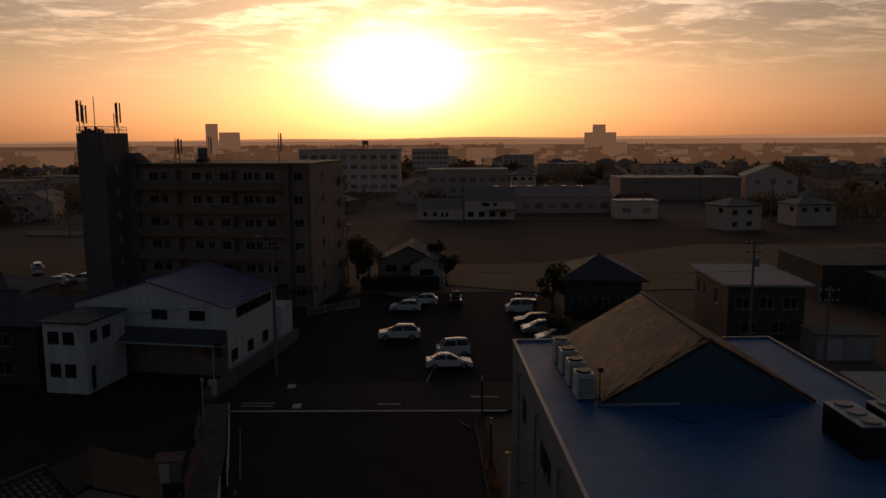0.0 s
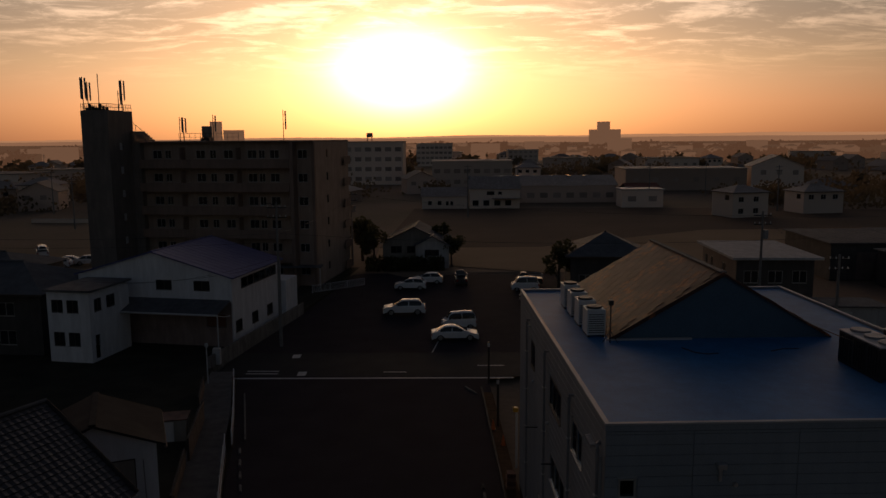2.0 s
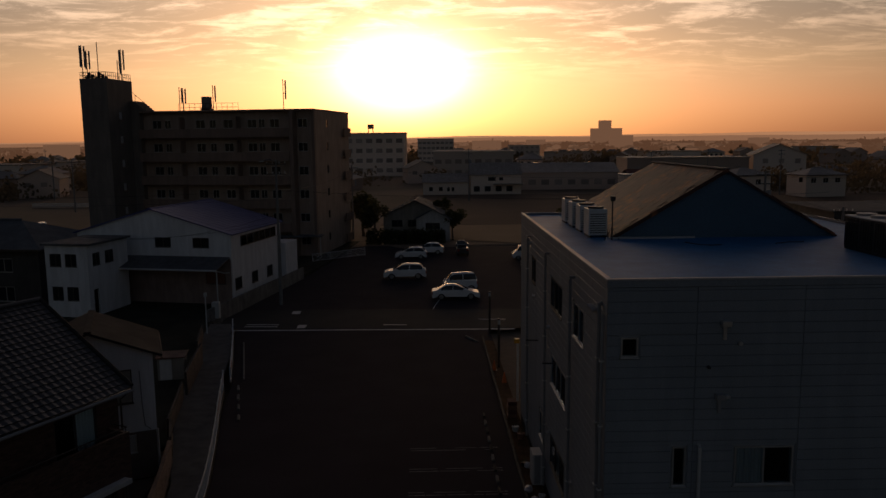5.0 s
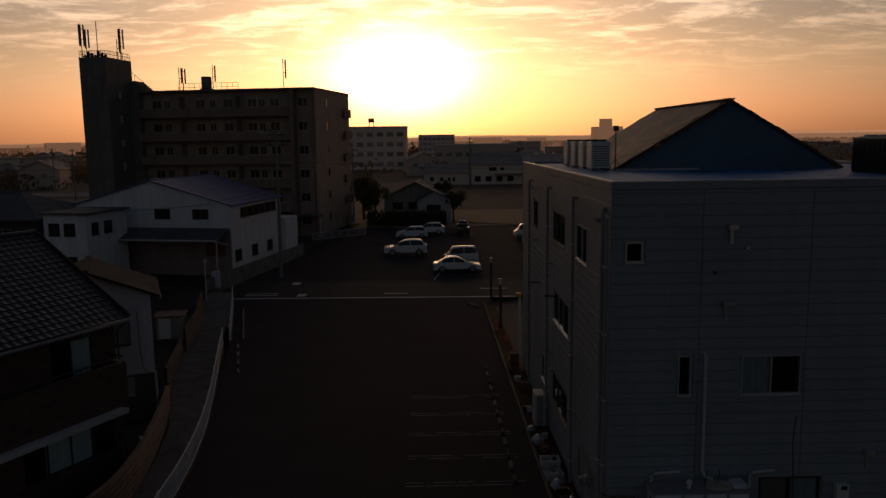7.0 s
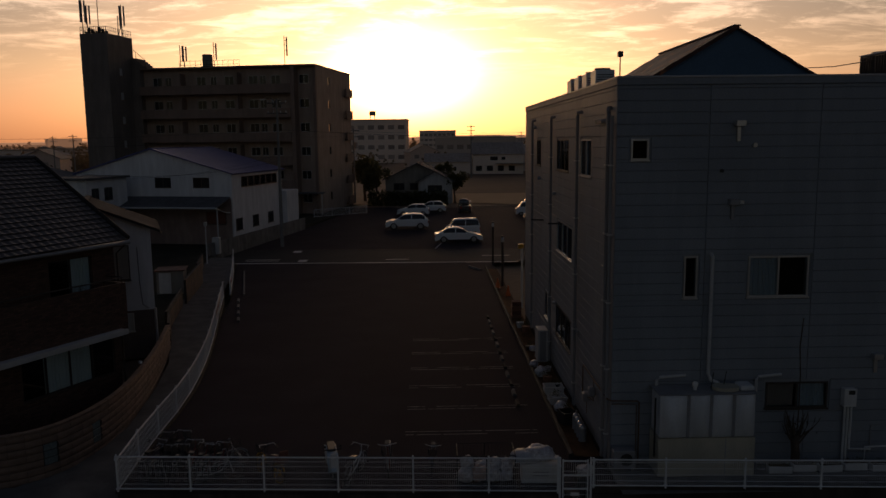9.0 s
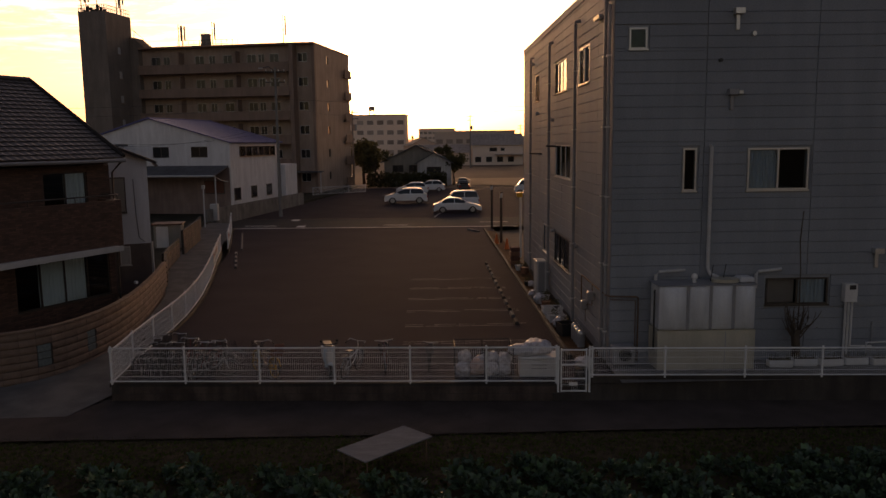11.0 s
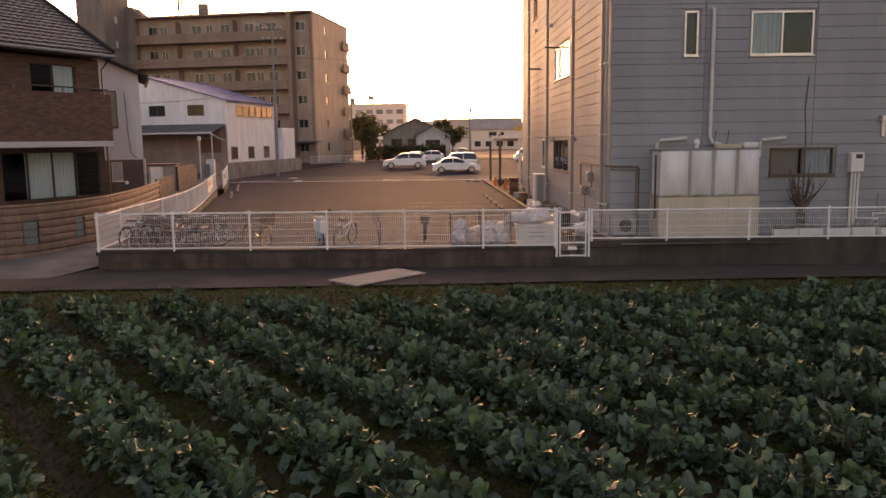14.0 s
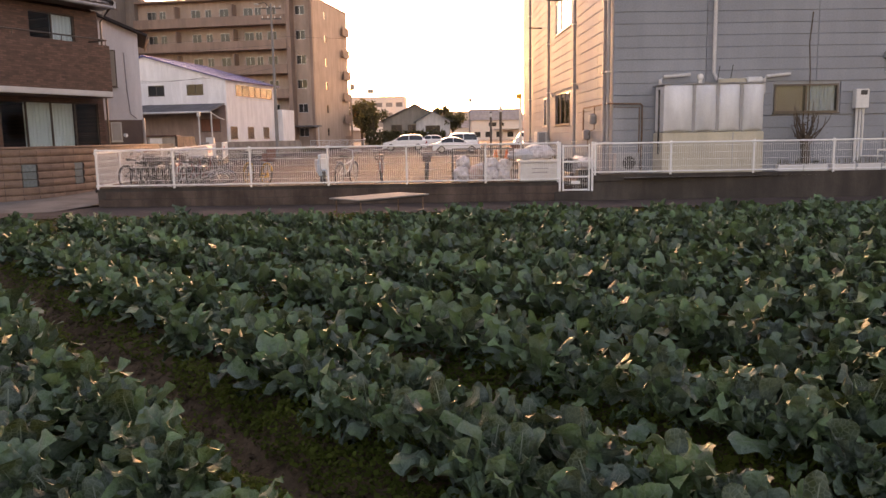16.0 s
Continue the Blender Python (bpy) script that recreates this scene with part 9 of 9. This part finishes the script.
# ---------------- poles and wires ----------------
def utility_pole(x, y, h, arms=2, box_at=None, lamp=False, z=0.0):
    t = thing("utility_pole", "grey concrete utility pole with cross arms", "utility pole", pose(x, y, z), "utility poles")
    bm = bmesh.new()
    tube(bm, [(0, 0, 0), (0, 0, h)], 0.17, 10, r_end=0.10)
    part("pole", bm, WOOD_POLE, t)
    for k in range(arms):
        zz = h - 0.4 - 0.9 * k
        a = part("cross_arm", boxes((-0.9, 0.9, -0.05, 0.05, zz - 0.05, zz + 0.05)), DARK_METAL, t)
        for xx in (-0.8, -0.3, 0.3, 0.8):
            part("insulator", tubes([(xx, 0, zz + 0.05), (xx, 0, zz + 0.22)], r=0.045), WHITE_PLASTIC, a)
    if box_at:
        part("transformer", tubes([(0.35, 0, box_at), (0.35, 0, box_at + 0.9)], r=0.28, n=14), PIPE, t)
    if lamp:
        part("lamp_arm", tubes([(0, 0, h - 0.4), (-0.5, -0.3, h + 0.05), (-1.0, -0.6, h - 0.1)], r=0.04), DARK_METAL, t)
        part("street_lamp", boxes((-1.35, -0.95, -0.75, -0.5, h - 0.2, h - 0.08), bevel=0.03), PIPE_LIGHT, t)
    return t


POLES = [(-13.55, 70.2, 13.4, 2, None, True, -0.44), (-11.0, 114.0, 11.0, 2, 8.0, False), (34.0, 76.5, 11.2, 2, 8.4, False), (35.5, 64.5, 8.6, 2, None, False), (10.0, 182.0, 12.5, 2, 9.0, False), (-75, 165, 11, 2, None, False), (-96, 200, 11, 2, None, False), (60, 205, 11, 2, None, False), (88, 240, 11, 2, None, False)]
for p in POLES:
    utility_pole(*p)
lines = thing("power_lines", "thin black power lines between poles", "wires")


for x_, y_ in ((-205, 420), (-172, 430), (-118, 300), (30, 250), (88, 190)):
    utility_pole(x_, y_, 11.5)


def wire(a, b, sag=0.6, n=10, r=0.012):
    a, b = Vector(a), Vector(b)
    bm = bmesh.new()
    tube(bm, [a.lerp(b, i / n) - Vector((0, 0, sag * 4 * (i / n) * (1 - i / n))) for i in range(n + 1)], r, 4, caps=False)
    part("wire", bm, BLACK_PLASTIC, lines)


for a, b in (((-13.55, 70.2, 10.2), (-62, 74, 10.4)), ((-13.55, 70.2, 9.4), (-62, 74, 9.6)), ((-13.55, 70.2, 10.2), (36, 68, 9.6)), ((-13.55, 70.2, 8.0), (-28, 67.5, 6.2)), ((-13.55, 70.2, 7.4), (-30, 66.5, 6.6)), ((-11, 114, 10.4), (-13.55, 70.2, 10.2)), ((-11, 114, 10.5), (34, 76.5, 10.7)), ((34, 76.5, 10.7), (35.5, 64.5, 8.2)), ((34, 76.5, 10.7), (75, 90, 10.7)), ((-75, 165, 10.6), (-96, 200, 10.6)), ((-11, 114, 10.0), (-60, 128, 10.2))):
    wire(a, b, 0.7)
# white guard rails by the apartment block
wire_fence("guard_rail", [(-14.0 + 2.0 * k, 93.2 + 1.6 * k) for k in range(4)], lambda x, y: 0.0, 0.9, "white guard rail beside the apartment block")
part("car_port", boxes((-19.5, -13.2, 96.0, 98.0, 2.6, 2.75)), GREY_ROOF, None)
tagged(bpy.data.objects["car_port"], "grey flat car port roof on thin posts", "car port")
for x in (-19.3, -13.4):
    part("post", tubes([(x, 96.2, 0), (x, 96.2, 2.59)], r=0.06), PIPE_LIGHT, bpy.data.objects["car_port"])
